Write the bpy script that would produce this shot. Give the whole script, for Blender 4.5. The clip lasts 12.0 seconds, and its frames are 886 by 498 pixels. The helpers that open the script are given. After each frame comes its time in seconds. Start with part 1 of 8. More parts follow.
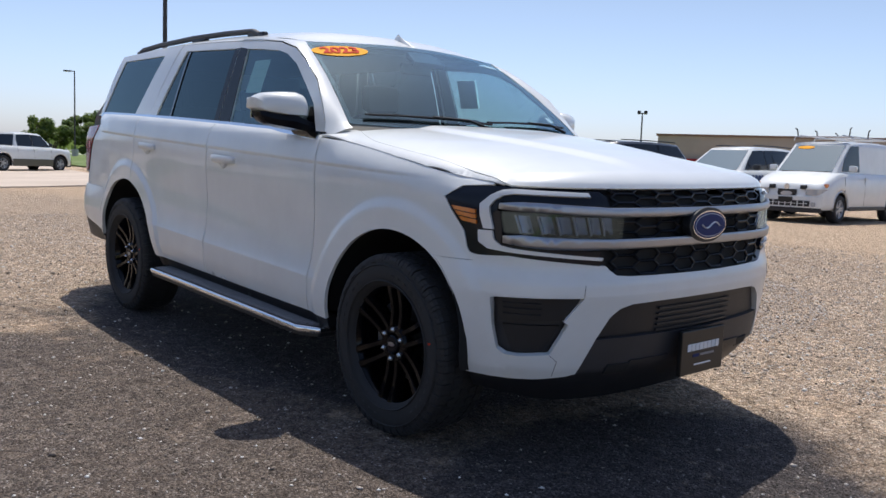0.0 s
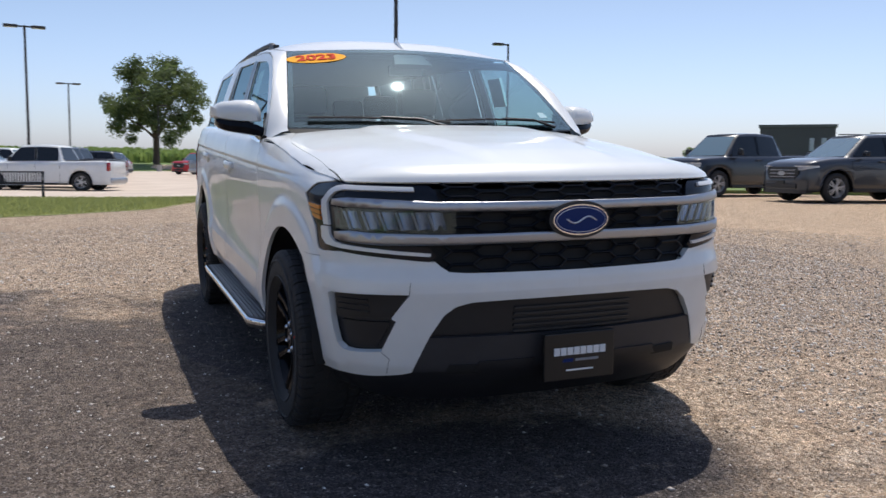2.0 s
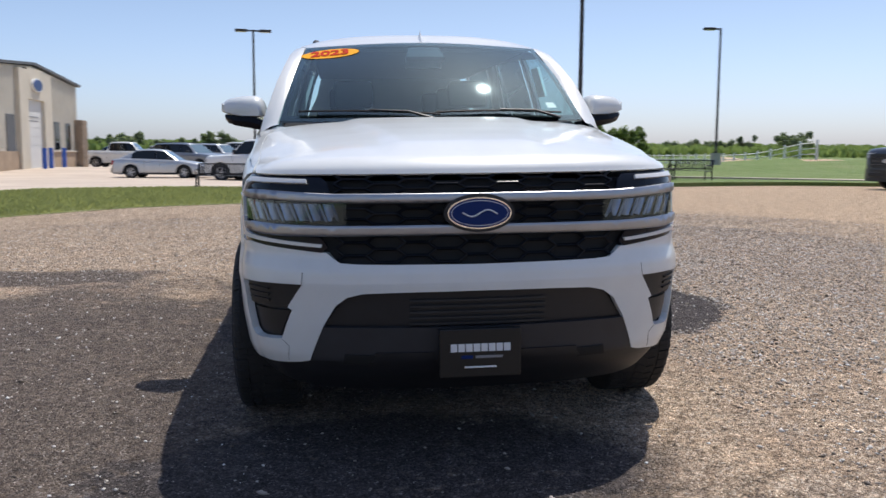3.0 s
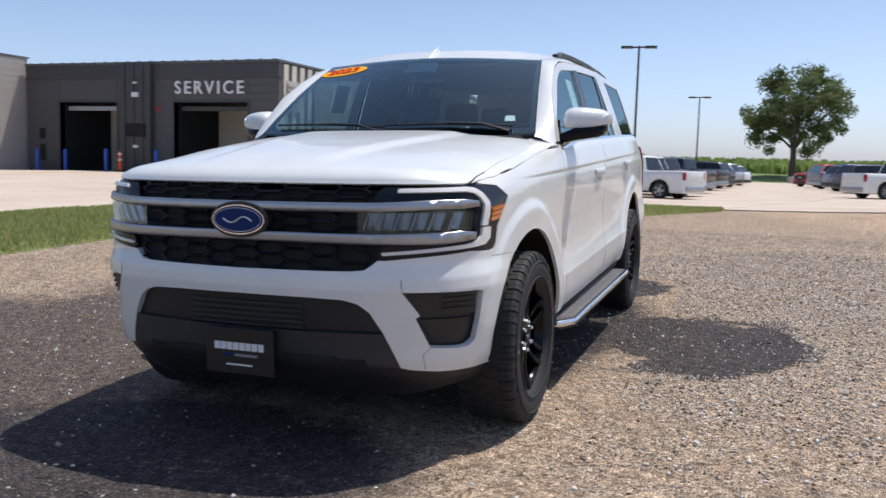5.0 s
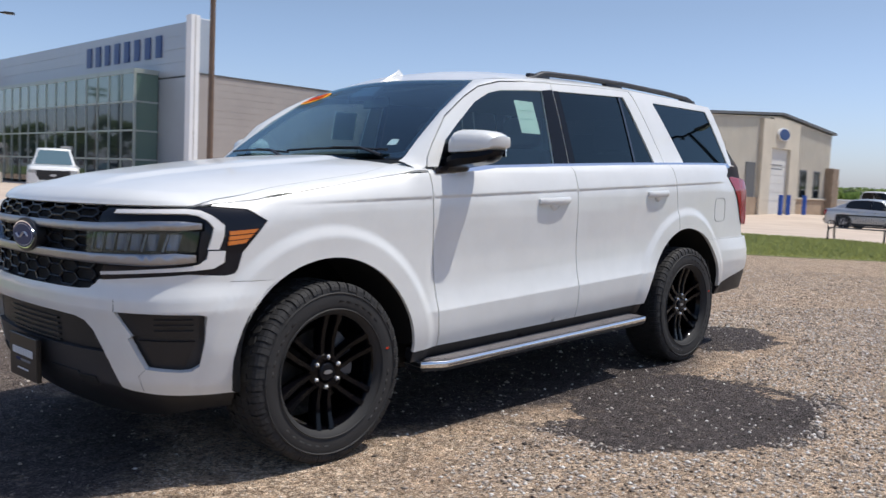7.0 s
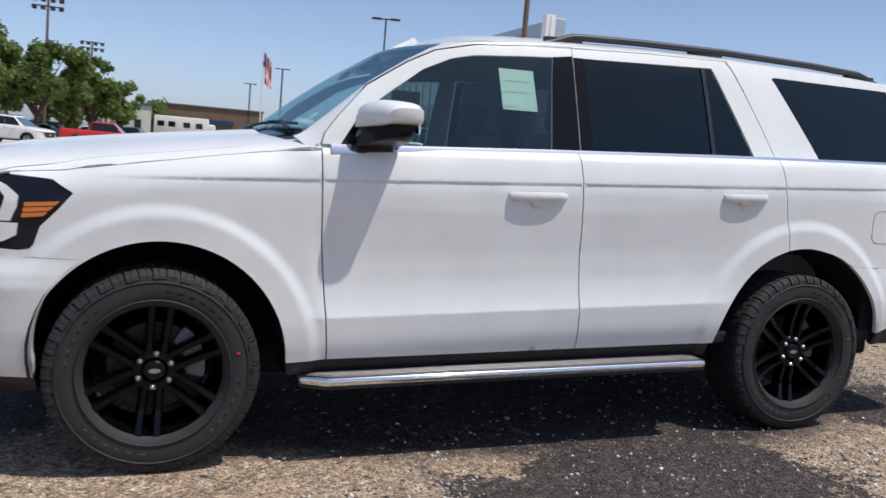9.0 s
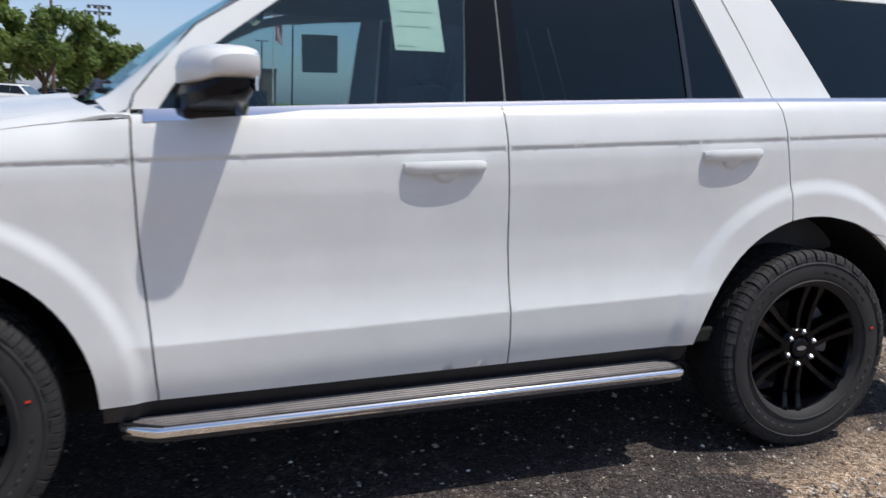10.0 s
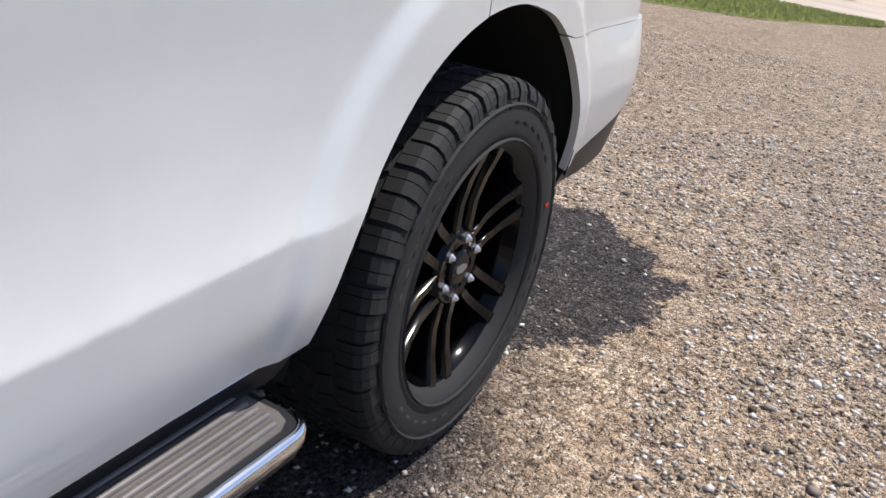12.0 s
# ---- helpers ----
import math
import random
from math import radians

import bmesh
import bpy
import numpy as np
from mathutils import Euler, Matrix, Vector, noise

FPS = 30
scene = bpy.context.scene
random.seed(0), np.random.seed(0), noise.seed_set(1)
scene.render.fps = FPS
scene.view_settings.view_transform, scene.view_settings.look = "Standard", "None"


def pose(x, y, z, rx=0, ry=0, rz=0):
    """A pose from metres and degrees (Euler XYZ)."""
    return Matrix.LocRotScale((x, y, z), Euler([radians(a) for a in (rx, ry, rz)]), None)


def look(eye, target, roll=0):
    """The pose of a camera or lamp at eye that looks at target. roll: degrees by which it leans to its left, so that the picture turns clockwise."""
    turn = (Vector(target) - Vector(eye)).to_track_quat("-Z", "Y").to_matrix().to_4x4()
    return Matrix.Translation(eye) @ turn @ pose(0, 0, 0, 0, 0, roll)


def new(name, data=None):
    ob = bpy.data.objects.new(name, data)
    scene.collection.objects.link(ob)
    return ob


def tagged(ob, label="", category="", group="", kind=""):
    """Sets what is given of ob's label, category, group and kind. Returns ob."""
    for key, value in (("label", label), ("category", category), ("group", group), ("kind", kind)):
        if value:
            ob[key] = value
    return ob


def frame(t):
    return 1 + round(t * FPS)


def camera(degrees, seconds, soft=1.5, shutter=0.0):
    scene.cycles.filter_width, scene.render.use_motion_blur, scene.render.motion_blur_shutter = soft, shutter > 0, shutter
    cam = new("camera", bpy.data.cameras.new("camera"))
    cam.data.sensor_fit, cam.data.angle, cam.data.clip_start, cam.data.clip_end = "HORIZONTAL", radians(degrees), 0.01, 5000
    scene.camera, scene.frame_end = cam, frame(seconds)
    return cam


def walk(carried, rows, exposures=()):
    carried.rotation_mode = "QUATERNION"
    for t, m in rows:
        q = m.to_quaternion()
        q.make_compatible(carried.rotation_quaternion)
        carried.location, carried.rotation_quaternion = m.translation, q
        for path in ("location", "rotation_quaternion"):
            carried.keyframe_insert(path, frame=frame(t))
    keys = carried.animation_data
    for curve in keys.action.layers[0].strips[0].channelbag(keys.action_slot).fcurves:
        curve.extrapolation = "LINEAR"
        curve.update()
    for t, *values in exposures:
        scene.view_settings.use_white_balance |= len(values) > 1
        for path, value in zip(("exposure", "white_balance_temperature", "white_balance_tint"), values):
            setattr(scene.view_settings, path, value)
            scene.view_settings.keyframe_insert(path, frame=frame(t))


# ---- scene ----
cam = camera(55.3, 12.0, shutter=0.3)
PATH = [
    (0, (-3.174, -4.463, 1.134), (-1.877, -2.954, 0.936), 2.1),
    (0.5, (-3.058, -4.582, 1.105), (-1.815, -3.027, 0.913), 1.0),
    (1, (-2.756, -4.819, 1.115), (-1.633, -3.176, 0.92), 0.5),
    (1.5, (-2.268, -5.075, 1.123), (-1.338, -3.316, 0.924), 0.4),
    (2, (-1.741, -5.333, 1.129), (-0.993, -3.489, 0.932), 0.5),
    (2.5, (-1.157, -5.537, 1.144), (-0.641, -3.616, 0.941), 0.6),
    (3, (-0.55, -5.634, 1.139), (-0.301, -3.662, 0.919), 0.3),
    (3.2, (-0.285, -5.605, 1.152), (-0.149, -3.622, 0.929), 0.3),
    (4.8, (1.718, -5.519, 1.166), (1.105, -3.625, 0.974), 1.5),
    (5, (1.943, -5.366, 1.166), (1.241, -3.503, 0.967), 1.6),
    (5.5, (2.496, -5.121, 1.176), (1.615, -3.337, 0.975), 1.4),
    (6, (3.006, -4.74, 1.196), (1.926, -3.066, 1.023), 1.6),
    (6.5, (3.447, -4.342, 1.197), (2.204, -2.783, 1.04), 2.5),
    (7, (3.847, -3.852, 1.221), (2.456, -2.423, 1.068), 2.5),
    (7.2, (4.031, -3.642, 1.225), (2.569, -2.286, 1.069), 2.7),
    (8.8, (4.317, -1.928, 1.288), (2.486, -1.151, 1.08), 4.6),
    (9, (4.304, -1.697, 1.275), (2.444, -0.991, 1.068), 4.9),
    (9.5, (4.045, -1.201, 1.328), (2.154, -0.595, 1.09), 4.4),
    (10, (3.576, -0.916, 1.338), (1.714, -0.263, 1.013), 2.4),
    (10.5, (3.02, -0.652, 1.289), (1.293, 0.244, 0.824), 1.4),
    (11, (2.434, -0.407, 1.249), (1.05, 0.917, 0.672), 2.0),
    (11.5, (1.925, -0.134, 1.198), (0.889, 1.433, 0.511), 4.2),
    (12, (1.599, 0.101, 1.155), (0.796, 1.761, 0.38), 10.3),
]
walk(cam, [(t, look(eye, target, roll)) for t, eye, target, roll in PATH], exposures=[(0.0, -0.03), (2.5, -0.06), (5.0, 0.0), (6.5, -0.06), (8.8, -0.14), (9.6, -0.14), (11.0, -0.02), (12.0, 0.10)])

# ---- world, sun ----
SUN_DIR = Vector((0.250, 0.316, 0.915)).normalized()
world = bpy.data.worlds.new("sky")
scene.world = world
world.use_nodes = True
wn = world.node_tree
sky = wn.nodes.new("ShaderNodeTexSky")
sky.sky_type, sky.sun_disc = "NISHITA", False
sky.sun_elevation = math.asin(SUN_DIR.z)
sky.sun_rotation = math.atan2(SUN_DIR.x, SUN_DIR.y)
sky.air_density, sky.dust_density, sky.ozone_density = 1.0, 1.4, 2.0
haze = wn.nodes.new("ShaderNodeMix")
haze.data_type = "RGBA"
haze.inputs[0].default_value = 0.06
haze.inputs[7].default_value = (5.4, 6.2, 8.6, 1)
cool = wn.nodes.new("ShaderNodeMix")
cool.data_type, cool.blend_type = "RGBA", "MULTIPLY"
cool.inputs[0].default_value = 1.0
# thin bluish haze near the horizon
up = wn.nodes.new("ShaderNodeTexCoord")
split = wn.nodes.new("ShaderNodeSeparateXYZ")
low = wn.nodes.new("ShaderNodeMapRange")
low.inputs[1].default_value, low.inputs[2].default_value = 0.0, 0.20
tint = wn.nodes.new("ShaderNodeMix")
tint.data_type = "RGBA"
tint.inputs[6].default_value = (1.20, 1.28, 1.62, 1)
tint.inputs[7].default_value = (0.975, 1.0, 1.085, 1)
wn.links.new(up.outputs["Generated"], split.inputs[0])
wn.links.new(split.outputs[2], low.inputs[0])
wn.links.new(low.outputs[0], tint.inputs[0])
wn.links.new(tint.outputs[2], cool.inputs[7])
wn.links.new(sky.outputs[0], haze.inputs[6])
wn.links.new(haze.outputs[2], cool.inputs[6])
wn.links.new(cool.outputs[2], wn.nodes["Background"].inputs[0])
wn.nodes["Background"].inputs[1].default_value = 0.125
sun = new("sun", bpy.data.lights.new("sun", "SUN"))
sun.data.energy, sun.data.angle, sun.data.color = 4.3, radians(0.53), (1.0, 0.955, 0.885)
sun.matrix_world = Matrix.Translation((0, 0, 60)) @ SUN_DIR.to_track_quat("Z", "Y").to_matrix().to_4x4()


# ---- materials ----
def material(name, color, rough=0.5, metal=0.0, coat=0.0, spec=0.5):
    m = bpy.data.materials.new(name)
    m.use_nodes = True
    b = m.node_tree.nodes["Principled BSDF"]
    b.inputs["Base Color"].default_value = (*color, 1)
    b.inputs["Roughness"].default_value = rough
    b.inputs["Metallic"].default_value = metal
    b.inputs["Coat Weight"].default_value = coat
    b.inputs["Coat Roughness"].default_value = 0.03
    b.inputs["Specular IOR Level"].default_value = spec
    return m


def node(m, kind, **inputs):
    n = m.node_tree.nodes.new(kind)
    for key, value in inputs.items():
        n.inputs[key.replace("_", " ")].default_value = value
    return n


def link(m, a, b):
    m.node_tree.links.new(a, b)


def coords(m):
    return node(m, "ShaderNodeTexCoord").outputs["Object"]


def ramp(m, fac, stops):
    r = node(m, "ShaderNodeValToRGB")
    while len(r.color_ramp.elements) < len(stops):
        r.color_ramp.elements.new(0.5)
    for e, (p, c) in zip(r.color_ramp.elements, stops):
        e.position = p
        e.color = (*c, 1) if isinstance(c, tuple) else (c, c, c, 1)
    link(m, fac, r.inputs[0])
    return r.outputs[0]


def mix(m, fac, a, b, how="MIX"):
    n = m.node_tree.nodes.new("ShaderNodeMix")
    n.data_type, n.blend_type = "RGBA", how
    for socket, value in ((n.inputs[0], fac), (n.inputs[6], a), (n.inputs[7], b)):
        if hasattr(value, "is_linked"):
            link(m, value, socket)
        elif isinstance(value, tuple):
            socket.default_value = (*value, 1)
        else:
            socket.default_value = value
    return n.outputs[2]


def mathn(m, op, a, b=0.0, c=0.0):
    n = m.node_tree.nodes.new("ShaderNodeMath")
    n.operation = op
    for socket, value in zip(n.inputs, (a, b, c)):
        if hasattr(value, "is_linked"):
            link(m, value, socket)
        else:
            socket.default_value = value
    return n.outputs[0]


def noise_of(m, at, scale, detail=4.0, rough=0.6):
    n = node(m, "ShaderNodeTexNoise", Scale=scale, Detail=detail, Roughness=rough)
    link(m, at, n.inputs["Vector"])
    return n.outputs["Fac"]


def bump(m, height, strength, distance, chain=None):
    n = node(m, "ShaderNodeBump", Strength=strength, Distance=distance)
    link(m, height, n.inputs["Height"])
    if chain is not None:
        link(m, chain, n.inputs["Normal"])
    return n.outputs[0]


def worn(name, color, rough=0.5, scale=6.0, vary=0.12, metal=0.0, coat=0.0, relief=0.0, fine=60.0):
    """A surface with broad stains and fine grain."""
    m = material(name, color, rough, metal, coat)
    b = m.node_tree.nodes["Principled BSDF"]
    at = coords(m)
    broad, grain = noise_of(m, at, scale), noise_of(m, at, fine, 3.0)
    f = mathn(m, "ADD", mathn(m, "MULTIPLY", broad, 0.65), mathn(m, "MULTIPLY", grain, 0.35))
    lo, hi = tuple(c * (1 - vary) for c in color), tuple(min(1.0, c * (1 + vary)) for c in color)
    link(m, ramp(m, f, [(0.3, lo), (0.7, hi)]), b.inputs["Base Color"])
    link(m, mathn(m, "MULTIPLY_ADD", broad, 0.25 * rough, rough * 0.88), b.inputs["Roughness"])
    if relief:
        link(m, bump(m, grain, 0.6, relief), b.inputs["Normal"])
    return m


def glass(name, tint, rough=0.0, gloss=1.0):
    m = bpy.data.materials.new(name)
    m.use_nodes = True
    nt = m.node_tree
    nt.nodes.remove(nt.nodes["Principled BSDF"])
    clear, shine, both = node(m, "ShaderNodeBsdfTransparent"), node(m, "ShaderNodeBsdfGlossy"), node(m, "ShaderNodeMixShader")
    clear.inputs[0].default_value = (*tint, 1)
    shine.inputs["Roughness"].default_value = rough
    shine.inputs["Color"].default_value = (0.72, 0.94, 1.0, 1)
    fres = node(m, "ShaderNodeFresnel", IOR=1.52)
    link(m, mathn(m, "MINIMUM", mathn(m, "MULTIPLY", fres.outputs[0], gloss), 0.40), both.inputs[0])
    link(m, clear.outputs[0], both.inputs[1])
    link(m, shine.outputs[0], both.inputs[2])
    link(m, both.outputs[0], nt.nodes["Material Output"].inputs[0])
    return m


def car_paint(name, color, rough=0.35, flake=0.0):
    m = material(name, color, rough, 0.0, 0.7)
    b = m.node_tree.nodes["Principled BSDF"]
    at = coords(m)
    dust = noise_of(m, at, 3.0, 6.0)
    lo = tuple(c * 0.93 for c in color)
    link(m, ramp(m, dust, [(0.35, lo), (0.62, color)]), b.inputs["Base Color"])
    link(m, mathn(m, "MULTIPLY_ADD", dust, 0.06, 0.03), b.inputs["Coat Roughness"])
    b.inputs["Metallic"].default_value = flake
    return m


WHITE = car_paint("white_paint", (0.745, 0.755, 0.74))
BRAKE = worn("brake_iron", (0.035, 0.034, 0.034), 0.5, 20.0, 0.2, metal=0.6)
CAST = worn("cast_metal", (0.16, 0.165, 0.175), 0.45, 25.0, 0.3, metal=0.7)
GAP = material("gap_black", (0.008, 0.008, 0.008), 0.8)
BLACK_PLASTIC = worn("black_plastic", (0.013, 0.0135, 0.016), 0.45, 8.0, 0.25, relief=0.0004, fine=400.0)
GREY_PLASTIC = worn("grey_plastic", (0.030, 0.030, 0.034), 0.5, 8.0, 0.2, relief=0.0004, fine=400.0)
GLOSS_BLACK = material("gloss_black", (0.006, 0.006, 0.007), 0.12, 0.0, 1.0)
RIM_BLACK = material("rim_black", (0.002, 0.002, 0.003), 0.10, 0.0, 0.0, 0.21)
PILLAR_BLACK = material("pillar_black", (0.006, 0.007, 0.010), 0.2, 0.0, 0.0, 0.18)
LINER = worn("liner", (0.010, 0.010, 0.010), 0.9, 10.0, 0.3)
CHROME = material("chrome", (0.82, 0.84, 0.87), 0.06, 1.0)
SATIN = worn("satin_silver", (0.40, 0.41, 0.44), 0.34, 10.0, 0.05, metal=0.9)
LAMP_CHROME = material("lamp_chrome", (0.34, 0.41, 0.52), 0.22, 0.9)
LAMP_DARK = material("lamp_dark", (0.008, 0.010, 0.016), 0.12, 0.0, 0.0, 0.25)
HEADLINER = worn("headliner", (0.30, 0.30, 0.29), 0.9, 8.0, 0.1)
PRINT_FAINT = material("print_faint", (0.53, 0.66, 0.58), 0.6)
STEP_GREY = worn("step_grey", (0.15, 0.135, 0.13), 0.38, 14.0, 0.25)
STEEL = worn("steel", (0.38, 0.38, 0.38), 0.35, 20.0, 0.2, metal=0.9)
RUBBER = worn("rubber", (0.019, 0.0185, 0.019), 0.75, 9.0, 0.35, relief=0.0008, fine=220.0)
SCREEN_GLASS = glass("windshield_glass", (0.60, 0.80, 0.82), 0.03, 1.8)
SIDE_GLASS = glass("side_glass", (0.55, 0.68, 0.68), 0.0, 1.5)
DARK_GLASS = glass("privacy_glass", (0.045, 0.05, 0.055))
LENS = glass("lamp_lens", (0.66, 0.76, 0.92), 0.02, 1.6)
AMBER = material("amber", (0.65, 0.18, 0.02), 0.25, 0.0, 1.0)
RED_LENS = material("red_lens", (0.30, 0.006, 0.012), 0.15, 0.0, 0.5)
DRL = material("drl_white", (0.74, 0.73, 0.71), 0.25, 0.0, 0.5)
INTERIOR = worn("interior_dark", (0.035, 0.036, 0.040), 0.7, 10.0, 0.2)
SEAT = worn("seat_fabric", (0.11, 0.11, 0.115), 0.85, 12.0, 0.2)
BADGE_BLUE = material("badge_blue", (0.008, 0.026, 0.125), 0.4, 0.0, 0.0, 0.15)
PAPER = worn("paper", (0.62, 0.74, 0.66), 0.7, 30.0, 0.06)
ORANGE = material("sticker_orange", (0.95, 0.42, 0.03), 0.7, spec=0.1)
STICKER_RED = material("sticker_red", (0.62, 0.05, 0.02), 0.7, spec=0.1)
NUT = material("nut_chrome", (0.60, 0.61, 0.63), 0.2, 0.8)
PLATE_BLACK = material("plate_black", (0.010, 0.010, 0.010), 0.35)
PRINT_WHITE = material("print_white", (0.75, 0.75, 0.75), 0.5)
PRINT_GREY = material("print_grey", (0.25, 0.25, 0.26), 0.5)
RED_PAINT = car_paint("red_paint", (0.50, 0.012, 0.015))


# ---- building blocks ----
def mesh_of(name, verts, faces, mat, normals=None, smooth=True):
    me = bpy.data.meshes.new(name)
    me.from_pydata([tuple(v) for v in verts], [], [tuple(f) for f in faces])
    mats = mat if isinstance(mat, (list, tuple)) else [mat]
    for one in mats:
        me.materials.append(one)
    me.polygons.foreach_set("use_smooth", [smooth] * len(me.polygons))
    me.update()
    if normals is not None:
        me.normals_split_custom_set_from_vertices([tuple(n) for n in normals])
    return me


def thing(name, label, category, at=None, group="", kind=""):
    ob = new(name)
    ob.empty_display_size = 0.2
    if at is not None:
        ob.matrix_world = at
    return tagged(ob, label, category, group, kind)


def child(name, me, parent, label="", at=None):
    ob = new(name, me)
    ob.parent = parent
    if at is not None:
        ob.matrix_basis = at
    if label:
        ob["label"] = label
    return ob


def part(name, bm, mat, parent, label="", at=None, smooth=None):
    """Links a bmesh as one mesh object under a thing or a part. smooth: the angle under which edges are shaded smooth."""
    me = bpy.data.meshes.new(name)
    bm.normal_update()
    if smooth is not None:
        for f in bm.faces:
            f.smooth = True
        for e in bm.edges:
            e.smooth = len(e.link_faces) == 2 and e.calc_face_angle(0) < radians(smooth)
    bm.to_mesh(me)
    bm.free()
    for one in mat if isinstance(mat, (list, tuple)) else [mat]:
        me.materials.append(one)
    return child(name, me, parent, label, at)


def box(bm, lo, hi, bevel=0.0, m=None, mat_index=0):
    c, s = [(a + b) / 2 for a, b in zip(lo, hi)], [abs(b - a) for a, b in zip(lo, hi)]
    made = bmesh.ops.create_cube(bm, size=1.0, matrix=(m or Matrix()) @ Matrix.Translation(c) @ Matrix.Diagonal((*s, 1)))
    vs = made["verts"]
    fs = list({f for v in vs for f in v.link_faces})
    for f in fs:
        f.material_index = mat_index
    if bevel:
        es = list({e for v in vs for e in v.link_edges})
        bmesh.ops.bevel(bm, geom=es, offset=bevel, segments=2, affect="EDGES", profile=0.5)
    return bm


def tube(bm, a, b, r, r2=None, seg=12, caps=True):
    a, b = Vector(a), Vector(b)
    d = b - a
    m = Matrix.Translation((a + b) / 2) @ d.to_track_quat("Z", "Y").to_matrix().to_4x4()
    bmesh.ops.create_cone(bm, cap_ends=caps, segments=seg, radius1=r, radius2=r if r2 is None else r2, depth=d.length, matrix=m)
    return bm


def sweep(bm, pts, r, seg=8, flat=1.0, caps=True):
    """A round bar along points."""
    pts = [Vector(p) for p in pts]
    rings = []
    for i, p in enumerate(pts):
        d = (pts[min(i + 1, len(pts) - 1)] - pts[max(i - 1, 0)]).normalized()
        q = d.to_track_quat("Z", "Y")
        rr = r[i] if isinstance(r, (list, tuple)) else r
        rings.append([bm.verts.new(p + q @ Vector((math.cos(k * 2 * math.pi / seg) * rr, math.sin(k * 2 * math.pi / seg) * rr * flat, 0))) for k in range(seg)])
    for a, b in zip(rings, rings[1:]):
        for k in range(seg):
            bm.faces.new((a[k], a[(k + 1) % seg], b[(k + 1) % seg], b[k]))
    if caps:
        bm.faces.new(list(reversed(rings[0])))
        bm.faces.new(rings[-1])
    return bm


def lathe(bm, prof, seg=48, axis="X", m=None, mat_index=0):
    """Turns a profile of (along axis, radius) about the axis."""
    m = m or Matrix()
    rings = []
    for a, r in prof:
        ring = []
        for k in range(seg):
            w = 2 * math.pi * k / seg
            v = (a, r * math.cos(w), r * math.sin(w)) if axis == "X" else (r * math.cos(w), r * math.sin(w), a)
            ring.append(bm.verts.new(m @ Vector(v)))
        rings.append(ring)
    for a, b in zip(rings, rings[1:]):
        for k in range(seg):
            f = bm.faces.new((a[k], b[k], b[(k + 1) % seg], a[(k + 1) % seg]))
            f.material_index = mat_index
    return bm


def prism(bm, poly, z0, z1, m=None, mat_index=0):
    """A flat outline (x, y), from z0 to z1."""
    m = m or Matrix()
    lo = [bm.verts.new(m @ Vector((x, y, z0))) for x, y in poly]
    hi = [bm.verts.new(m @ Vector((x, y, z1))) for x, y in poly]
    fs = [bm.faces.new(list(reversed(lo))), bm.faces.new(hi)]
    for k in range(len(poly)):
        j = (k + 1) % len(poly)
        fs.append(bm.faces.new((lo[k], lo[j], hi[j], hi[k])))
    for f in fs:
        f.material_index = mat_index
    return bm


def interp(x, table):
    return float(np.interp(x, [p[0] for p in table], [p[1] for p in table]))


def soft(a, b, x):
    k = min(1.0, max(0.0, (x - a) / (b - a)))
    return k * k * (3 - 2 * k)


# ---- ground ----
SPOTS = [(16, 11, .27), (15.6, 15.2, .25), (16, 4, .13), (-2, 34.5, -.15), (7, 42, 0), (-10, 39, -.12), (-19.4, 53, .22), (-4.7, 20.3, .13),
         (-30, 32, .33), (-39, 20, .25), (-32, 9, .06), (-12.5, 4.2, -.03), (5, 112, 1.15), (22, 43, .7), (33, 51, 1.1), (23, 81, .62), (11, 22, .3),
         (0, -30, 0), (40, -20, 0), (-40, -30, 0), (5, 75, .1), (60, 120, 1.8), (-40, 110, 1.0)]


def height(x, y):
    """The lay of the land: a gentle slope under the car, almost level further out."""
    total, weight = 0.0, 0.002
    for a, b, z in SPOTS:
        w = 1.0 / (((x - a) ** 2 + (y - b) ** 2) + 9.0) ** 1.5
        total, weight = total + w * z, weight + w
    far = total / weight if math.hypot(x, y) < 400 else 0.0
    plane = 0.0164 * x + 0.0247 * y
    k = soft(5.5, 14.0, math.hypot(x, y - 0.5))
    return plane * (1 - k) + far * k


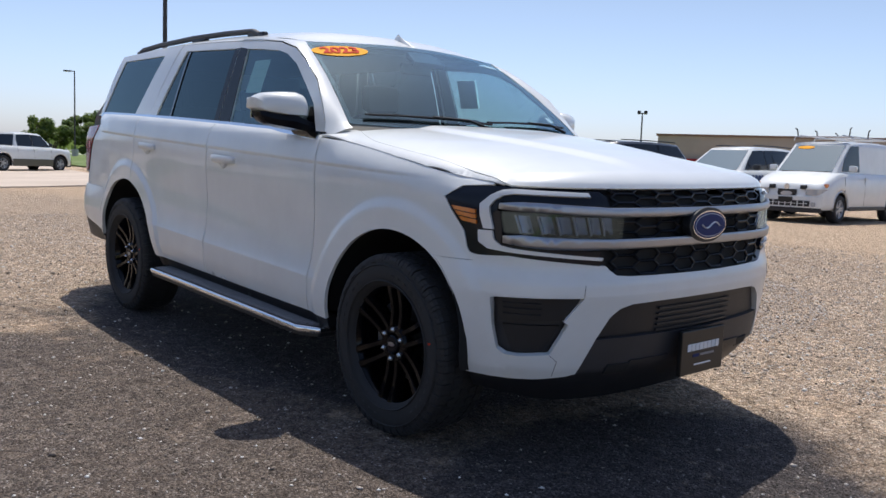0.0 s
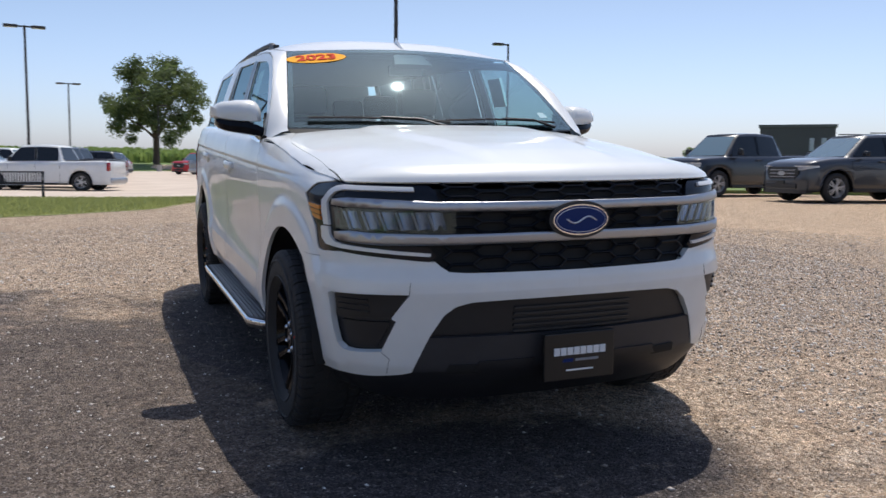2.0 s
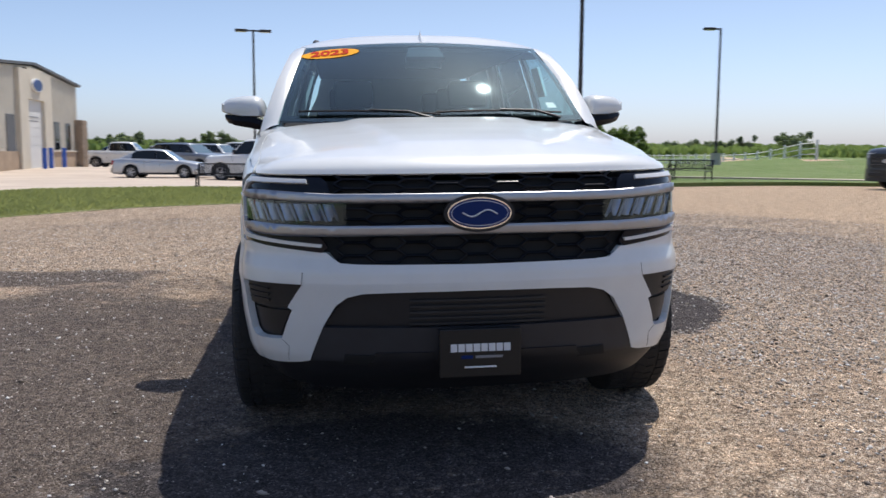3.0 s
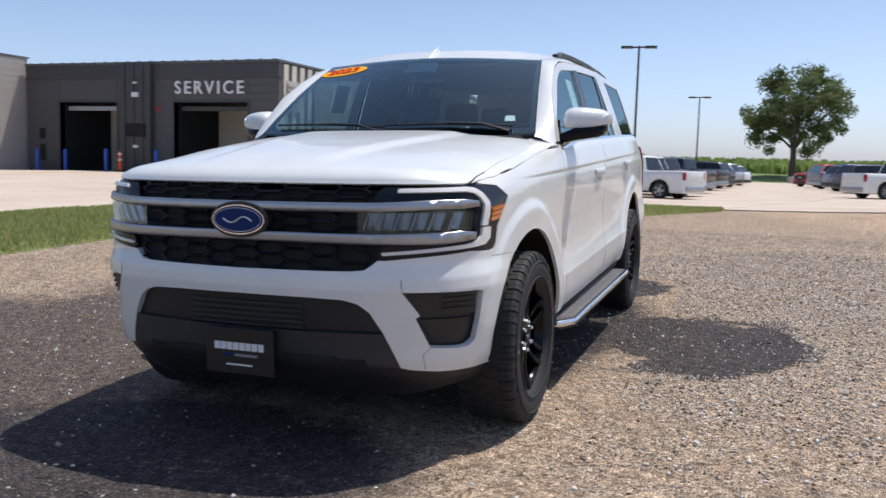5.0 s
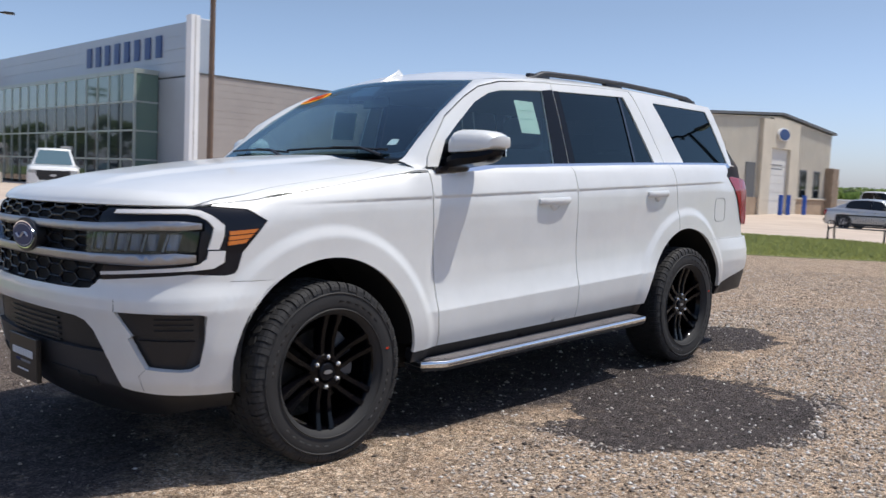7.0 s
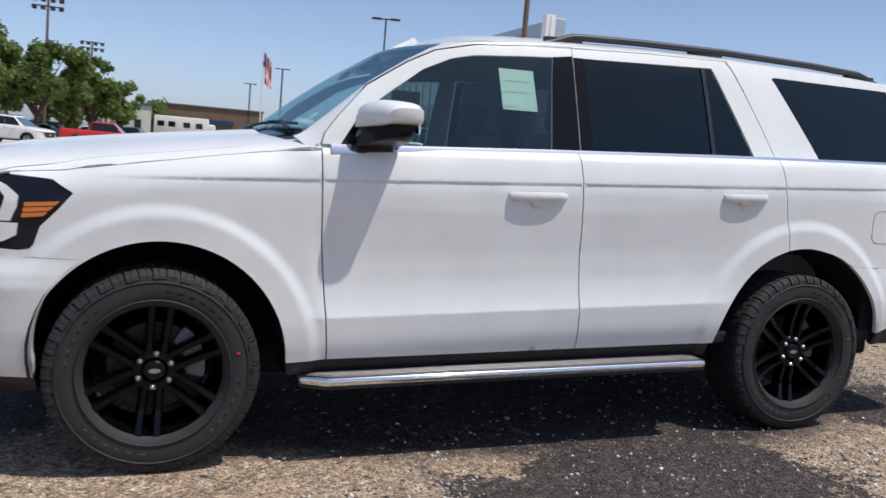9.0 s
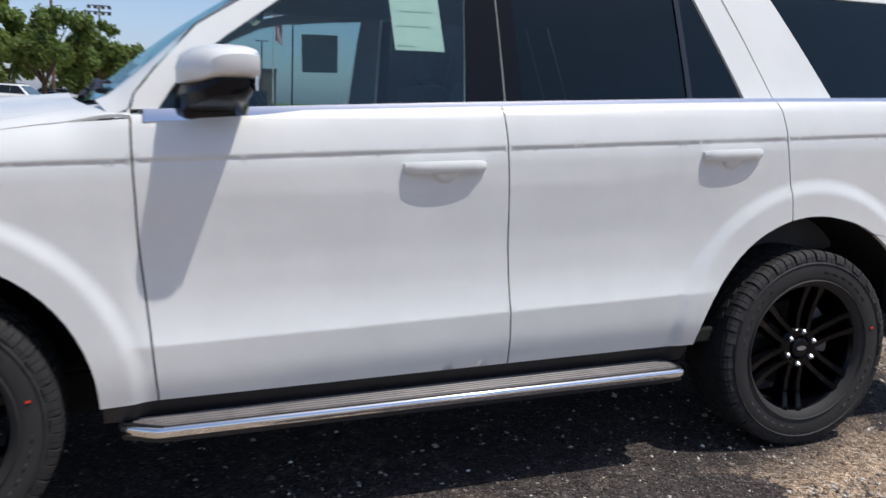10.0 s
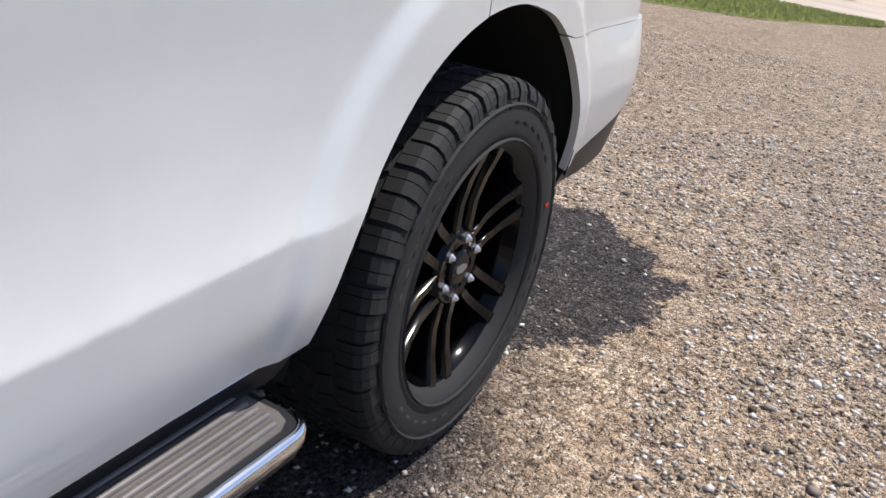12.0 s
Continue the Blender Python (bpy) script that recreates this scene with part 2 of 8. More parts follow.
def gravel_material():
    m = material("gravel", (0.3, 0.27, 0.24), 0.9)
    b = m.node_tree.nodes["Principled BSDF"]
    at = coords(m)
    sep = node(m, "ShaderNodeSeparateXYZ")
    link(m, at, sep.inputs[0])
    x, y = sep.outputs[0], sep.outputs[1]
    warp = mathn(m, "MULTIPLY_ADD", noise_of(m, at, 1.3, 6.0, 0.7), 1.6, -0.8)
    warp2 = mathn(m, "MULTIPLY_ADD", noise_of(m, at, 5.0, 4.0, 0.7), 0.5, -0.25)
    edge = mathn(m, "ADD", warp, warp2)

    def blob(cx, cy, rx, ry):
        dx = mathn(m, "DIVIDE", mathn(m, "SUBTRACT", x, cx), rx)
        dy = mathn(m, "DIVIDE", mathn(m, "SUBTRACT", y, cy), ry)
        d = mathn(m, "SQRT", mathn(m, "ADD", mathn(m, "MULTIPLY", dx, dx), mathn(m, "MULTIPLY", dy, dy)))
        return d

    def mask(value, lo, hi):
        n = node(m, "ShaderNodeMapRange")
        n.interpolation_type = "SMOOTHSTEP"
        link(m, value, n.inputs[0])
        n.inputs[1].default_value, n.inputs[2].default_value = lo, hi
        n.inputs[3].default_value, n.inputs[4].default_value = 1.0, 0.0
        return n.outputs[0]

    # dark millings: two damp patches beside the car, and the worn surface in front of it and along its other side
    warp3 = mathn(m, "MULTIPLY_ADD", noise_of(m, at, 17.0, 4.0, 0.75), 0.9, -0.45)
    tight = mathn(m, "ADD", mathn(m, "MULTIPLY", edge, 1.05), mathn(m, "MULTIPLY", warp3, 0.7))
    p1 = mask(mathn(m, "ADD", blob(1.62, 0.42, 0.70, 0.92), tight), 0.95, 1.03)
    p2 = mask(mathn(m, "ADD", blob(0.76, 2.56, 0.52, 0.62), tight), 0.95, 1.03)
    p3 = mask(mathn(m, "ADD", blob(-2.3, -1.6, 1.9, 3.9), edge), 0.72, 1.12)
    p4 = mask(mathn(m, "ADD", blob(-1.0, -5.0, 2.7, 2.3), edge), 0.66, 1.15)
    # ground below the car painted dark, standing for its shade
    shade_under = mask(mathn(m, "ADD", blob(-0.1, 0.6, 1.35, 2.4), mathn(m, "MULTIPLY", edge, 0.3)), 0.85, 1.1)
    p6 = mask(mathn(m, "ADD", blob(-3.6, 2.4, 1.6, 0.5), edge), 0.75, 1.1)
    # the car's cast shadow before its nose, put into the ground colour
    shade_front = mask(mathn(m, "ADD", blob(-0.5, -2.6, 1.25, 0.85), mathn(m, "MULTIPLY", edge, 0.5)), 0.75, 1.15)
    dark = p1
    for p in (p2, shade_under, shade_front):
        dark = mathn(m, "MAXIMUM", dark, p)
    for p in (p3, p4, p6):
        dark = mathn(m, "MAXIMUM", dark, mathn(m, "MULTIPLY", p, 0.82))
    # warmer, finer stone on the lot further out
    warm = mask(mathn(m, "ADD", mathn(m, "SUBTRACT", mathn(m, "MULTIPLY", x, -1.0), mathn(m, "MULTIPLY", y, 0.35)), mathn(m, "MULTIPLY", edge, 1.5)), -9.5, -7.0)
    def cells(scale):
        v = node(m, "ShaderNodeTexVoronoi", Scale=scale)
        link(m, at, v.inputs["Vector"])
        return v

    v1, v2, v3 = cells(62.0), cells(128.0), cells(24.0)
    stone = ramp(m, v1.outputs["Color"], [(0.12, (0.085, 0.060, 0.044)), (0.4, (0.40, 0.295, 0.21)), (0.65, (0.60, 0.465, 0.345)), (0.88, (0.88, 0.79, 0.69))])
    fine = ramp(m, v2.outputs["Color"], [(0.12, (0.085, 0.060, 0.044)), (0.42, (0.44, 0.325, 0.225)), (0.70, (0.65, 0.50, 0.36)), (0.90, (0.92, 0.83, 0.70))])
    pick = noise_of(m, at, 7.0, 5.0, 0.7)
    gravel = mix(m, ramp(m, pick, [(0.42, 0.95), (0.66, 0.35)]), stone, fine)
    # single pale stones, brown fines, greyer drifts
    gravel = mix(m, ramp(m, v3.outputs["Color"], [(0.90, 0.0), (0.94, 0.8)]), gravel, stone)
    gravel = mix(m, ramp(m, noise_of(m, at, 2.6, 6.0, 0.75), [(0.46, 0.0), (0.66, 0.62)]), gravel, (0.42, 0.30, 0.205))
    gravel = mix(m, ramp(m, noise_of(m, at, 0.9, 5.0, 0.7), [(0.50, 0.0), (0.70, 0.40)]), gravel, (0.26, 0.215, 0.185))
    gravel = mix(m, ramp(m, noise_of(m, at, 30.0, 4.0, 0.75), [(0.36, 0.8), (0.49, 0.0)]), gravel, (0.10, 0.072, 0.054))
    gravel = mix(m, warm, gravel, mix(m, 0.5, fine, (0.56, 0.405, 0.27)))
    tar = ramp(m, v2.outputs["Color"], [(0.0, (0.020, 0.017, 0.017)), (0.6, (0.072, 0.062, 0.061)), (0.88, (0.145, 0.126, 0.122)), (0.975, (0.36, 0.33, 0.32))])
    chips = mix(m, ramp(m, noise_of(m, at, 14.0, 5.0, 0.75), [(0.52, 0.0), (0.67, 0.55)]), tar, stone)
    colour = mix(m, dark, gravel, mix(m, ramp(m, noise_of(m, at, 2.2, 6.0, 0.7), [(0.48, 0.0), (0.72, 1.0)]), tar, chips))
    # clumps of coarser and finer stone that still show further off
    clump = ramp(m, noise_of(m, at, 13.0, 9.0, 0.88), [(0.37, (0.53, 0.52, 0.51)), (0.5, (1.12, 1.09, 1.06)), (0.63, (1.70, 1.66, 1.61))])
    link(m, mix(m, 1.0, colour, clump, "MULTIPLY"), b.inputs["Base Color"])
    b.inputs["Specular IOR Level"].default_value = 0.25
    n1 = bump(m, v1.outputs["Distance"], 1.0, -0.014)
    n2 = bump(m, v2.outputs["Distance"], 1.0, -0.012, n1)
    n3 = bump(m, noise_of(m, at, 16.0, 5.0, 0.7), 0.8, 0.03, n2)
    link(m, bump(m, noise_of(m, at, 3.0, 6.0), 0.5, 0.05, n3), b.inputs["Normal"])
    return m


GRAVEL = gravel_material()


def concrete_material():
    m = material("concrete", (0.6, 0.52, 0.44), 0.85)
    b = m.node_tree.nodes["Principled BSDF"]
    at = coords(m)
    broad, grain = noise_of(m, at, 0.35, 6.0), noise_of(m, at, 8.0, 5.0)
    c = ramp(m, broad, [(0.35, (0.47, 0.375, 0.295)), (0.65, (0.58, 0.48, 0.385))])
    c = mix(m, ramp(m, grain, [(0.42, 0.0), (0.7, 0.35)]), c, (0.38, 0.32, 0.27))
    link(m, c, b.inputs["Base Color"])
    link(m, bump(m, grain, 0.3, 0.01), b.inputs["Normal"])
    return m


def grass_material(name, lo, hi, dry):
    m = material(name, hi, 0.8, spec=0.2)
    b = m.node_tree.nodes["Principled BSDF"]
    at = coords(m)
    broad, grain = noise_of(m, at, 0.4, 6.0, 0.7), noise_of(m, at, 26.0, 4.0)
    c = ramp(m, grain, [(0.3, lo), (0.7, hi)])
    c = mix(m, ramp(m, broad, [(0.45, 0.0), (0.7, 0.65)]), c, dry)
    link(m, c, b.inputs["Base Color"])
    link(m, bump(m, grain, 0.8, 0.06), b.inputs["Normal"])
    return m


CONCRETE = concrete_material()
GRASS = grass_material("grass", (0.13, 0.155, 0.05), (0.30, 0.34, 0.13), (0.42, 0.39, 0.20))
MEADOW = grass_material("meadow", (0.08, 0.13, 0.03), (0.18, 0.25, 0.07), (0.24, 0.25, 0.11))


def ground_sheet():
    radii = [0.0] + [0.5 * 1.085 ** k for k in range(112)]
    verts, faces, n = [(0, 0, height(0, 0))], [], 96
    for r in radii[1:]:
        for k in range(n):
            a = 2 * math.pi * k / n
            x, y = r * math.cos(a), r * math.sin(a)
            verts.append((x, y, height(x, y)))
    for k in range(n):
        faces.append((0, 1 + k, 1 + (k + 1) % n))
    for j in range(len(radii) - 2):
        for k in range(n):
            a, b = 1 + j * n + k, 1 + j * n + (k + 1) % n
            faces.append((a, a + n, b + n, b))
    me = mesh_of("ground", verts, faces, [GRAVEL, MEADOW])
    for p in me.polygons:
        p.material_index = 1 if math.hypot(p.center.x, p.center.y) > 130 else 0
    return tagged(new("ground", me), "grey crushed-stone lot with dark damp millings, painted shade at the car, meadow far out", "ground", kind="structure")


ground = ground_sheet()


def sheet(name, inner, outer, lift, mat, label, category, across=10, along=4, kind="structure"):
    """A surface laid on the ground between two lines of as many points."""
    a = [Vector((*p, 0)) for p in inner]
    b = [Vector((*p, 0)) for p in outer]

    def fine(line):
        out = []
        for p, q in zip(line, line[1:]):
            out += [p.lerp(q, k / along) for k in range(along)]
        return out + [line[-1]]

    a, b = fine(a), fine(b)
    verts, faces = [], []
    for p, q in zip(a, b):
        for k in range(across + 1):
            v = p.lerp(q, k / across)
            verts.append((v.x, v.y, height(v.x, v.y) + lift))
    w = across + 1
    for j in range(len(a) - 1):
        for k in range(across):
            faces.append((j * w + k, j * w + k + 1, (j + 1) * w + k + 1, (j + 1) * w + k))
    # a rim down into the ground
    ring = [k for k in range(w)] + [j * w + across for j in range(1, len(a))] + [(len(a) - 1) * w + k for k in range(across - 1, -1, -1)] + [j * w for j in range(len(a) - 2, 0, -1)]
    base = len(verts)
    verts += [(verts[i][0], verts[i][1], verts[i][2] - 0.25) for i in ring]
    for i in range(len(ring)):
        j = (i + 1) % len(ring)
        faces.append((ring[i], base + i, base + j, ring[j]))
    me = mesh_of(name, verts, faces, mat, smooth=False)
    return tagged(new(name, me), label, category, kind=kind)


# grass verge that bends round the corner of the gravel lot, concrete drive and parking lot beyond it
INNER = [(-6.4, -40), (-6.4, 0), (-6.5, 3), (-6.6, 6), (-6.2, 9.2), (-4.5, 11.6), (-2.5, 12.8), (-0.6, 14.6), (0.9, 18.6)]
OUTER = [(-9.4, -40), (-10.2, 1.7), (-11.4, 5.0), (-12.0, 8.5), (-11.5, 15), (-9.0, 19.6), (-4.9, 20.4), (-2.0, 19.6), (0.9, 19.2)]
verge = sheet("grass_verge", INNER, OUTER, 0.008, GRASS, "strip of mown green grass beside the gravel", "grass")
FAR = [(-75, -40), (-75, 1.7), (-75, 5), (-75, 20), (-75, 45), (-75, 96), (-40, 96), (-15, 96), (16, 96)]
lot = sheet("pavement", [(p[0] - 0.02, p[1] + 0.02) for p in OUTER], FAR, 0.035, CONCRETE, "pale tan concrete drive and parking lot", "pavement", across=24)
lot_east = sheet("pavement", [(0.92, 19.2), (6.0, 20.6), (9.0, 24.0)], [(16.02, 96), (17, 96), (18, 96)], 0.035, CONCRETE, "pale tan concrete parking lot in full sun", "pavement", across=24, along=4)
lawn = sheet("lawn", [(9.0, 18.5), (14, 19.5), (22, 19), (30, 15)], [(26, 130), (60, 130), (100, 130), (140, 100)], 0.12, MEADOW, "green lawn running up to a white fence", "grass", across=16)
path = sheet("pavement", [(9.3, 24.2), (14, 23.4), (21, 21.6)], [(9.6, 26.6), (15, 25.6), (22.4, 23.6)], 0.15, CONCRETE, "narrow pale concrete path through the lawn", "path", across=3)
field_far = sheet("meadow", [(-90, 96.5), (-20, 96.5), (10, 96.5), (26, 96.5)], [(-120, 150), (-20, 150), (10, 150), (26, 150)], 0.03, MEADOW, "rough green grass behind the parking lot", "grass", across=8)


# ---- the white SUV ----
from mathutils.geometry import delaunay_2d_cdt

CAR_TURN = Vector((0.0164, 0.0247, 1.0)).rotation_difference(Vector((0, 0, 1))).to_matrix().to_4x4()
suv = thing("suv", "white full-size SUV with black wheels, parked on gravel", "car", CAR_TURN)

# plan of the body's side from the middle of the nose round to the middle of the tail, seen from above
PLAN = [(0, -2.455), (.3, -2.442), (.5, -2.415), (.66, -2.370), (.78, -2.300), (.85, -2.225), (.895, -2.135), (.925, -2.0), (.945, -1.855), (.964, -1.6),
        (.976, -1.2), (.984, -.8), (.985, 0), (.985, .8), (.980, 1.5), (.962, 1.9), (.942, 2.2), (.926, 2.5), (.89, 2.65), (.80, 2.72), (.5, 2.76), (0, 2.78)]


def smooth_line(pts, n=14):
    """A Catmull-Rom line through points, square to the middle of the car at both ends."""
    p = [np.array(v, float) for v in pts]
    p = [p[1] * (-1, 1)] + p + [p[-2] * (-1, 1)]
    out = []
    for a, b, c, d in zip(p, p[1:], p[2:], p[3:]):
        for k in range(n):
            t = k / n
            out.append(0.5 * (2 * b + (c - a) * t + (2 * a - 5 * b + 4 * c - d) * t * t + (3 * b - a - 3 * c + d) * t ** 3))
    return out + [p[-2]]


LINE = smooth_line(PLAN)
ARC = np.concatenate([[0], np.cumsum([np.linalg.norm(b - a) for a, b in zip(LINE, LINE[1:])])])
LX, LY = np.array([p[0] for p in LINE]), np.array([p[1] for p in LINE])
HALF = int(np.argmax(LY > 2.66))
NOSE = int(np.argmax(LY > -1.855))


def s_front(x):
    return float(np.interp(abs(x), LX[:NOSE + 1], ARC[:NOSE + 1]))


def s_side(y):
    return float(np.interp(y, LY[5:], ARC[5:]))


UPPER_PROF = [(1.08, -.006), (1.15, -.0055), (1.186, -.0080), (1.192, -.0095)]
SHOULDER_PROF = [(1.203, -.0045), (1.225, -.008), (1.30, -.028), (1.325, -.042), (1.345, -.070), (1.37, -.1)]
CREASE_Z = .640
UNDER_PROF = [(.28, -.11), (.36, -.06), (.42, -.036), (.46, -.019), (.54, .0010), (.60, .0056), (CREASE_Z, .0080)]
DOOR_PROF = [(CREASE_Z, .0080), (.660, .0022), (.690, -.0048), (.732, -.0118), (.79, -.0172), (.87, -.0190), (.97, -.0140), (1.08, -.006)]
SOFT_PROF = [(.28, -.11), (.36, -.06), (.42, -.030), (.46, -.020), (.54, -.006), (.62, -.001), (.70, -.004), (.82, -.0085), (.95, -.009), (1.08, -.006)]
NOSE_PROF = [(.24, -.16), (.30, -.10), (.36, -.050), (.42, -.022), (.55, .0), (.66, .012), (.72, .022), (.77, .018), (.82, .002), (.9, .0), (1.04, -.004), (1.10, -.016), (1.14, -.045), (1.2, -.12)]
TAIL_PROF = [(.3, -.06), (.45, -.02), (.56, .004), (.66, .020), (.74, .017), (.80, .006), (.84, -.003), (.95, -.006), (1.2, -.010), (1.35, -.05), (1.4, -.1)]


def rounded(table, n=8):
    """A smooth line through a profile's points that never overshoots them."""
    x, y = [np.array(v, float) for v in zip(*table)]
    d = np.diff(y) / np.diff(x)
    m = np.concatenate([[d[0]], [0.0 if a * b <= 0 else 2 * a * b / (a + b) for a, b in zip(d, d[1:])], [d[-1]]])
    out = []
    for i in range(len(d)):
        h = x[i + 1] - x[i]
        for k in range(n):
            t = k / n
            out.append((x[i] + t * h, (2 * t ** 3 - 3 * t * t + 1) * y[i] + (t ** 3 - 2 * t * t + t) * h * m[i] + (3 * t * t - 2 * t ** 3) * y[i + 1] + (t ** 3 - t * t) * h * m[i + 1]))
    return out + [(x[-1], y[-1])]


def columns(*tables):
    return [np.array(v) for v in zip(*[p for t in tables for p in t])]


LEDGE = rounded(UPPER_PROF) + rounded(SHOULDER_PROF)
SP = columns(rounded(UNDER_PROF)[:-1], rounded(DOOR_PROF)[:-1], LEDGE)
SP_SOFT = columns(rounded(SOFT_PROF)[:-1], LEDGE)
SP_PLAIN = columns(rounded(SOFT_PROF)[:-1], rounded([p for p in UPPER_PROF + SHOULDER_PROF if not 1.18 < p[0] < 1.21]))
NP_ = [np.array(v) for v in zip(*NOSE_PROF)]
TP = [np.array(v) for v in zip(*TAIL_PROF)]
AXLE_F, AXLE_R, HUB_Z = -1.556, 1.556, 0.405
ARCHES = {AXLE_F: (AXLE_F + .0175, .4225, .4825), AXLE_R: (AXLE_R, .435, .50)}  # middle of each wheel opening and its radius
EDGE_Z = [(-2.47, 1.137), (-2.09, 1.139), (-1.98, 1.147), (-1.8, 1.168), (-1.5, 1.215), (-1.2, 1.262), (-.94, 1.292)]


def wall(s, z):
    """A point of the body's side: how far round, how high."""
    x, y = np.interp(s, ARC, LX), np.interp(s, ARC, LY)
    x2, y2 = np.interp(s + .004, ARC, LX), np.interp(s + .004, ARC, LY)
    x1, y1 = np.interp(max(0, s - .004), ARC, LX), np.interp(max(0, s - .004), ARC, LY)
    tx, ty = x2 - x1, y2 - y1
    n = math.hypot(tx, ty) or 1.0
    nx, ny = ty / n, -tx / n
    zr = z - 0.03 * (y - .24)
    k = soft(-1.85, -1.4, y)
    door = soft(-.99, -.90, y) * (1 - soft(.90, 1.22, y))
    side = (np.interp(zr, *SP) * door + np.interp(zr, *SP_SOFT) * (1 - door)) * k + np.interp(zr, *SP_PLAIN) * (1 - k)
    nose = np.interp(z, *NP_)
    tail = np.interp(z, *TP)
    kf, kr = 1 - soft(-2.15, -1.75, y), soft(1.95, 2.35, y)
    off = side * (1 - kf) * (1 - kr) + nose * kf + tail * kr
    # lips round the wheel openings
    for c, zc, r in ARCHES.values():
        d = math.hypot(y - c, z - zc) - r
        off += 0.015 * (1 - soft(.085, .145, d)) * (soft(-.25, -.05, d)) * (1 - kf * 0.4)
    # fenders roll over into the hood
    if y < -.96:
        roll = max(0.0, 1 - (interp(y, EDGE_Z) - z) / .11)
        off -= .034 * min(roll, 1.1) ** 2 * (1 - soft(-1.14, -.96, y)) * soft(-2.10, -1.88, y)
    return Vector((x + nx * off, y + ny * off, z))


def wall_normal(s, z):
    e = 0.004
    a, b = wall(s + e, z) - wall(max(s - e, 0), z), wall(s, z + e) - wall(s, z - e)
    n = a.cross(b)
    if s < .002:
        n.x = 0.0
    return n.normalized() if n.length else Vector((0, -1, 0))


# greenhouse side: leaning glass and pillars above the belt
def green(y, z):
    base = interp(y, [(-1.1, .925), (-.9, .915), (.16, .893), (1.27, .877), (1.7, .859), (2.43, .836), (2.7, .80)])
    d = z - 1.36
    return Vector((base - .275 * d - .07 * d * d - .10 * soft(1.72, 1.92, z) * max(0, z - 1.72), y, z))


def green_normal(y, z):
    e = 0.004
    n = (green(y + e, z) - green(y - e, z)).cross(green(y, z + e) - green(y, z - e))
    return n.normalized()


def flip(v, sg):
    return Vector((v.x * sg, v.y, v.z))


def inside(points, poly):
    """Which of the points lie within an outline."""
    p, q = np.asarray(points, float).reshape(-1, 2), np.asarray(poly, float)
    x, y = p[:, 0][:, None], p[:, 1][:, None]
    x1, y1 = q[:, 0], q[:, 1]
    x2, y2 = np.roll(x1, -1), np.roll(y1, -1)
    span = np.where(y2 == y1, 1.0, y2 - y1)
    crossed = ((y1 > y) != (y2 > y)) & (x < (x2 - x1) * (y - y1) / span + x1)
    return crossed.sum(axis=1) % 2 == 1


def dense(poly, step):
    out = []
    for (x1, y1), (x2, y2) in zip(poly, poly[1:] + poly[:1]):
        n = max(1, int(math.hypot(x2 - x1, y2 - y1) / step))
        out += [(x1 + (x2 - x1) * k / n, y1 + (y2 - y1) * k / n) for k in range(n)]
    return out


def patch(name, poly, surf, normal, mat, parent, sg=1, off=0.0, rim=0.012, step=0.03, holes=(), label="", rows=(), rim_mat=None, points=(), clear=None):
    """A panel: an outline on a surface, filled with triangles, with its edge turned in. sg = -1: on the car's other side."""
    outline = dense(poly, step)
    inner = [dense(h, step) for h in holes]
    pts, edges = [], []
    for ring in [outline] + inner:
        b = len(pts)
        pts += ring
        edges += [(b + k, b + (k + 1) % len(ring)) for k in range(len(ring))]
    us, vs = [p[0] for p in outline], [p[1] for p in outline]
    grid_v = list(np.arange(min(vs) + step / 2, max(vs), step)) + list(rows)
    border = np.array(pts)

    def sift(spots, gap):
        """The spots within the panel that keep away from its edge."""
        if not len(spots):
            return []
        spots = np.array(spots, float)
        ok = inside(spots, outline)
        for h in inner:
            ok &= ~inside(spots, h)
        spots = spots[ok]
        ok = [np.min(np.hypot(border[:, 0] - u, border[:, 1] - v)) > gap for u, v in spots]
        return [(float(u), float(v)) for (u, v), good in zip(spots, ok) if good]

    grid = [(u, v) for v in grid_v for u in np.arange(min(us) + step / 2, max(us), step)]
    extra = [p for p in sift(grid, step * 0.42) if not (clear and clear(*p))] + sift(list(points), .004)
    out = delaunay_2d_cdt([Vector(p) for p in pts + extra], edges, [], 0, 1e-6)
    flat, tris = out[0], out[2]
    mids = [tuple(sum((flat[i] for i in t), Vector((0, 0))) / 3) for t in tris]
    good = inside(mids, outline)
    for h in inner:
        good &= ~inside(mids, h)
    keep = [t for t, g in zip(tris, good) if g]
    verts, norms, faces = [], [], []
    for p in flat:
        n = normal(p.x, p.y)
        v = surf(p.x, p.y) + n * off
        verts.append(flip(v, sg))
        norms.append(flip(n, sg))
    for t in keep:
        a, b, c = (flat[i] for i in t)
        up = (verts[t[1]] - verts[t[0]]).cross(verts[t[2]] - verts[t[0]]).dot(norms[t[0]])
        faces.append(tuple(t) if up > 0 else tuple(reversed(t)))
    mats = [mat, rim_mat or mat]
    main = len(faces)
    if rim:
        used = {}
        count = {}
        for f in faces:
            for a, b in zip(f, f[1:] + f[:1]):
                count[(a, b)] = 1
        for (a, b) in list(count):
            if (b, a) in count:
                continue
            p, q = verts[a], verts[b]
            p2, q2 = p - norms[a] * rim, q - norms[b] * rim
            n = (q - p).cross(norms[a]).normalized()
            k = len(verts)
            verts += [p, q, q2, p2]
            norms += [n, n, n, n]
            faces.append((k + 1, k, k + 3, k + 2))
    me = mesh_of(name, verts, faces, mats if rim_mat else [mat], norms)
    if rim_mat:
        me.polygons.foreach_set("material_index", [0] * main + [1] * (len(faces) - main))
    return child(name, me, parent, label)


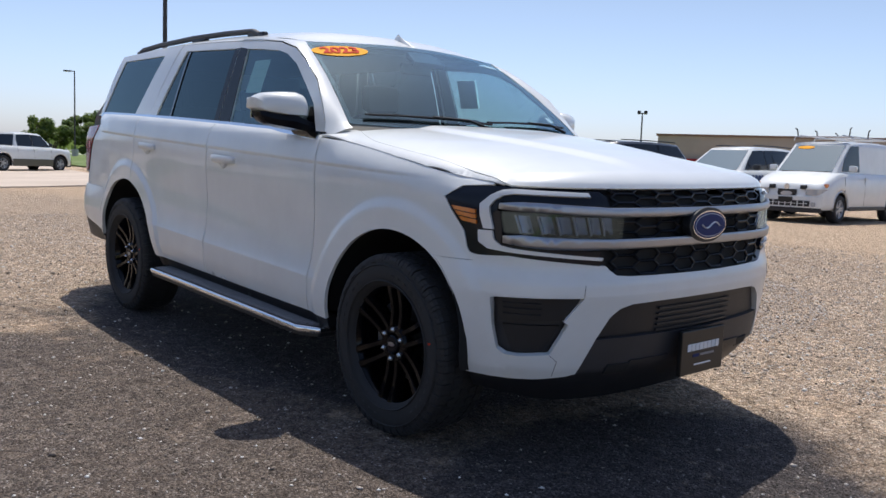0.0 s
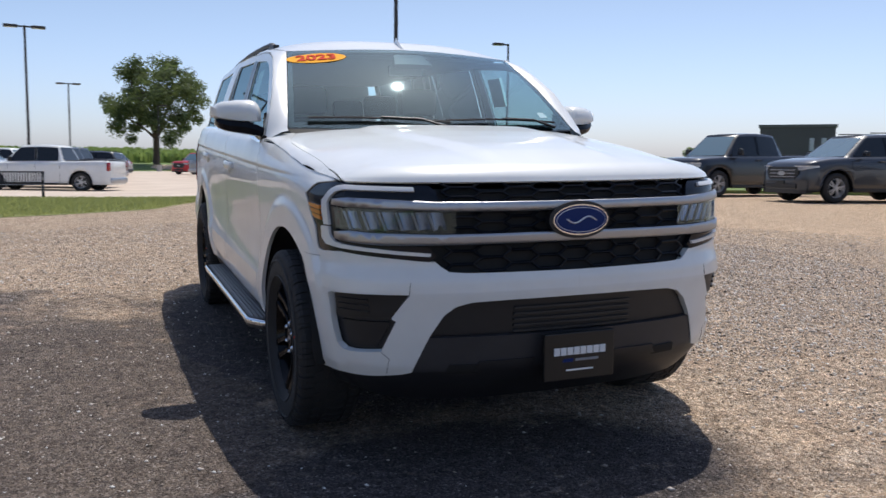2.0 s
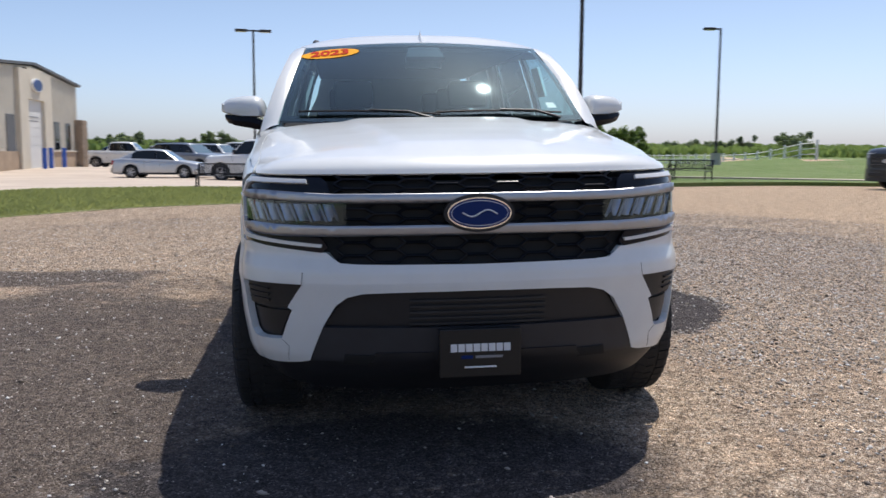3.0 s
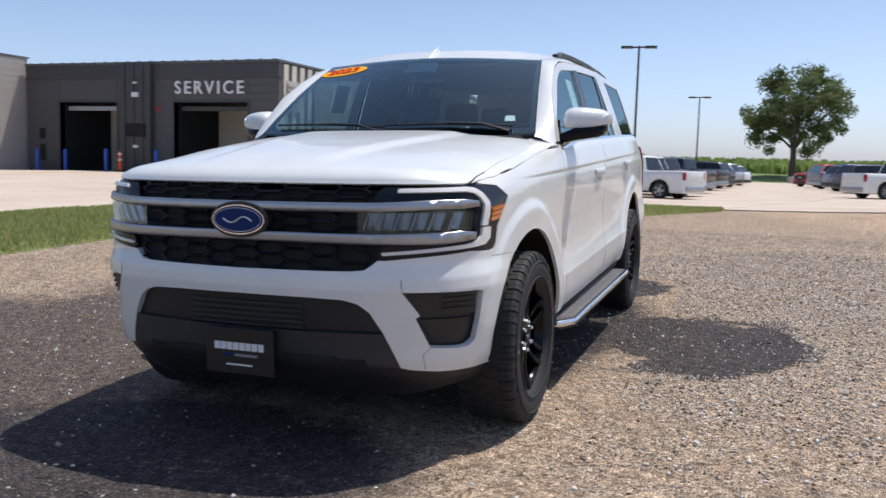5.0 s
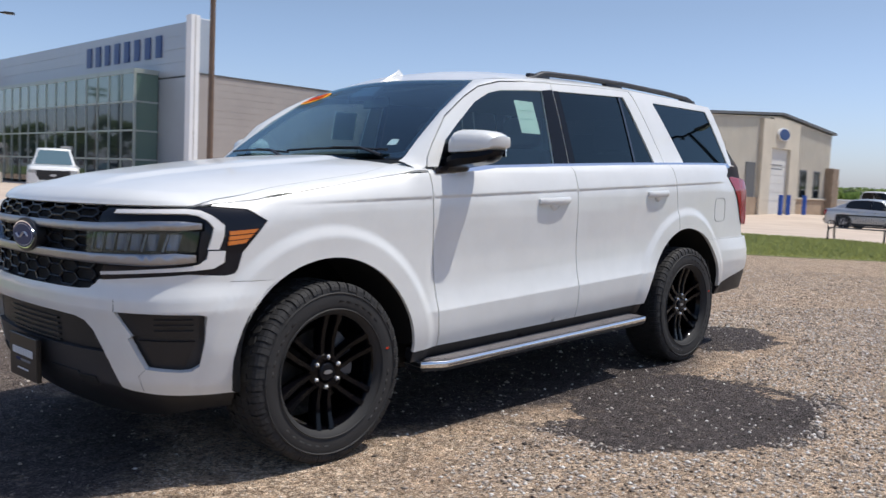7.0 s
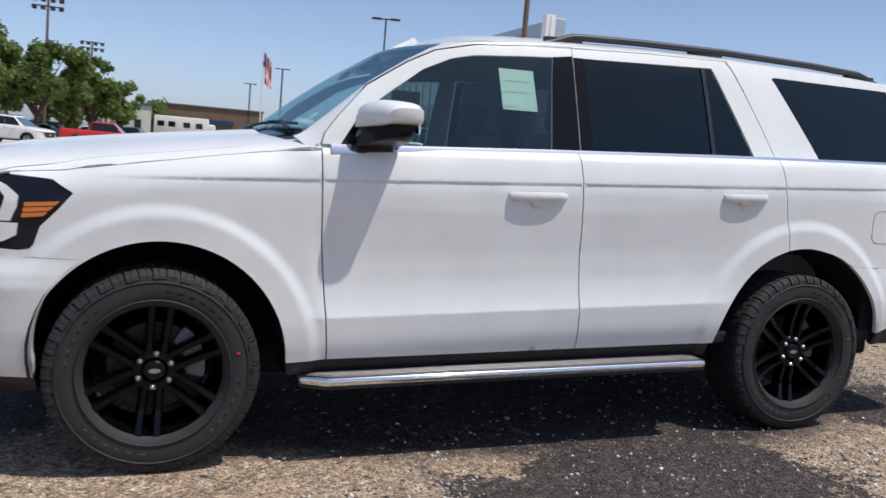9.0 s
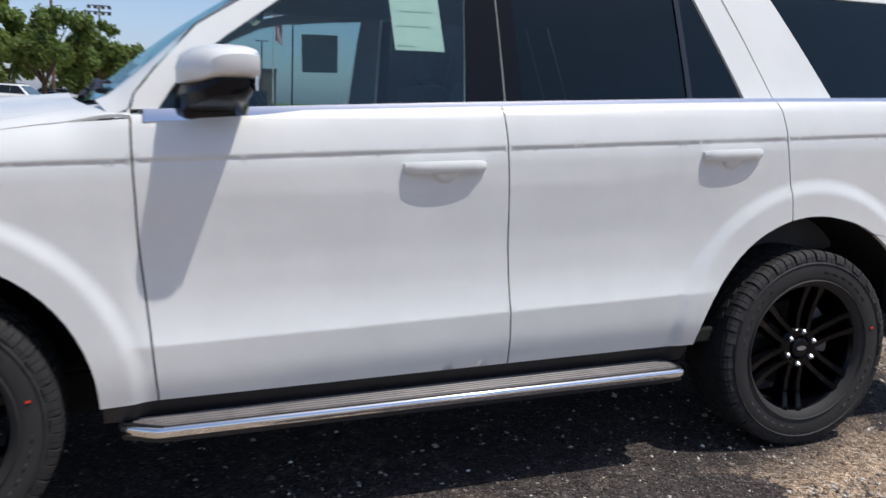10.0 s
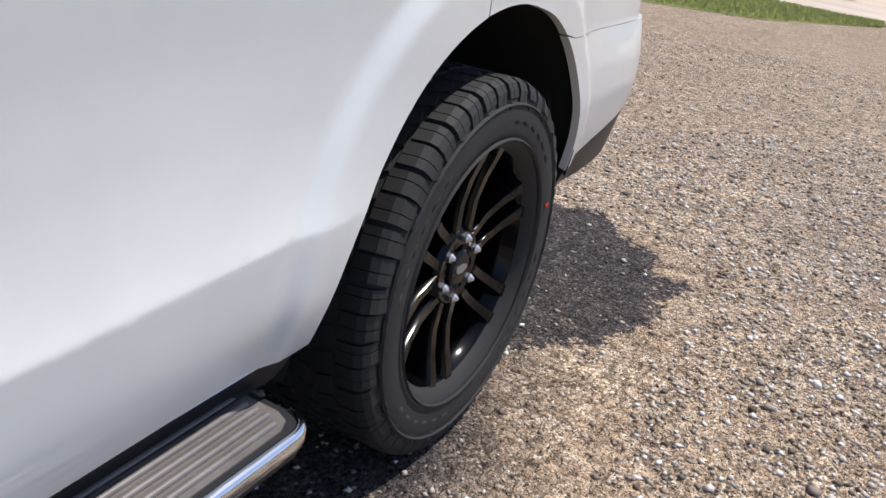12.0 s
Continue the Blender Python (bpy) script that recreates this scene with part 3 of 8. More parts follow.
def on_wall(name, poly, mat, parent, sg=1, **more):
    return patch(name, poly, wall, wall_normal, mat, parent, sg, **more)


def front(pts):
    return [(s_front(x), z) for x, z in pts]


def side(pts):
    return [(s_side(y), z) for y, z in pts]


def arch_line(axle, a0, a1, n=22, grow=0.0):
    """Along a wheel opening, from angle a0 to a1 in degrees, as (y, z)."""
    out = []
    yc, zc, r0 = ARCHES[axle]
    for k in range(n + 1):
        a = a0 + (a1 - a0) * k / n
        r = r0 + grow
        if axle > 0:
            r += .030 * max(0.0, (a - 140) / 40) ** 1.4 + .062 * max(0.0, (76 - a) / 76) ** 1.0
        else:
            r -= .030 * max(0.0, (a - 146) / 30)
        out.append((yc + r * math.cos(radians(a)), zc + r * math.sin(radians(a))))
    return out


def belt(y):
    return interp(y, [(-1.1, 1.285), (-.878, 1.298), (.1, 1.334), (.24, 1.338), (1.0, 1.362), (1.4, 1.372), (2.2, 1.388), (2.6, 1.39)])


def sill(y):
    return interp(y, [(-1.1, .426), (-.889, .431), (.27, .447), (1.05, .460)])


G = 0.0030  # half a panel gap
# rows of points along the two creases and round the wheel openings
FINE = []
for zr in (.59, .62, .633, .638, .642, .647, .657, .675, .70, .74, 1.178, 1.187, 1.193, 1.198, 1.203, 1.210, 1.222):
    FINE += [(s_side(y), zr + .03 * (y - .24)) for y in np.arange(-1.95, 2.5, .022)]
for axle in (AXLE_F, AXLE_R):
    yc, zc, r0 = ARCHES[axle]
    for r in (.02, .045, .065, .078, .090, .102, .114, .126, .138, .152):
        FINE += [(s_side(yc + (r0 + r) * math.cos(radians(a))), zc + (r0 + r) * math.sin(radians(a))) for a in np.arange(-4, 184, 2.0)]
for sg in (1, -1):
    hand = "driver's" if sg > 0 else "passenger's"
    # front fender: side wall behind the lamp
    poly = [(-.937 - G, belt(-.94) - .012)] + [(-1.2, 1.262), (-1.5, 1.215), (-1.8, 1.168), (-1.98, 1.147), (-2.075, 1.139), (-2.08, 1.132)]
    poly += [(-1.93, 1.120), (-1.853, 1.072), (-1.90, 1.015), (-1.965, .945), (-1.985, .880), (-2.02, .832 + .001), (-1.90, .829 + .001)]
    poly += [p for p in arch_line(AXLE_F, 123, 0)] + [(AXLE_F + .50, .421), (-.889 - G, .431), (-.905 - G, .65), (-.928 - G, .914), (-.937 - G, 1.2)]
    fender = on_wall("fender", side(poly), WHITE, suv, sg, points=FINE, rim=.018)
    # front door
    door_poly = [(-.889 + G, .431), (-.905 + G, .65), (-.928 + G, .914), (-.937 + G, 1.2), (-.937 + G, belt(-.93)), (-.4, belt(-.4)), (.24 - G, belt(.24)), (.252 - G, 1.15), (.258 - G, 1.017), (.271 - G, .448), (-.3, sill(-.3))]
    door_f = on_wall("door", side(door_poly), WHITE, suv, sg, points=FINE, rim=.018)
    back_arch = [p for p in arch_line(AXLE_R, 180, 104)]
    door_poly = [(.271 + G, .448), (.258 + G, 1.017), (.252 + G, 1.15), (.24 + G, belt(.24)), (.8, belt(.8)), (1.375 - G, belt(1.37)), (1.394 - G, 1.246), (1.425 - G, 1.06)]
    door_poly += [(1.436 - G, .95), (1.437 - G, .9205)] + list(reversed([p for p in back_arch if p[0] < 1.425 and p[1] > .464])) + [(1.028, .460), (.7, sill(.7))]
    door_r = on_wall("door", side(door_poly), WHITE, suv, sg, points=FINE, rim=.018)
    # quarter panel
    poly = [(1.436 + G, .95), (1.437 + G, .9225)] + [p for p in arch_line(AXLE_R, 104, 54) if p[0] > 1.45] + [(1.925, .841 + .0007), (2.2, .838 + .0007), (2.52, .836 + .0007), (2.50, .95), (2.475, .99), (2.42, 1.13), (2.30, 1.285), (2.27, 1.30), (2.36, belt(2.36)), (1.9, belt(1.9)), (1.375 + G, belt(1.375)), (1.394 + G, 1.246), (1.425 + G, 1.06)]
    quarter = on_wall("quarter_panel", side(poly), WHITE, suv, sg, points=FINE, rim=.018)
    # fuel filler flap, driver's side only
    if sg > 0:
        rim_line = [(2.105 + .092 * math.copysign(abs(math.cos(a)) ** .45, math.cos(a)), 1.055 + .086 * math.copysign(abs(math.sin(a)) ** .45, math.sin(a))) for a in np.linspace(0, 2 * math.pi, 49)]
        bm = bmesh.new()
        sweep(bm, [wall(s_side(y), z) + wall_normal(s_side(y), z) * .0006 for y, z in rim_line], .0016, 5)
        part("fuel_flap_seam", bm, PRINT_GREY, quarter)
    # rear bumper: painted upper part and dark lower lip
    poly = [p for p in arch_line(AXLE_R, 53, 6)] + [(2.116, .482), (2.3, .535), (2.52, .575)]
    s_end = ARC[-1]
    poly = side(poly) + [(s_side(2.62), .59), (s_end, .60), (s_end, .84 - .0007), (s_side(2.52), .836 - .0007), (s_side(2.2), .838 - .0007), (s_side(1.925), .841 - .0007)]
    on_wall("rear_bumper", poly, WHITE, suv, sg, rim=.02, rows=[.80, .82], points=FINE)
    poly = side([(2.12, .474), (2.3, .528), (2.52, .568)]) + [(s_side(2.62), .583), (s_end, .592), (s_end, .44), (s_side(2.6), .43), (s_side(2.12), .415)]
    on_wall("rear_valance", poly, BLACK_PLASTIC, suv, sg, rim=.03, off=-.004)
    # tail lamp and tailgate
    poly = side([(2.305, 1.285), (2.33, 1.30)]) + [(s_side(2.60), 1.28), (s_side(2.66) + .02, 1.20), (s_side(2.64), 1.0), (s_side(2.58), .93)] + side([(2.506, .945), (2.482, .99), (2.425, 1.13)])
    tail = on_wall("tail_lamp", poly, RED_LENS, suv, sg, off=.006, rim=.02, step=.025, label="glossy red tail lamp")
    poly = side([(2.295, 1.29), (2.31, 1.30), (2.43, 1.13), (2.488, .99), (2.512, .94), (2.50, .93), (2.47, .985), (2.41, 1.13)])
    on_wall("trim", poly, GLOSS_BLACK, tail, sg, off=.003, rim=.01, step=.02)
    # black sill under the doors
    poly = [(-1.05, .36), (-1.05, .423), (-.3, sill(-.3) - .006), (1.016, .452), (1.016, .39)]
    on_wall("sill", side(poly), BLACK_PLASTIC, suv, sg, off=-.012, rim=.05)

    # ---- greenhouse ----
    def on_green(name, poly, mat, parent, **more):
        return patch(name, poly, green, lambda a, b: green_normal(a, b), mat, parent, sg, **more)

    aline = [(-.935, 1.312), (-.923, 1.355), (-.866, 1.428), (-.739, 1.568), (-.557, 1.682), (-.422, 1.748), (-.228, 1.793), (.02, 1.815), (.262, 1.828)]
    glass_f = [(-.862, 1.305), (-.77, 1.447), (-.642, 1.545), (-.482, 1.660), (-.346, 1.721), (-.236, 1.745), (0, 1.765), (.162, 1.776), (.150, 1.68), (.122, 1.343)]
    on_green("window_frame", [(a + G * .5, b - G * .5) for a, b in aline] + [(.268 - G, 1.345)], WHITE, door_f, holes=[glass_f], rim=.015, step=.03)
    pane = on_green("front_window", glass_f, SIDE_GLASS, door_f, off=-.008, rim=0, step=.08, label="lightly tinted side window")
    pane.visible_shadow = False
    pillar = [(.122, 1.344), (.150, 1.68), (.162, 1.776), (.2628, 1.790), (.2648, 1.344)]
    on_green("pillar_cover", pillar, PILLAR_BLACK, door_f, off=.001, rim=.004, step=.04)
    # rear door frame with its two panes
    roofline = [(.268 + G, 1.828), (.7, 1.848), (1.16, 1.856), (1.188, 1.818), (1.30, 1.60), (1.408, 1.378)]
    glass_r = [(.335, 1.348), (.325, 1.785), (1.000, 1.806), (1.012, 1.372)]
    glass_v = [(1.034, 1.373), (1.022, 1.806), (1.062, 1.806), (1.262, 1.380)]
    on_green("window_frame", [(a - G, b - G) for a, b in roofline] + [(.268 + G, 1.345)], WHITE, door_r, holes=[[(.268 + 2 * G, 1.35), (.272, 1.784), (1.066, 1.81), (1.27, 1.378)]], rim=.015)
    on_green("pillar_cover", [(.2713, 1.346), (.2686, 1.784), (.325, 1.786), (.335, 1.348)], PILLAR_BLACK, door_r, off=.001, rim=.004, step=.05)
    on_green("rear_window", glass_r, DARK_GLASS, door_r, off=-.008, rim=0, step=.09, label="dark privacy glass")
    on_green("divider", [(1.012, 1.372), (1.000, 1.806), (1.022, 1.806), (1.034, 1.373)], GLOSS_BLACK, door_r, off=-.002, rim=.004, step=.05)
    on_green("vent_window", glass_v, DARK_GLASS, door_r, off=-.008, rim=0, step=.09, label="dark privacy glass")
    # rear pillar and quarter window
    glass_q = [(1.70, 1.392), (1.57, 1.60), (1.448, 1.79), (1.46, 1.800), (2.265, 1.794), (2.43, 1.398)]
    post = [(1.408 + G, 1.374), (1.30 + G, 1.60), (1.192 + G, 1.818), (1.165 + G, 1.86), (1.8, 1.853), (2.36, 1.835), (2.45, 1.60), (2.52, 1.385)]
    on_green("rear_pillar", post, WHITE, quarter, holes=[glass_q], rim=.015)
    on_green("quarter_window", glass_q, DARK_GLASS, quarter, off=-.006, rim=0, step=.1, label="dark privacy glass")
    # bright moulding along the belt
    bm = bmesh.new()
    rows = []
    for k in range(60):
        y = -.90 + (2.42 + .90) * k / 59
        g = green(y, belt(y) + .012).x
        rows.append([bm.verts.new((sg * (g + dx), y, belt(y) + dz)) for dx, dz in [(.026, -.022), (.024, -.012), (.008, .014), (-.004, .014), (-.004, -.022)]])
    for a, b in zip(rows, rows[1:]):
        for k in range(5):
            bm.faces.new((a[k], a[(k + 1) % 5], b[(k + 1) % 5], b[k]))
    bmesh.ops.recalc_face_normals(bm, faces=bm.faces)
    part("belt_moulding", bm, CHROME, suv, "bright chrome moulding", smooth=40)
    # shoulder between the belt and the glass
    ys = np.linspace(-.98, 2.56, 60)
    verts, faces = [], []
    for y in ys:
        w = wall(s_side(y), belt(y) - .004)
        g = green(y, belt(y) + .02)
        verts += [Vector((sg * (w.x - .004), w.y, w.z - .004)), Vector((sg * (g.x - .01), y, g.z - .016))]
    for k in range(len(ys) - 1):
        q = (2 * k, 2 * k + 1, 2 * k + 3, 2 * k + 2)
        faces.append(q if sg < 0 else tuple(reversed(q)))
    child("shoulder", mesh_of("shoulder", verts, faces, WHITE), suv)

    # ---- door handles ----
    for door, y0, y1, z0, z1 in ((door_f, -.115, .165, 1.134, 1.140), (door_r, 1.02, 1.275, 1.170, 1.178)):
        bm = bmesh.new()
        pts = []
        for k in range(13):
            t = k / 12
            y, z = y0 + (y1 - y0) * t, z0 + (z1 - z0) * t
            out = .017 * math.sin(math.pi * min(1, max(0, t * 1.0))) ** .35 if 0 < t < 1 else 0.0
            pts.append(Vector((sg * (wall(s_side(y), z).x + .004 + out), y, z)))
        rings = []
        for i, p in enumerate(pts):
            hh = .024 * (1.0 if 0 < i < 12 else .7)
            prof = [(.010, -.3), (.010, .45), (.005, .85), (-.008, .85), (-.011, .2), (-.009, -.7), (.002, -.85)]
            rings.append([bm.verts.new(p + Vector((sg * a, 0, b * hh))) for a, b in prof])
        for a, b in zip(rings, rings[1:]):
            for k in range(7):
                bm.faces.new((a[k], a[(k + 1) % 7], b[(k + 1) % 7], b[k]))
        bm.faces.new(rings[0])
        bm.faces.new(rings[-1])
        bmesh.ops.recalc_face_normals(bm, faces=bm.faces)
        part("door_handle", bm, WHITE, door, "white painted pull handle", smooth=50)
        # raised white tongue added below the handle, standing for its sunlit recess
        bm = bmesh.new()
        yc, zc = (y0 + y1) / 2, (z0 + z1) / 2
        w0 = wall(s_side(yc), zc - .03).x
        rows = []
        for k in range(9):
            a = math.pi * k / 8
            rows.append([bm.verts.new((sg * (w0 + d), yc - r * math.cos(a), zc - .014 - q * math.sin(a))) for d, r, q in ((.001, .046, .040), (.011, .040, .031), (.014, .028, .018))])
        for a, b in zip(rows, rows[1:]):
            for k in range(2):
                bm.faces.new((a[k], a[k + 1], b[k + 1], b[k]))
        bm.faces.new([r[2] for r in rows])
        bmesh.ops.recalc_face_normals(bm, faces=bm.faces)
        part("sunlit_tongue", bm, WHITE, door, smooth=60)

    # ---- mirror ----
    mirror = child("mirror", None, suv)
    bm = bmesh.new()
    n, rings = 20, []
    prof = [(.0, .42), (.012, .70), (.04, .90), (.085, .985), (.15, 1.0), (.21, .975), (.236, .90), (.240, .6)]  # front to back, size
    for d, k in prof:
        ring = []
        for j in range(n):
            a = 2 * math.pi * j / n
            ca, sa = math.cos(a), math.sin(a)
            ex = .126 * math.copysign(abs(ca) ** .5, ca)
            ez = .110 * abs(sa) ** .62 * (1 - .10 * (ex / .126)) if sa >= 0 else -.004 * abs(sa) ** .3
            out = (ex / .126 + 1) / 2
            ring.append(bm.verts.new((sg * (1.040 + ex * (.55 + .45 * k)), -.825 + d + (.105 * out ** 1.8 + .02 * (1 - out) ** 2) * (1 - soft(0, .26, d)), 1.388 + ez * k + .030 * out ** 4 * (ez < .05))))
        rings.append(ring)
    for a, b in zip(rings, rings[1:]):
        for j in range(n):
            bm.faces.new((a[j], a[(j + 1) % n], b[(j + 1) % n], b[j]))
    bm.faces.new(rings[0])
    bm.faces.new(rings[-1])
    bmesh.ops.recalc_face_normals(bm, faces=bm.faces)
    part("cap", bm, WHITE, mirror, "white mirror cap", smooth=50)
    bm = bmesh.new()
    rings = []
    for x, zl, y0, y1 in ((1.142, 1.370, -.70, -.61), (1.124, 1.350, -.72, -.60), (1.08, 1.334, -.755, -.596), (1.0, 1.320, -.80, -.60), (.93, 1.308, -.81, -.62), (.895, 1.303, -.815, -.69), (.87, 1.300, -.815, -.69)):
        zt = 1.398 if x > 1.1 else 1.3885 if x > .93 else (1.36 if x > .9 else 1.345)
        rings.append([bm.verts.new((sg * x, y, z)) for y, z in ((y0 + .01, zt), (y0, (zt + zl) / 2), (y0 + .02, zl), (y1 - .02, zl), (y1, (zt + zl) / 2), (y1 - .005, zt))])
    for a, b in zip(rings, rings[1:]):
        for j in range(6):
            bm.faces.new((a[j], a[(j + 1) % 6], b[(j + 1) % 6], b[j]))
    bm.faces.new(rings[0])
    bm.faces.new(rings[-1])
    bmesh.ops.recalc_face_normals(bm, faces=bm.faces)
    part("skull", bm, PILLAR_BLACK, mirror, "black lower mirror housing and arm", smooth=40)
    bm = bmesh.new()
    prism(bm, [(-.872, 1.302), (-.70, 1.312), (-.77, 1.43)], -.008, .006, Matrix.Translation((sg * .899, 0, 0)) @ Matrix(((0, 0, sg, 0), (1, 0, 0, 0), (0, 1, 0, 0), (0, 0, 0, 1))))
    bmesh.ops.recalc_face_normals(bm, faces=bm.faces)
    part("sail", bm, PILLAR_BLACK, mirror)
    bm = bmesh.new()
    box(bm, (sg * 1.040 - .10, -.597, 1.365), (sg * 1.040 + .10, -.590, 1.472), .002)
    part("mirror_glass", bm, CHROME, mirror)

    # ---- running board ----
    board = child("running_board", None, suv)
    y0, y1 = -1.0, .962

    def raked(bm):
        for v in bm.verts:
            v.co.z += .0135 * v.co.y + .003
        return bm

    corner = [(1.040 - .045 * (1 - math.cos(radians(a))), y1 - .045 + .045 * math.sin(radians(a))) for a in range(0, 91, 15)]
    bm = bmesh.new()
    poly = [(.80, y0 + .07), (.88, y0), (.975, y0), (1.040, y0 + .11)] + corner + [(.80, y1)]
    prism(bm, [(sg * a, b) for a, b in poly], .328, .374)
    bmesh.ops.recalc_face_normals(bm, faces=bm.faces)
    bmesh.ops.bevel(bm, geom=[e for e in bm.edges if e.calc_face_angle(0) > .5], offset=.005, segments=2, affect="EDGES")
    part("step_body", raked(bm), BLACK_PLASTIC, board, smooth=40)
    bm = bmesh.new()
    inner = [(.868, y0 + .035), (.965, y0 + .035), (1.022, y0 + .125), (1.022, y1 - .05), (1.012, y1 - .028), (.99, y1 - .018), (.868, y1 - .018)]
    prism(bm, [(sg * a, b) for a, b in inner], .372, .3765)
    bmesh.ops.recalc_face_normals(bm, faces=bm.faces)
    part("tread_plate", raked(bm), STEP_GREY, board, "grey ribbed step surface")
    for k in range(7):
        bm = bmesh.new()
        x = .882 + .0205 * k
        ya, yb = y0 + .05 + max(0.0, x - .955) * 1.6, y1 - .035 - .010 * (k == 6)
        sweep(bm, [(sg * x, ya, .3755), (sg * x, ya + .012, .3765)] + [(sg * x, ya + .012 + (yb - ya - .024) * q / 4, .3765) for q in range(1, 5)] + [(sg * x, yb, .3755)], .0064, 8)
        part("rib", raked(bm), STEP_GREY, board, smooth=70)
    bm = bmesh.new()
    pts = [(.86, y0 - .004), (.965, y0 - .004), (.980, y0 + .001), (1.040, y0 + .098), (1.043, y0 + .115)] + [(1.043, y0 + .115 + (y1 - .16 - y0) * q / 5) for q in range(1, 6)] + [(a + .003, b + .002) for a, b in corner]
    line = [Vector((sg * a, b, .354)) for a, b in pts]
    rings = []
    for i, p in enumerate(line):
        d = (line[min(i + 1, len(line) - 1)] - line[max(i - 1, 0)]).normalized()
        o = Vector((d.y, -d.x, 0)) * sg
        rings.append([bm.verts.new(p + o * a + Vector((0, 0, b))) for a, b in [(-.009, .0225), (-.003, .0235), (.002, .021), (.005, .015), (.006, .007), (.005, -.003), (.001, -.009), (-.006, -.011)]])
    for a, b in zip(rings, rings[1:]):
        for k in range(8):
            bm.faces.new((a[k], a[(k + 1) % 8], b[(k + 1) % 8], b[k]))
    bm.faces.new(rings[0])
    bm.faces.new(rings[-1])
    bmesh.ops.recalc_face_normals(bm, faces=bm.faces)
    part("chrome_edge", raked(bm), CHROME, board, "polished bright edge strip", smooth=60)
    for y in (-.8, 0.0, .8):
        bm = bmesh.new()
        sweep(bm, [(sg * .70, y, .36), (sg * .86, y, .345)], .02, 8)
        part("bracket", bm, LINER, board)

# ---- hood, cowl, roof ----
HOOD_C = [(-2.47, 1.185), (-2.30, 1.214), (-2.15, 1.236), (-1.95, 1.266), (-1.73, 1.294), (-1.5, 1.320), (-1.17, 1.352), (-1.0, 1.362)]


NOSE_Z = 1.134
NOSE_S = np.linspace(0, s_side(-2.135), 90)
NOSE_PTS = np.array([[0.0 if q == 0 else wall(q, NOSE_Z).x, wall(q, NOSE_Z).y] for q in NOSE_S])


def deck(x, y):
    """The top of hood and fenders."""
    ze, zc = interp(y, EDGE_Z), interp(y, HOOD_C)
    xs = wall(s_side(max(y, -2.085)), ze).x + .002
    a = min(abs(x) / xs, 1.0)
    z = ze + (zc - ze) * (1 - a ** 3.0) ** .62
    wide = .30 + .16 * soft(-2.2, -1.2, y)
    z += .015 * (1 - soft(wide - .055, wide + .055, abs(x))) * soft(-2.36, -2.10, y)
    # blunt, rounded leading edge
    at = np.array([abs(x), y])
    run = NOSE_PTS[1:] - NOSE_PTS[:-1]
    t = np.clip(((at - NOSE_PTS[:-1]) * run).sum(1) / (run * run).sum(1), 0, 1)
    gap = NOSE_PTS[:-1] + t[:, None] * run - at
    i = int(np.argmin((gap * gap).sum(1)))
    d = float(np.hypot(*gap[i]))
    if run[i][0] * -gap[i][1] - run[i][1] * -gap[i][0] < 0:
        d = 0.0
    q = 1 - min(1.0, d / .085)
    k = (1 - q ** 2.2) ** .55
    z -= .018 * max(0.0, 1 - d / .30) ** 2 * (1 - a ** 4)
    return Vector((x, y, NOSE_Z + (z - NOSE_Z) * k))


def near_nose(x, y):
    return float(np.min(np.hypot(NOSE_PTS[:, 0] - abs(x), NOSE_PTS[:, 1] - y))) < .135


def deck_normal(x, y):
    e = .004
    n = (deck(x + e, y) - deck(x - e, y)).cross(deck(x, y + e) - deck(x, y - e))
    if n.length < 1e-9:
        return Vector((0, 0, 1))
    return n.normalized() if n.z > 0 else -n.normalized()


def hood_x(y):
    return interp(y, [(-2.15, .862), (-2.09, .857), (-1.97, .855), (-1.86, .858), (-1.5, .872), (-1.28, .872), (-1.2, .855), (-1.13, .828), (-1.06, .80)])


def inset(d):
    """Points along the hood's leading edge, d metres behind it."""
    out = []
    for i in range(0, len(NOSE_PTS)):
        t = NOSE_PTS[min(i + 1, len(NOSE_PTS) - 1)] - NOSE_PTS[max(i - 1, 0)]
        t = t / np.hypot(*t)
        p = NOSE_PTS[i] + d * np.array([-t[1], t[0]])
        out += [(float(p[0]), float(p[1])), (-float(p[0]), float(p[1]))]
    return out


NOSE_FINE = []
for d in (.005, .010, .018, .028, .040, .054, .070, .088, .11, .135):
    NOSE_FINE += inset(d)
right = [(float(x), float(y)) for x, y in NOSE_PTS[:-2]]
back = (-2.10, -2.04, -1.97, -1.86, -1.7, -1.5, -1.38, -1.28, -1.2, -1.13, -1.06)
hood_poly = [(-x, y) for x, y in reversed(right[1:])] + right + [(hood_x(y), y) for y in back]
hood_poly += [(.70, -1.09), (.4, -1.14), (0, -1.165), (-.4, -1.14), (-.70, -1.09)]
hood_poly += [(-hood_x(y), y) for y in reversed(back)]
patch("hood", hood_poly, deck, deck_normal, WHITE, suv, rim=.012, step=.03, points=NOSE_FINE, clear=near_nose)
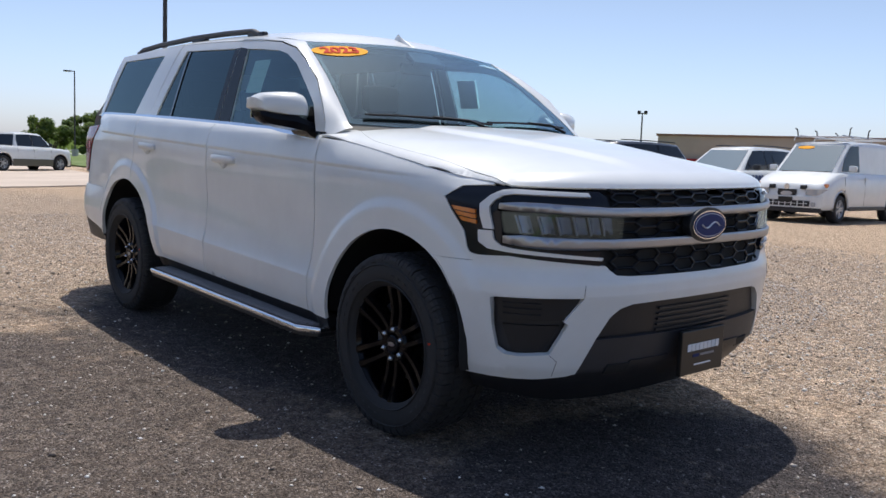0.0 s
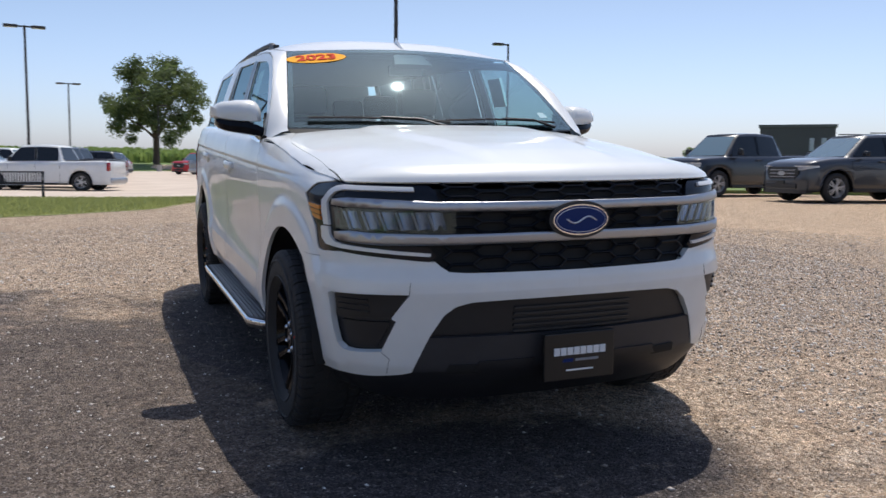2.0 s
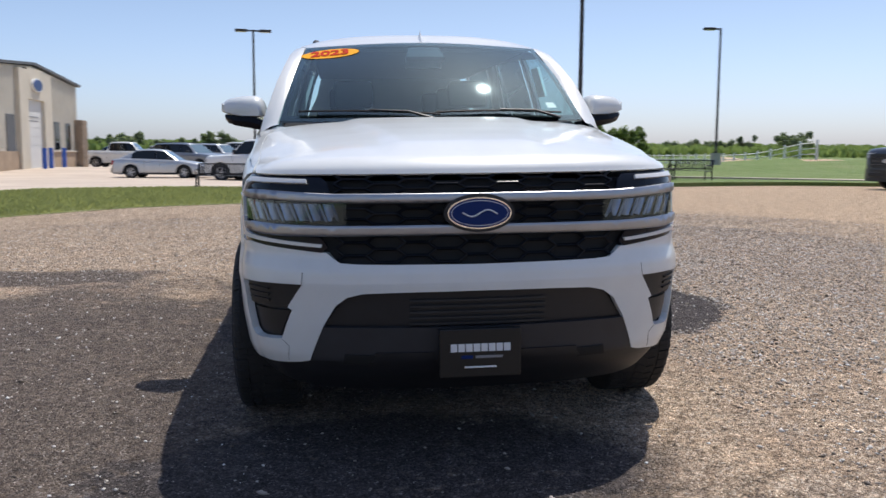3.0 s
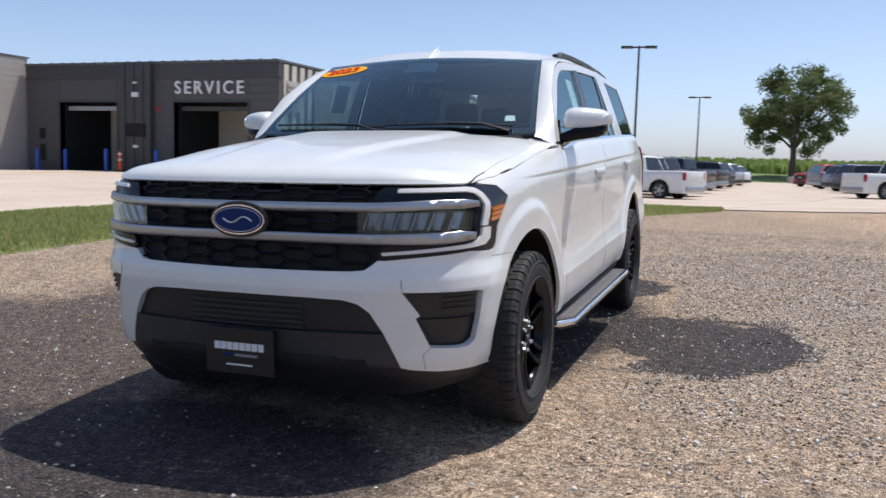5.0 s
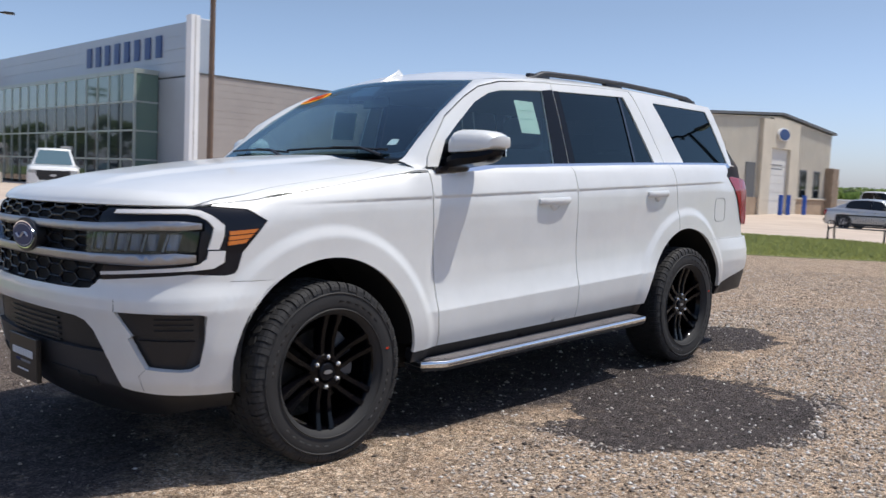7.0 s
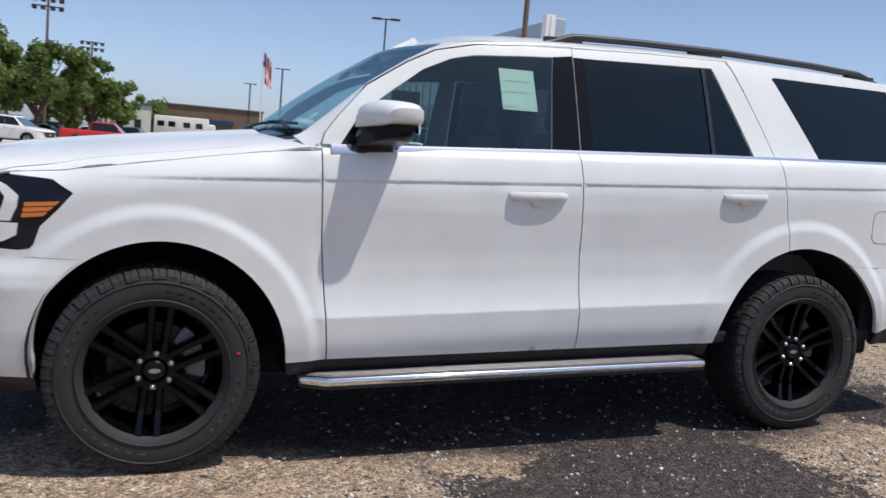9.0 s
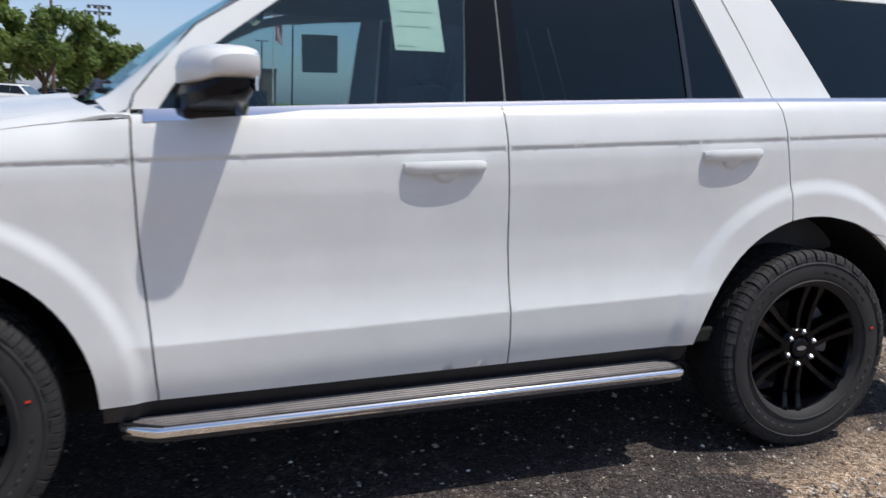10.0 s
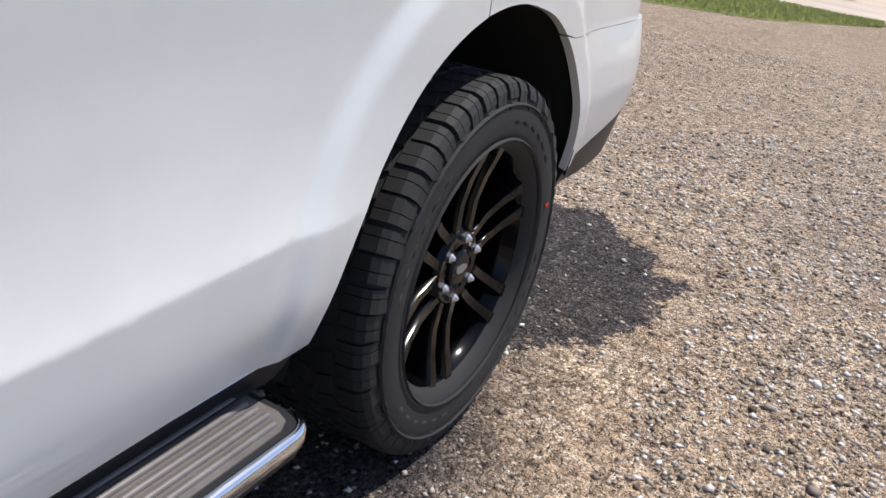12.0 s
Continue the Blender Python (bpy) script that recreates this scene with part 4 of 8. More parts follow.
for sg in (1, -1):
    def side_x(y):
        return wall(s_side(y), interp(y, EDGE_Z)).x

    poly = [(hood_x(y) + .0025 + .003 * (y < -1.95), y) for y in back] + [(.80, -1.02), (.845, -.936)]
    rows = [(min(1.0, a) * (side_x(y) + .002), y) for y in np.arange(-2.07, -.95, .03) for a in (.94, .96, .975, .985, .992, .997)]
    poly += [(side_x(y) + .0018, y) for y in (-.936, -1.1, -1.3, -1.5, -1.7, -1.85, -1.95, -2.02, -2.075)] + [(float(NOSE_PTS[-1][0]) + .004, -2.115)]
    patch("fender_top", poly, deck, deck_normal, WHITE, suv, sg, rim=.012, step=.025, points=NOSE_FINE + rows)
    # white filler strip added under the hood gap, so the gap shows less dark
    line = (-1.93, -1.8, -1.65, -1.5, -1.38, -1.28, -1.2, -1.13)
    poly = [(hood_x(y) - .012, y) for y in line] + [(hood_x(y) + .013, y) for y in reversed(line)]
    patch("seam_filler", poly, deck, deck_normal, WHITE, suv, sg, off=-.003, rim=0, step=.02)
# cowl under the wipers
bm = bmesh.new()
rows = []
for k in range(25):
    x = -.80 + 1.6 * k / 24
    yb = -1.158 + .135 * (x / .8) ** 2
    rows.append([bm.verts.new((x, yb + .0, 1.335 - .03 * (x / .8) ** 2)), bm.verts.new((x, yb + .07, 1.335 - .012 * (x / .8) ** 2)), bm.verts.new((x, yb + .16, 1.345))])
for a, b in zip(rows, rows[1:]):
    for k in range(2):
        bm.faces.new((a[k], b[k], b[k + 1], a[k + 1]))
part("cowl", bm, BLACK_PLASTIC, suv, smooth=60)


def screen(u, v):
    """The windshield: u across from -1 to 1, v from the cowl up."""
    x = u * (.825 + (.692 - .825) * v)
    w = u * u * (1.35 - .35 * u * u)
    y0, y1 = -1.128 + .133 * w, -.458 + .096 * w
    z0, z1 = 1.342 + .012 * w, 1.818 - .024 * w
    bow = .020 * math.sin(math.pi * v)
    return Vector((x, y0 + (y1 - y0) * v - bow * .5, z0 + (z1 - z0) * v + bow))


def screen_normal(u, v):
    e = .01
    return (screen(u + e, v) - screen(u - e, v)).cross(screen(u, v + e) - screen(u, v - e)).normalized()


pane = patch("windshield", [(-1, 0), (1, 0), (1, 1), (-1, 1)], screen, screen_normal, SCREEN_GLASS, suv, rim=0, step=.06, label="clear windshield with a dark frit edge")
pane.visible_shadow = False
# dark edge band
patch("frit", [(-1, -.01), (1, -.01), (1, 1), (-1, 1)], screen, screen_normal, GLOSS_BLACK, pane, off=-.004, rim=0, step=.05, holes=[[(-.965, .06), (.965, .06), (.965, .968), (-.965, .968)]])
patch("sensor_cover", [(-.16, .80), (.16, .80), (.13, .955), (-.13, .955)], screen, screen_normal, GLOSS_BLACK, pane, off=-.01, rim=.03, step=.05)


def roof(x, y):
    zc = interp(y, [(-.50, 1.818), (-.455, 1.832), (-.42, 1.847), (-.36, 1.866), (-.24, 1.887), (0, 1.913), (.3, 1.930), (.7, 1.938), (1.2, 1.936), (1.8, 1.918), (2.25, 1.885), (2.5, 1.85)])
    ze = interp(y, [(-.50, 1.775), (-.2, 1.80), (.2, 1.822), (.7, 1.843), (1.2, 1.852), (1.8, 1.848), (2.36, 1.83), (2.5, 1.82)])
    xe = green(y, ze).x + .004
    a = min(1.0, abs(x) / xe)
    z = ze + (zc - ze) * (1 - a ** 2.6) ** .7
    head = screen(max(-1.0, min(1.0, x / .692)), 1.0)
    k = 1 - (1 - min(1.0, max(0.0, (y - head.y) / .26))) ** 1.8
    z0 = head.z + .001
    return Vector((x, y, z0 + (z - z0) * k if z > z0 else z))


def roof_normal(x, y):
    e = .006
    n = (roof(x + e, y) - roof(x - e, y)).cross(roof(x, y + e) - roof(x, y - e))
    return n.normalized()


edge = [(.690, -.352), (.70, -.30), (.722, -.15)] + [(green(y, interp(y, [(-.2, 1.79), (.2, 1.822), (.7, 1.843), (1.2, 1.852), (1.8, 1.848), (2.36, 1.83)])).x - .003, y) for y in (0.0, .3, .7, 1.2, 1.8, 2.36)]
poly = [(x, screen(x / .692, 1.0).y + .003) for x in np.linspace(-.68, .68, 21)] + edge + [(.60, 2.50), (0, 2.53), (-.60, 2.50)] + [(-x, y) for x, y in reversed(edge)]
patch("roof", poly, roof, roof_normal, WHITE, suv, rim=.012, step=.05, points=[(x, y) for y in (-.44, -.42, -.40, -.38, -.35, -.32) for x in np.arange(-.66, .67, .04)])
# roof rails
for sg in (1, -1):
    rail = child("roof_rail", None, suv)
    bm = bmesh.new()
    pts = []
    for k in range(44):
        t = k / 43
        y, x = .17 + (2.29 - .17) * t, .648 - .045 * t
        rise = min(soft(0, .08, t), 1 - soft(.93, 1, t))
        pts.append((sg * x, y, roof(x, y).z - .012 + .038 * rise))
    sweep(bm, pts, .024, 10, .72)
    part("bar", bm, GREY_PLASTIC, rail, smooth=60)
    for y in (.27, 1.10, 2.16):
        bm = bmesh.new()
        x = .648 - .045 * (y - .17) / 2.12
        box(bm, (sg * x - .018, y - .10, roof(x, y).z - .03), (sg * x + .018, y + .10, roof(x, y).z + .018), .008)
        part("foot", bm, BLACK_PLASTIC, rail, smooth=40)
# windshield pillars
for sg in (1, -1):
    verts, faces, norms = [], [], []
    outer = [(-.99, 1.296), (-.941, 1.314), (-.927, 1.356), (-.869, 1.431), (-.742, 1.571), (-.559, 1.686), (-.424, 1.752), (-.228, 1.798), (.02, 1.820), (.27, 1.833)]
    n = len(outer)
    for k, (y, z) in enumerate(outer):
        v = max(0.0, min(1.0, (z - 1.345) / (1.795 - 1.345)))
        g = green(y, z) if k else Vector((wall(s_side(-.99), 1.285).x - .01, -.99, 1.287))
        if k < 8:
            a = screen(1, v) + Vector((.004, 0, .001))
            if k < 2:
                a = Vector((.832, -1.035 + .03 * k, 1.336 + .014 * k))
        else:
            a = roof(.72, y)
        nrm = ((g - a).cross(Vector((0, .8, .6)))).normalized()
        if nrm.z < 0:
            nrm = -nrm
        gn = green_normal(y, z)
        mid = (a + g) / 2 + (nrm + gn).normalized() * .008
        row = [a, a.lerp(mid, .55) + (nrm) * .004, mid, mid.lerp(g, .5) + gn * .004, g - Vector((.001, 0, 0))]
        for p in row:
            verts.append(flip(p, sg))
    for k in range(n - 1):
        for j in range(4):
            q = (k * 5 + j, k * 5 + j + 1, k * 5 + j + 6, k * 5 + j + 5)
            faces.append(q if sg > 0 else tuple(reversed(q)))
    child("windshield_pillar", mesh_of("windshield_pillar", verts, faces, WHITE), suv)
# tailgate
bm = bmesh.new()
rows = []
for k in range(13):
    x = -.84 + 1.68 * k / 12
    b = .05 * (x / .84) ** 4
    rows.append([bm.verts.new((x * s, y - b, z)) for s, y, z in [(.76, 2.50, 1.835), (.83, 2.56, 1.62), (.98, 2.66, 1.38), (1.0, 2.72, 1.2), (1.0, 2.735, .95), (1.0, 2.73, .80)]])
for a, b in zip(rows, rows[1:]):
    for k in range(5):
        bm.faces.new((a[k], a[k + 1], b[k + 1], b[k]))
bmesh.ops.recalc_face_normals(bm, faces=bm.faces)
part("tailgate", bm, WHITE, suv, smooth=50)
bm = bmesh.new()
rows = []
for k in range(9):
    x = -.62 + 1.24 * k / 8
    rows.append([bm.verts.new((x * s, y, z)) for s, y, z in [(1.0, 2.545, 1.78), (1.08, 2.60, 1.60), (1.2, 2.672, 1.40)]])
for a, b in zip(rows, rows[1:]):
    for k in range(2):
        bm.faces.new((a[k], a[k + 1], b[k + 1], b[k]))
bmesh.ops.recalc_face_normals(bm, faces=bm.faces)
part("rear_screen", bm, DARK_GLASS, suv, "dark privacy glass", smooth=50)

# ---- nose ----
# dark shell behind grille, lamps and all gaps
poly = front([(0, .34), (.3, .34), (.6, .36), (.80, .38), (.90, .40)]) + [(s_side(-2.01), .42), (s_side(-1.97), 1.0), (s_side(-1.88), 1.06), (s_side(-2.05), 1.115)] + front([(.80, 1.105), (.5, 1.11), (0, 1.115)])
for sg in (1, -1):
    on_wall("inner_shell", poly, GAP, suv, sg, off=-.045, rim=0, step=.05)
# painted bumper skin with openings for grille, fog pocket and lower intake
intake = [(0, .689), (.30, .687), (.44, .683), (.50, .668), (.545, .635), (.596, .553), (.662, .408)]
fog = [(.664, .717), (.78, .716), (.86, .712), (.893, .708), (.901, .70), (.899, .60), (.893, .50), (.882, .480), (.86, .478), (.766, .490), (.712, .612), (.728, .622), (.722, .632)]
for sg in (1, -1):
    skin = front(intake) + front([(.70, .398), (.80, .385), (.88, .378)]) + [(s_side(-1.99), .375), (s_side(-1.986), .435)]
    skin += side([p for p in arch_line(AXLE_F, 176, 123)][1:]) + [(s_side(-1.90), .829 - .001), (s_side(-2.02), .832 - .001), (s_side(-1.995), .862)]
    skin += front([(.918, .856), (.88, .866), (.80, .857), (.70, .848), (.60, .838), (.575, .838), (.555, .820), (.525, .800), (.46, .795), (.3, .793), (0, .791)])
    bumper = on_wall("front_bumper", skin, WHITE, suv, sg, holes=[front(fog)], rim=.03, step=.028, rows=[.70, .72, .74], points=FINE)
    # seam beside the pocket
    for pts in ([(.662, .765), (.666, .72)], [(.766, .488), (.740, .462), (.752, .40)]):
        bm = bmesh.new()
        fine_pts = []
        for a, b in zip(pts, pts[1:]):
            fine_pts += [(a[0] + (b[0] - a[0]) * k / 6, a[1] + (b[1] - a[1]) * k / 6) for k in range(7)]
        sweep(bm, [flip(wall(s_front(x), z) + wall_normal(s_front(x), z) * .0001, sg) for x, z in fine_pts], .0010, 6)
        part("seam", bm, GREY_PLASTIC, bumper)
    # fog pocket
    pocket = on_wall("fog_pocket", front([(.655, .722), (.905, .716), (.905, .47), (.755, .48)]), GREY_PLASTIC, suv, sg, off=-.040, rim=0, step=.04)
    on_wall("blade", front([(.672, .712), (.892, .704), (.894, .612), (.72, .625)]), BLACK_PLASTIC, pocket, sg, off=-.014, rim=.03, step=.03)
    for k in range(3):
        z = .690 - .022 * k
        on_wall("fin", front([(.80, z), (.885, z - .002), (.886, z - .010), (.805, z - .009)]), BLACK_PLASTIC, pocket, sg, off=-.006, rim=.012, step=.03)
    on_wall("plate", front([(.735, .600), (.888, .594), (.872, .492), (.785, .500)]), BLACK_PLASTIC, pocket, sg, off=-.026, rim=.02, step=.04)
    # lower intake: dark panel, slats, grey band, chin
    on_wall("intake_panel", front([(0, .690), (.44, .684), (.51, .662), (.60, .55), (0, .545)]), BLACK_PLASTIC, suv, sg, off=-.022, rim=.02, step=.05)
    on_wall("intake_band", front([(0, .542), (.598, .546), (.62, .50), (.665, .405), (.50, .404), (.3, .404), (0, .404)]), GREY_PLASTIC, suv, sg, off=-.004, rim=.03, step=.05, rows=[.46])
    on_wall("intake_step", front([(.17, .445), (.40, .445), (.42, .405), (.17, .405)]), BLACK_PLASTIC, suv, sg, off=.004, rim=.02, step=.05)
    on_wall("tow_opening", front([(.40, .435), (.52, .437), (.53, .400), (.41, .398)]), GAP, suv, sg, off=.003, rim=.01, step=.04)
    chin = front([(0, .402), (.66, .402), (.70, .394), (.80, .381), (.88, .374)]) + [(s_side(-1.99), .370), (s_side(-1.99), .30)] + front([(.88, .285), (.70, .262), (.4, .25), (0, .25)])
    on_wall("chin", chin, BLACK_PLASTIC, suv, sg, off=-.012, rim=.06, step=.05)
for k in range(5):
    bm = bmesh.new()
    z = .650 - .023 * k
    rows = []
    for j in range(13):
        x = -.265 + .53 * j / 12
        p = wall(s_front(x), z)
        y = p.y + .012
        rows.append([bm.verts.new((x, y + dy, z + dz)) for dy, dz in [(0, .004), (.0, -.004), (.022, -.007), (.022, .001)]])
    for a, b in zip(rows, rows[1:]):
        for i in range(4):
            bm.faces.new((a[i], a[(i + 1) % 4], b[(i + 1) % 4], b[i]))
    bm.faces.new(rows[0])
    bm.faces.new(rows[-1])
    bmesh.ops.recalc_face_normals(bm, faces=bm.faces)
    part("slat", bm, BLACK_PLASTIC, suv)


def honeycomb(z0, z1, x1, cell, tall, name):
    """A honeycomb of thin bars between two heights."""
    bm = bmesh.new()
    r = .0065
    seen = set()
    for i in range(-int(x1 / cell * 1.3) - 2, int(x1 / cell * 1.3) + 3):
        for j in range(-1, int((z1 - z0) / tall) + 2):
            cx, cz = i * cell * .78, z0 + (j + .5 * (i % 2)) * tall
            c = [(cx - cell * .5, cz), (cx - cell * .28, cz + tall * .5), (cx + cell * .28, cz + tall * .5), (cx + cell * .5, cz), (cx + cell * .28, cz - tall * .5), (cx - cell * .28, cz - tall * .5)]
            for a, b in zip(c, c[1:] + c[:1]):
                key = tuple(sorted([(round(a[0], 3), round(a[1], 3)), (round(b[0], 3), round(b[1], 3))]))
                if key in seen:
                    continue
                seen.add(key)
                if max(abs(a[0]), abs(b[0])) > x1 or max(a[1], b[1]) > z1 + .012 or min(a[1], b[1]) < z0 - .012:
                    continue
                pts = []
                for x, z in (a, b):
                    p = wall(s_front(x), z)
                    pts.append(Vector((x, p.y + .016, z)))
                sweep(bm, pts, r, 6, caps=False)
    return part(name, bm, PILLAR_BLACK, suv, "black honeycomb grille", smooth=60)


honeycomb(.800, .900, .56, .150, .050, "lower_grille")
honeycomb(.944, 1.024, .54, .150, .040, "middle_grille")
honeycomb(1.062, 1.130, .58, .150, .034, "upper_grille")
for sg in (1, -1):
    for z0, z1, x1 in ((.79, .905, .60), (.93, 1.03, .60), (1.05, 1.125, .62)):
        on_wall("grille_back", front([(0, z0), (x1, z0), (x1, z1), (0, z1)]), GAP, suv, sg, off=-.032, rim=0, step=.06)
    # satin bars with a rounded section
    for lo_z, hi_z, tip in (([(0, 1.024), (.56, 1.025), (.80, 1.036), (.90, 1.036)], [(0, 1.060), (.56, 1.061), (.80, 1.073), (.90, 1.073)], .897),
                            ([(0, .904), (.56, .900), (.80, .899), (.90, .910)], [(0, .943), (.56, .941), (.80, .946), (.90, .953)], .889)):
        def bar(q, z, lo_z=lo_z, hi_z=hi_z):
            x = float(np.interp(q, ARC, LX))
            a, b = interp(x, lo_z), interp(x, hi_z)
            v = min(1.0, max(0.0, (z - a) / (b - a)))
            return wall(q, z) + wall_normal(q, z) * (.004 + .009 * (1 - (2 * v - 1) ** 6) ** .5 - .003 * (1 - v))

        def bar_normal(q, z, bar=bar):
            n = (bar(q + .003, z) - bar(max(0, q - .003), z)).cross(bar(q, z + .0025) - bar(q, z - .0025))
            return n.normalized() if n.length else Vector((0, -1, 0))

        xs = [x for x in np.linspace(0, tip, 26)]
        outline = [(s_front(x), interp(x, lo_z) + (.006 if x == xs[-1] else 0)) for x in xs] + [(s_front(x), interp(x, hi_z) - (.010 if x == xs[-1] else 0)) for x in reversed(xs)]
        inner = [(s_front(x), interp(x, lo_z) + (interp(x, hi_z) - interp(x, lo_z)) * v) for x in xs[:-1] for v in (.06, .16, .3, .5, .7, .84, .94)]
        patch("grille_bar", outline, bar, bar_normal, SATIN, suv, sg, rim=.03, step=.03, points=inner)
    # headlamp: dark housing, reflectors, lens, light strips, amber marker
    lamp = on_wall("headlamp", front([(.50, .95), (.50, 1.02), (.82, 1.034), (.894, 1.030), (.890, .96), (.82, .945)]), PILLAR_BLACK, suv, sg, off=-.034, rim=0, step=.03)
    for k in range(6):
        x = .560 + .058 * k
        p, nn = wall(s_front(x), .985), wall_normal(s_front(x), .985)
        turn = Matrix.Translation(flip(p - nn * .020, sg)) @ Matrix.Rotation(math.atan2(nn.x, -nn.y) * sg, 4, "Z")
        bm = bmesh.new()
        rows = []
        for i in range(7):
            a = -1 + 2 * i / 6
            rows.append([bm.verts.new((a * .022 + .010 * v * sg, .010 * (1 - a * a) - .004 * v, .033 * v + .004)) for v in (-1, -.5, 0, .5, 1)])
        for r0, r1 in zip(rows, rows[1:]):
            for i in range(4):
                bm.faces.new((r0[i], r1[i], r1[i + 1], r0[i + 1]))
        part("reflector", bm, LAMP_CHROME, lamp, at=turn, smooth=60)
        bm = bmesh.new()
        sweep(bm, [(-.030 + .012 * v * sg, -.010 - .004 * v, .034 * v + .004) for v in (-1, -.4, .4, 1)], .0045, 6)
        part("fin", bm, SATIN, lamp, at=turn, smooth=60)
    lens = on_wall("lens", front([(.50, .944), (.50, 1.024), (.80, 1.034), (.895, 1.034), (.890, .956), (.80, .946)]), LENS, lamp, sg, off=.001, rim=0, step=.03, label="clear lamp lens")
    lens.visible_shadow = False
    # dark surround with the outer corner under a smoked lens
    surround = front([(.56, 1.062), (.80, 1.074), (.897, 1.074), (.901, 1.068), (.901, 1.036), (.897, 1.032), (.893, .957), (.893, .912), (.888, .908), (.80, .898), (.60, .894), (.572, .858)])
    surround += front([(.60, .834), (.80, .853), (.88, .862), (.918, .852)]) + [(s_side(-1.985), .868), (s_side(-1.965), .945), (s_side(-1.90), 1.015), (s_side(-1.853), 1.072), (s_side(-1.93), 1.122)]
    surround += front([(.905, 1.130), (.84, 1.126), (.60, 1.124), (.575, 1.105)])
    on_wall("lamp_surround", surround, LAMP_DARK, lamp, sg, off=-.005, rim=.02, step=.028)
    drl = front([(.655, 1.113), (.80, 1.116), (.878, 1.118), (.897, 1.112), (.909, 1.092), (.918, 1.055), (.917, 1.010), (.913, .962), (.903, .963), (.907, 1.012), (.909, 1.048), (.904, 1.074), (.894, 1.093), (.876, 1.101), (.80, 1.101), (.650, 1.099)])
    on_wall("running_light", drl, DRL, lamp, sg, off=.006, rim=.012, step=.018, label="bright light-guide strip")
    drl = front([(.595, .858), (.80, .874), (.884, .881), (.908, .887), (.917, .910), (.918, .955), (.904, .957), (.902, .925), (.893, .904), (.872, .896), (.80, .888), (.590, .870)])
    on_wall("running_light", drl, DRL, lamp, sg, off=.006, rim=.012, step=.018, label="bright light-guide strip")
    for k in range(3):
        z = 1.040 - .020 * k
        a, b = s_side(-2.018 - .004 * k), s_side(-1.898 - .020 * k)
        on_wall("marker", [(a, z - .008), (b, z), (b - .016, z - .016), (a, z - .024)], AMBER, lamp, sg, off=.004, rim=.01, step=.02, label="amber side marker")

# badge: chrome ring round a blue oval
badge = child("badge", None, suv)
m = Matrix.Translation((0, -2.470, .986)) @ Matrix.Rotation(radians(90), 4, "X")


def oval(rx, ry, n=48):
    return [(rx * math.cos(2 * math.pi * k / n), ry * math.sin(2 * math.pi * k / n)) for k in range(n)]


for nm, rx, ry, d0, d1, mt in (("backing", .135, .073, -.04, .0, BLACK_PLASTIC), ("ring", .122, .0605, -.004, .008, CHROME), ("field", .1165, .055, .004, .0095, BADGE_BLUE), ("inner_ring", .109, .0485, .009, .0102, PRINT_WHITE), ("inner_field", .1065, .046, .0098, .0112, BADGE_BLUE)):
    bm = bmesh.new()
    prism(bm, oval(rx, ry), d0, d1, m)
    bmesh.ops.recalc_face_normals(bm, faces=bm.faces)
    part(nm, bm, mt, badge, smooth=30)
bm = bmesh.new()
sweep(bm, [m @ Vector((x, .012 * math.sin(x * 52), .0112)) for x in np.linspace(-.066, .066, 25)], .0070, 8, .4)
part("script_stroke", bm, PRINT_WHITE, badge, "plain bright stroke")

# dealer plate with plain bars for its print
plate = child("dealer_plate", None, suv, "black dealer plate with white print")
bm = bmesh.new()
box(bm, (-.158, -2.492, .355), (.158, -2.470, .545), .004)
part("board", bm, PLATE_BLACK, plate)
xs = np.linspace(-.118, .118, 9)
for a, b in zip(xs, xs[1:]):
    bm = bmesh.new()
    box(bm, (a + .002, -2.4945, .456), (b - .002, -2.490, .487), .001)
    part("print_bar", bm, PRINT_WHITE, plate)
for x0, x1, z0, z1, mt in ((-.075, -.03, .428, .442, BADGE_BLUE), (-.02, .085, .430, .440, PRINT_GREY), (-.062, .062, .392, .399, PRINT_WHITE)):
    bm = bmesh.new()
    box(bm, (x0, -2.4942, z0), (x1, -2.490, z1), .001)
    part("print_bar", bm, mt, plate)

# ---- antenna fin, wipers ----
bm = bmesh.new()
rings = []
for t, w, h in ((0, .003, .003), (.2, .014, .012), (.45, .017, .022), (.62, .014, .044), (.74, .009, .054), (.80, .004, .051), (1.0, .013, .010)):
    y = -.44 + .17 * t
    zb = roof(0, y).z - .004
    ring = [bm.verts.new((a * w, y + (.035 * b if t > .5 else 0), zb + h * b)) for a, b in [(-1, 0), (-.7, .4), (-.25, .85), (0, 1), (.25, .85), (.7, .4), (1, 0)]]
    rings.append(ring)
for a, b in zip(rings, rings[1:]):
    for k in range(6):
        bm.faces.new((a[k], a[k + 1], b[k + 1], b[k]))
bmesh.ops.recalc_face_normals(bm, faces=bm.faces)
part("antenna_fin", bm, WHITE, suv, "white shark-fin antenna", smooth=60)
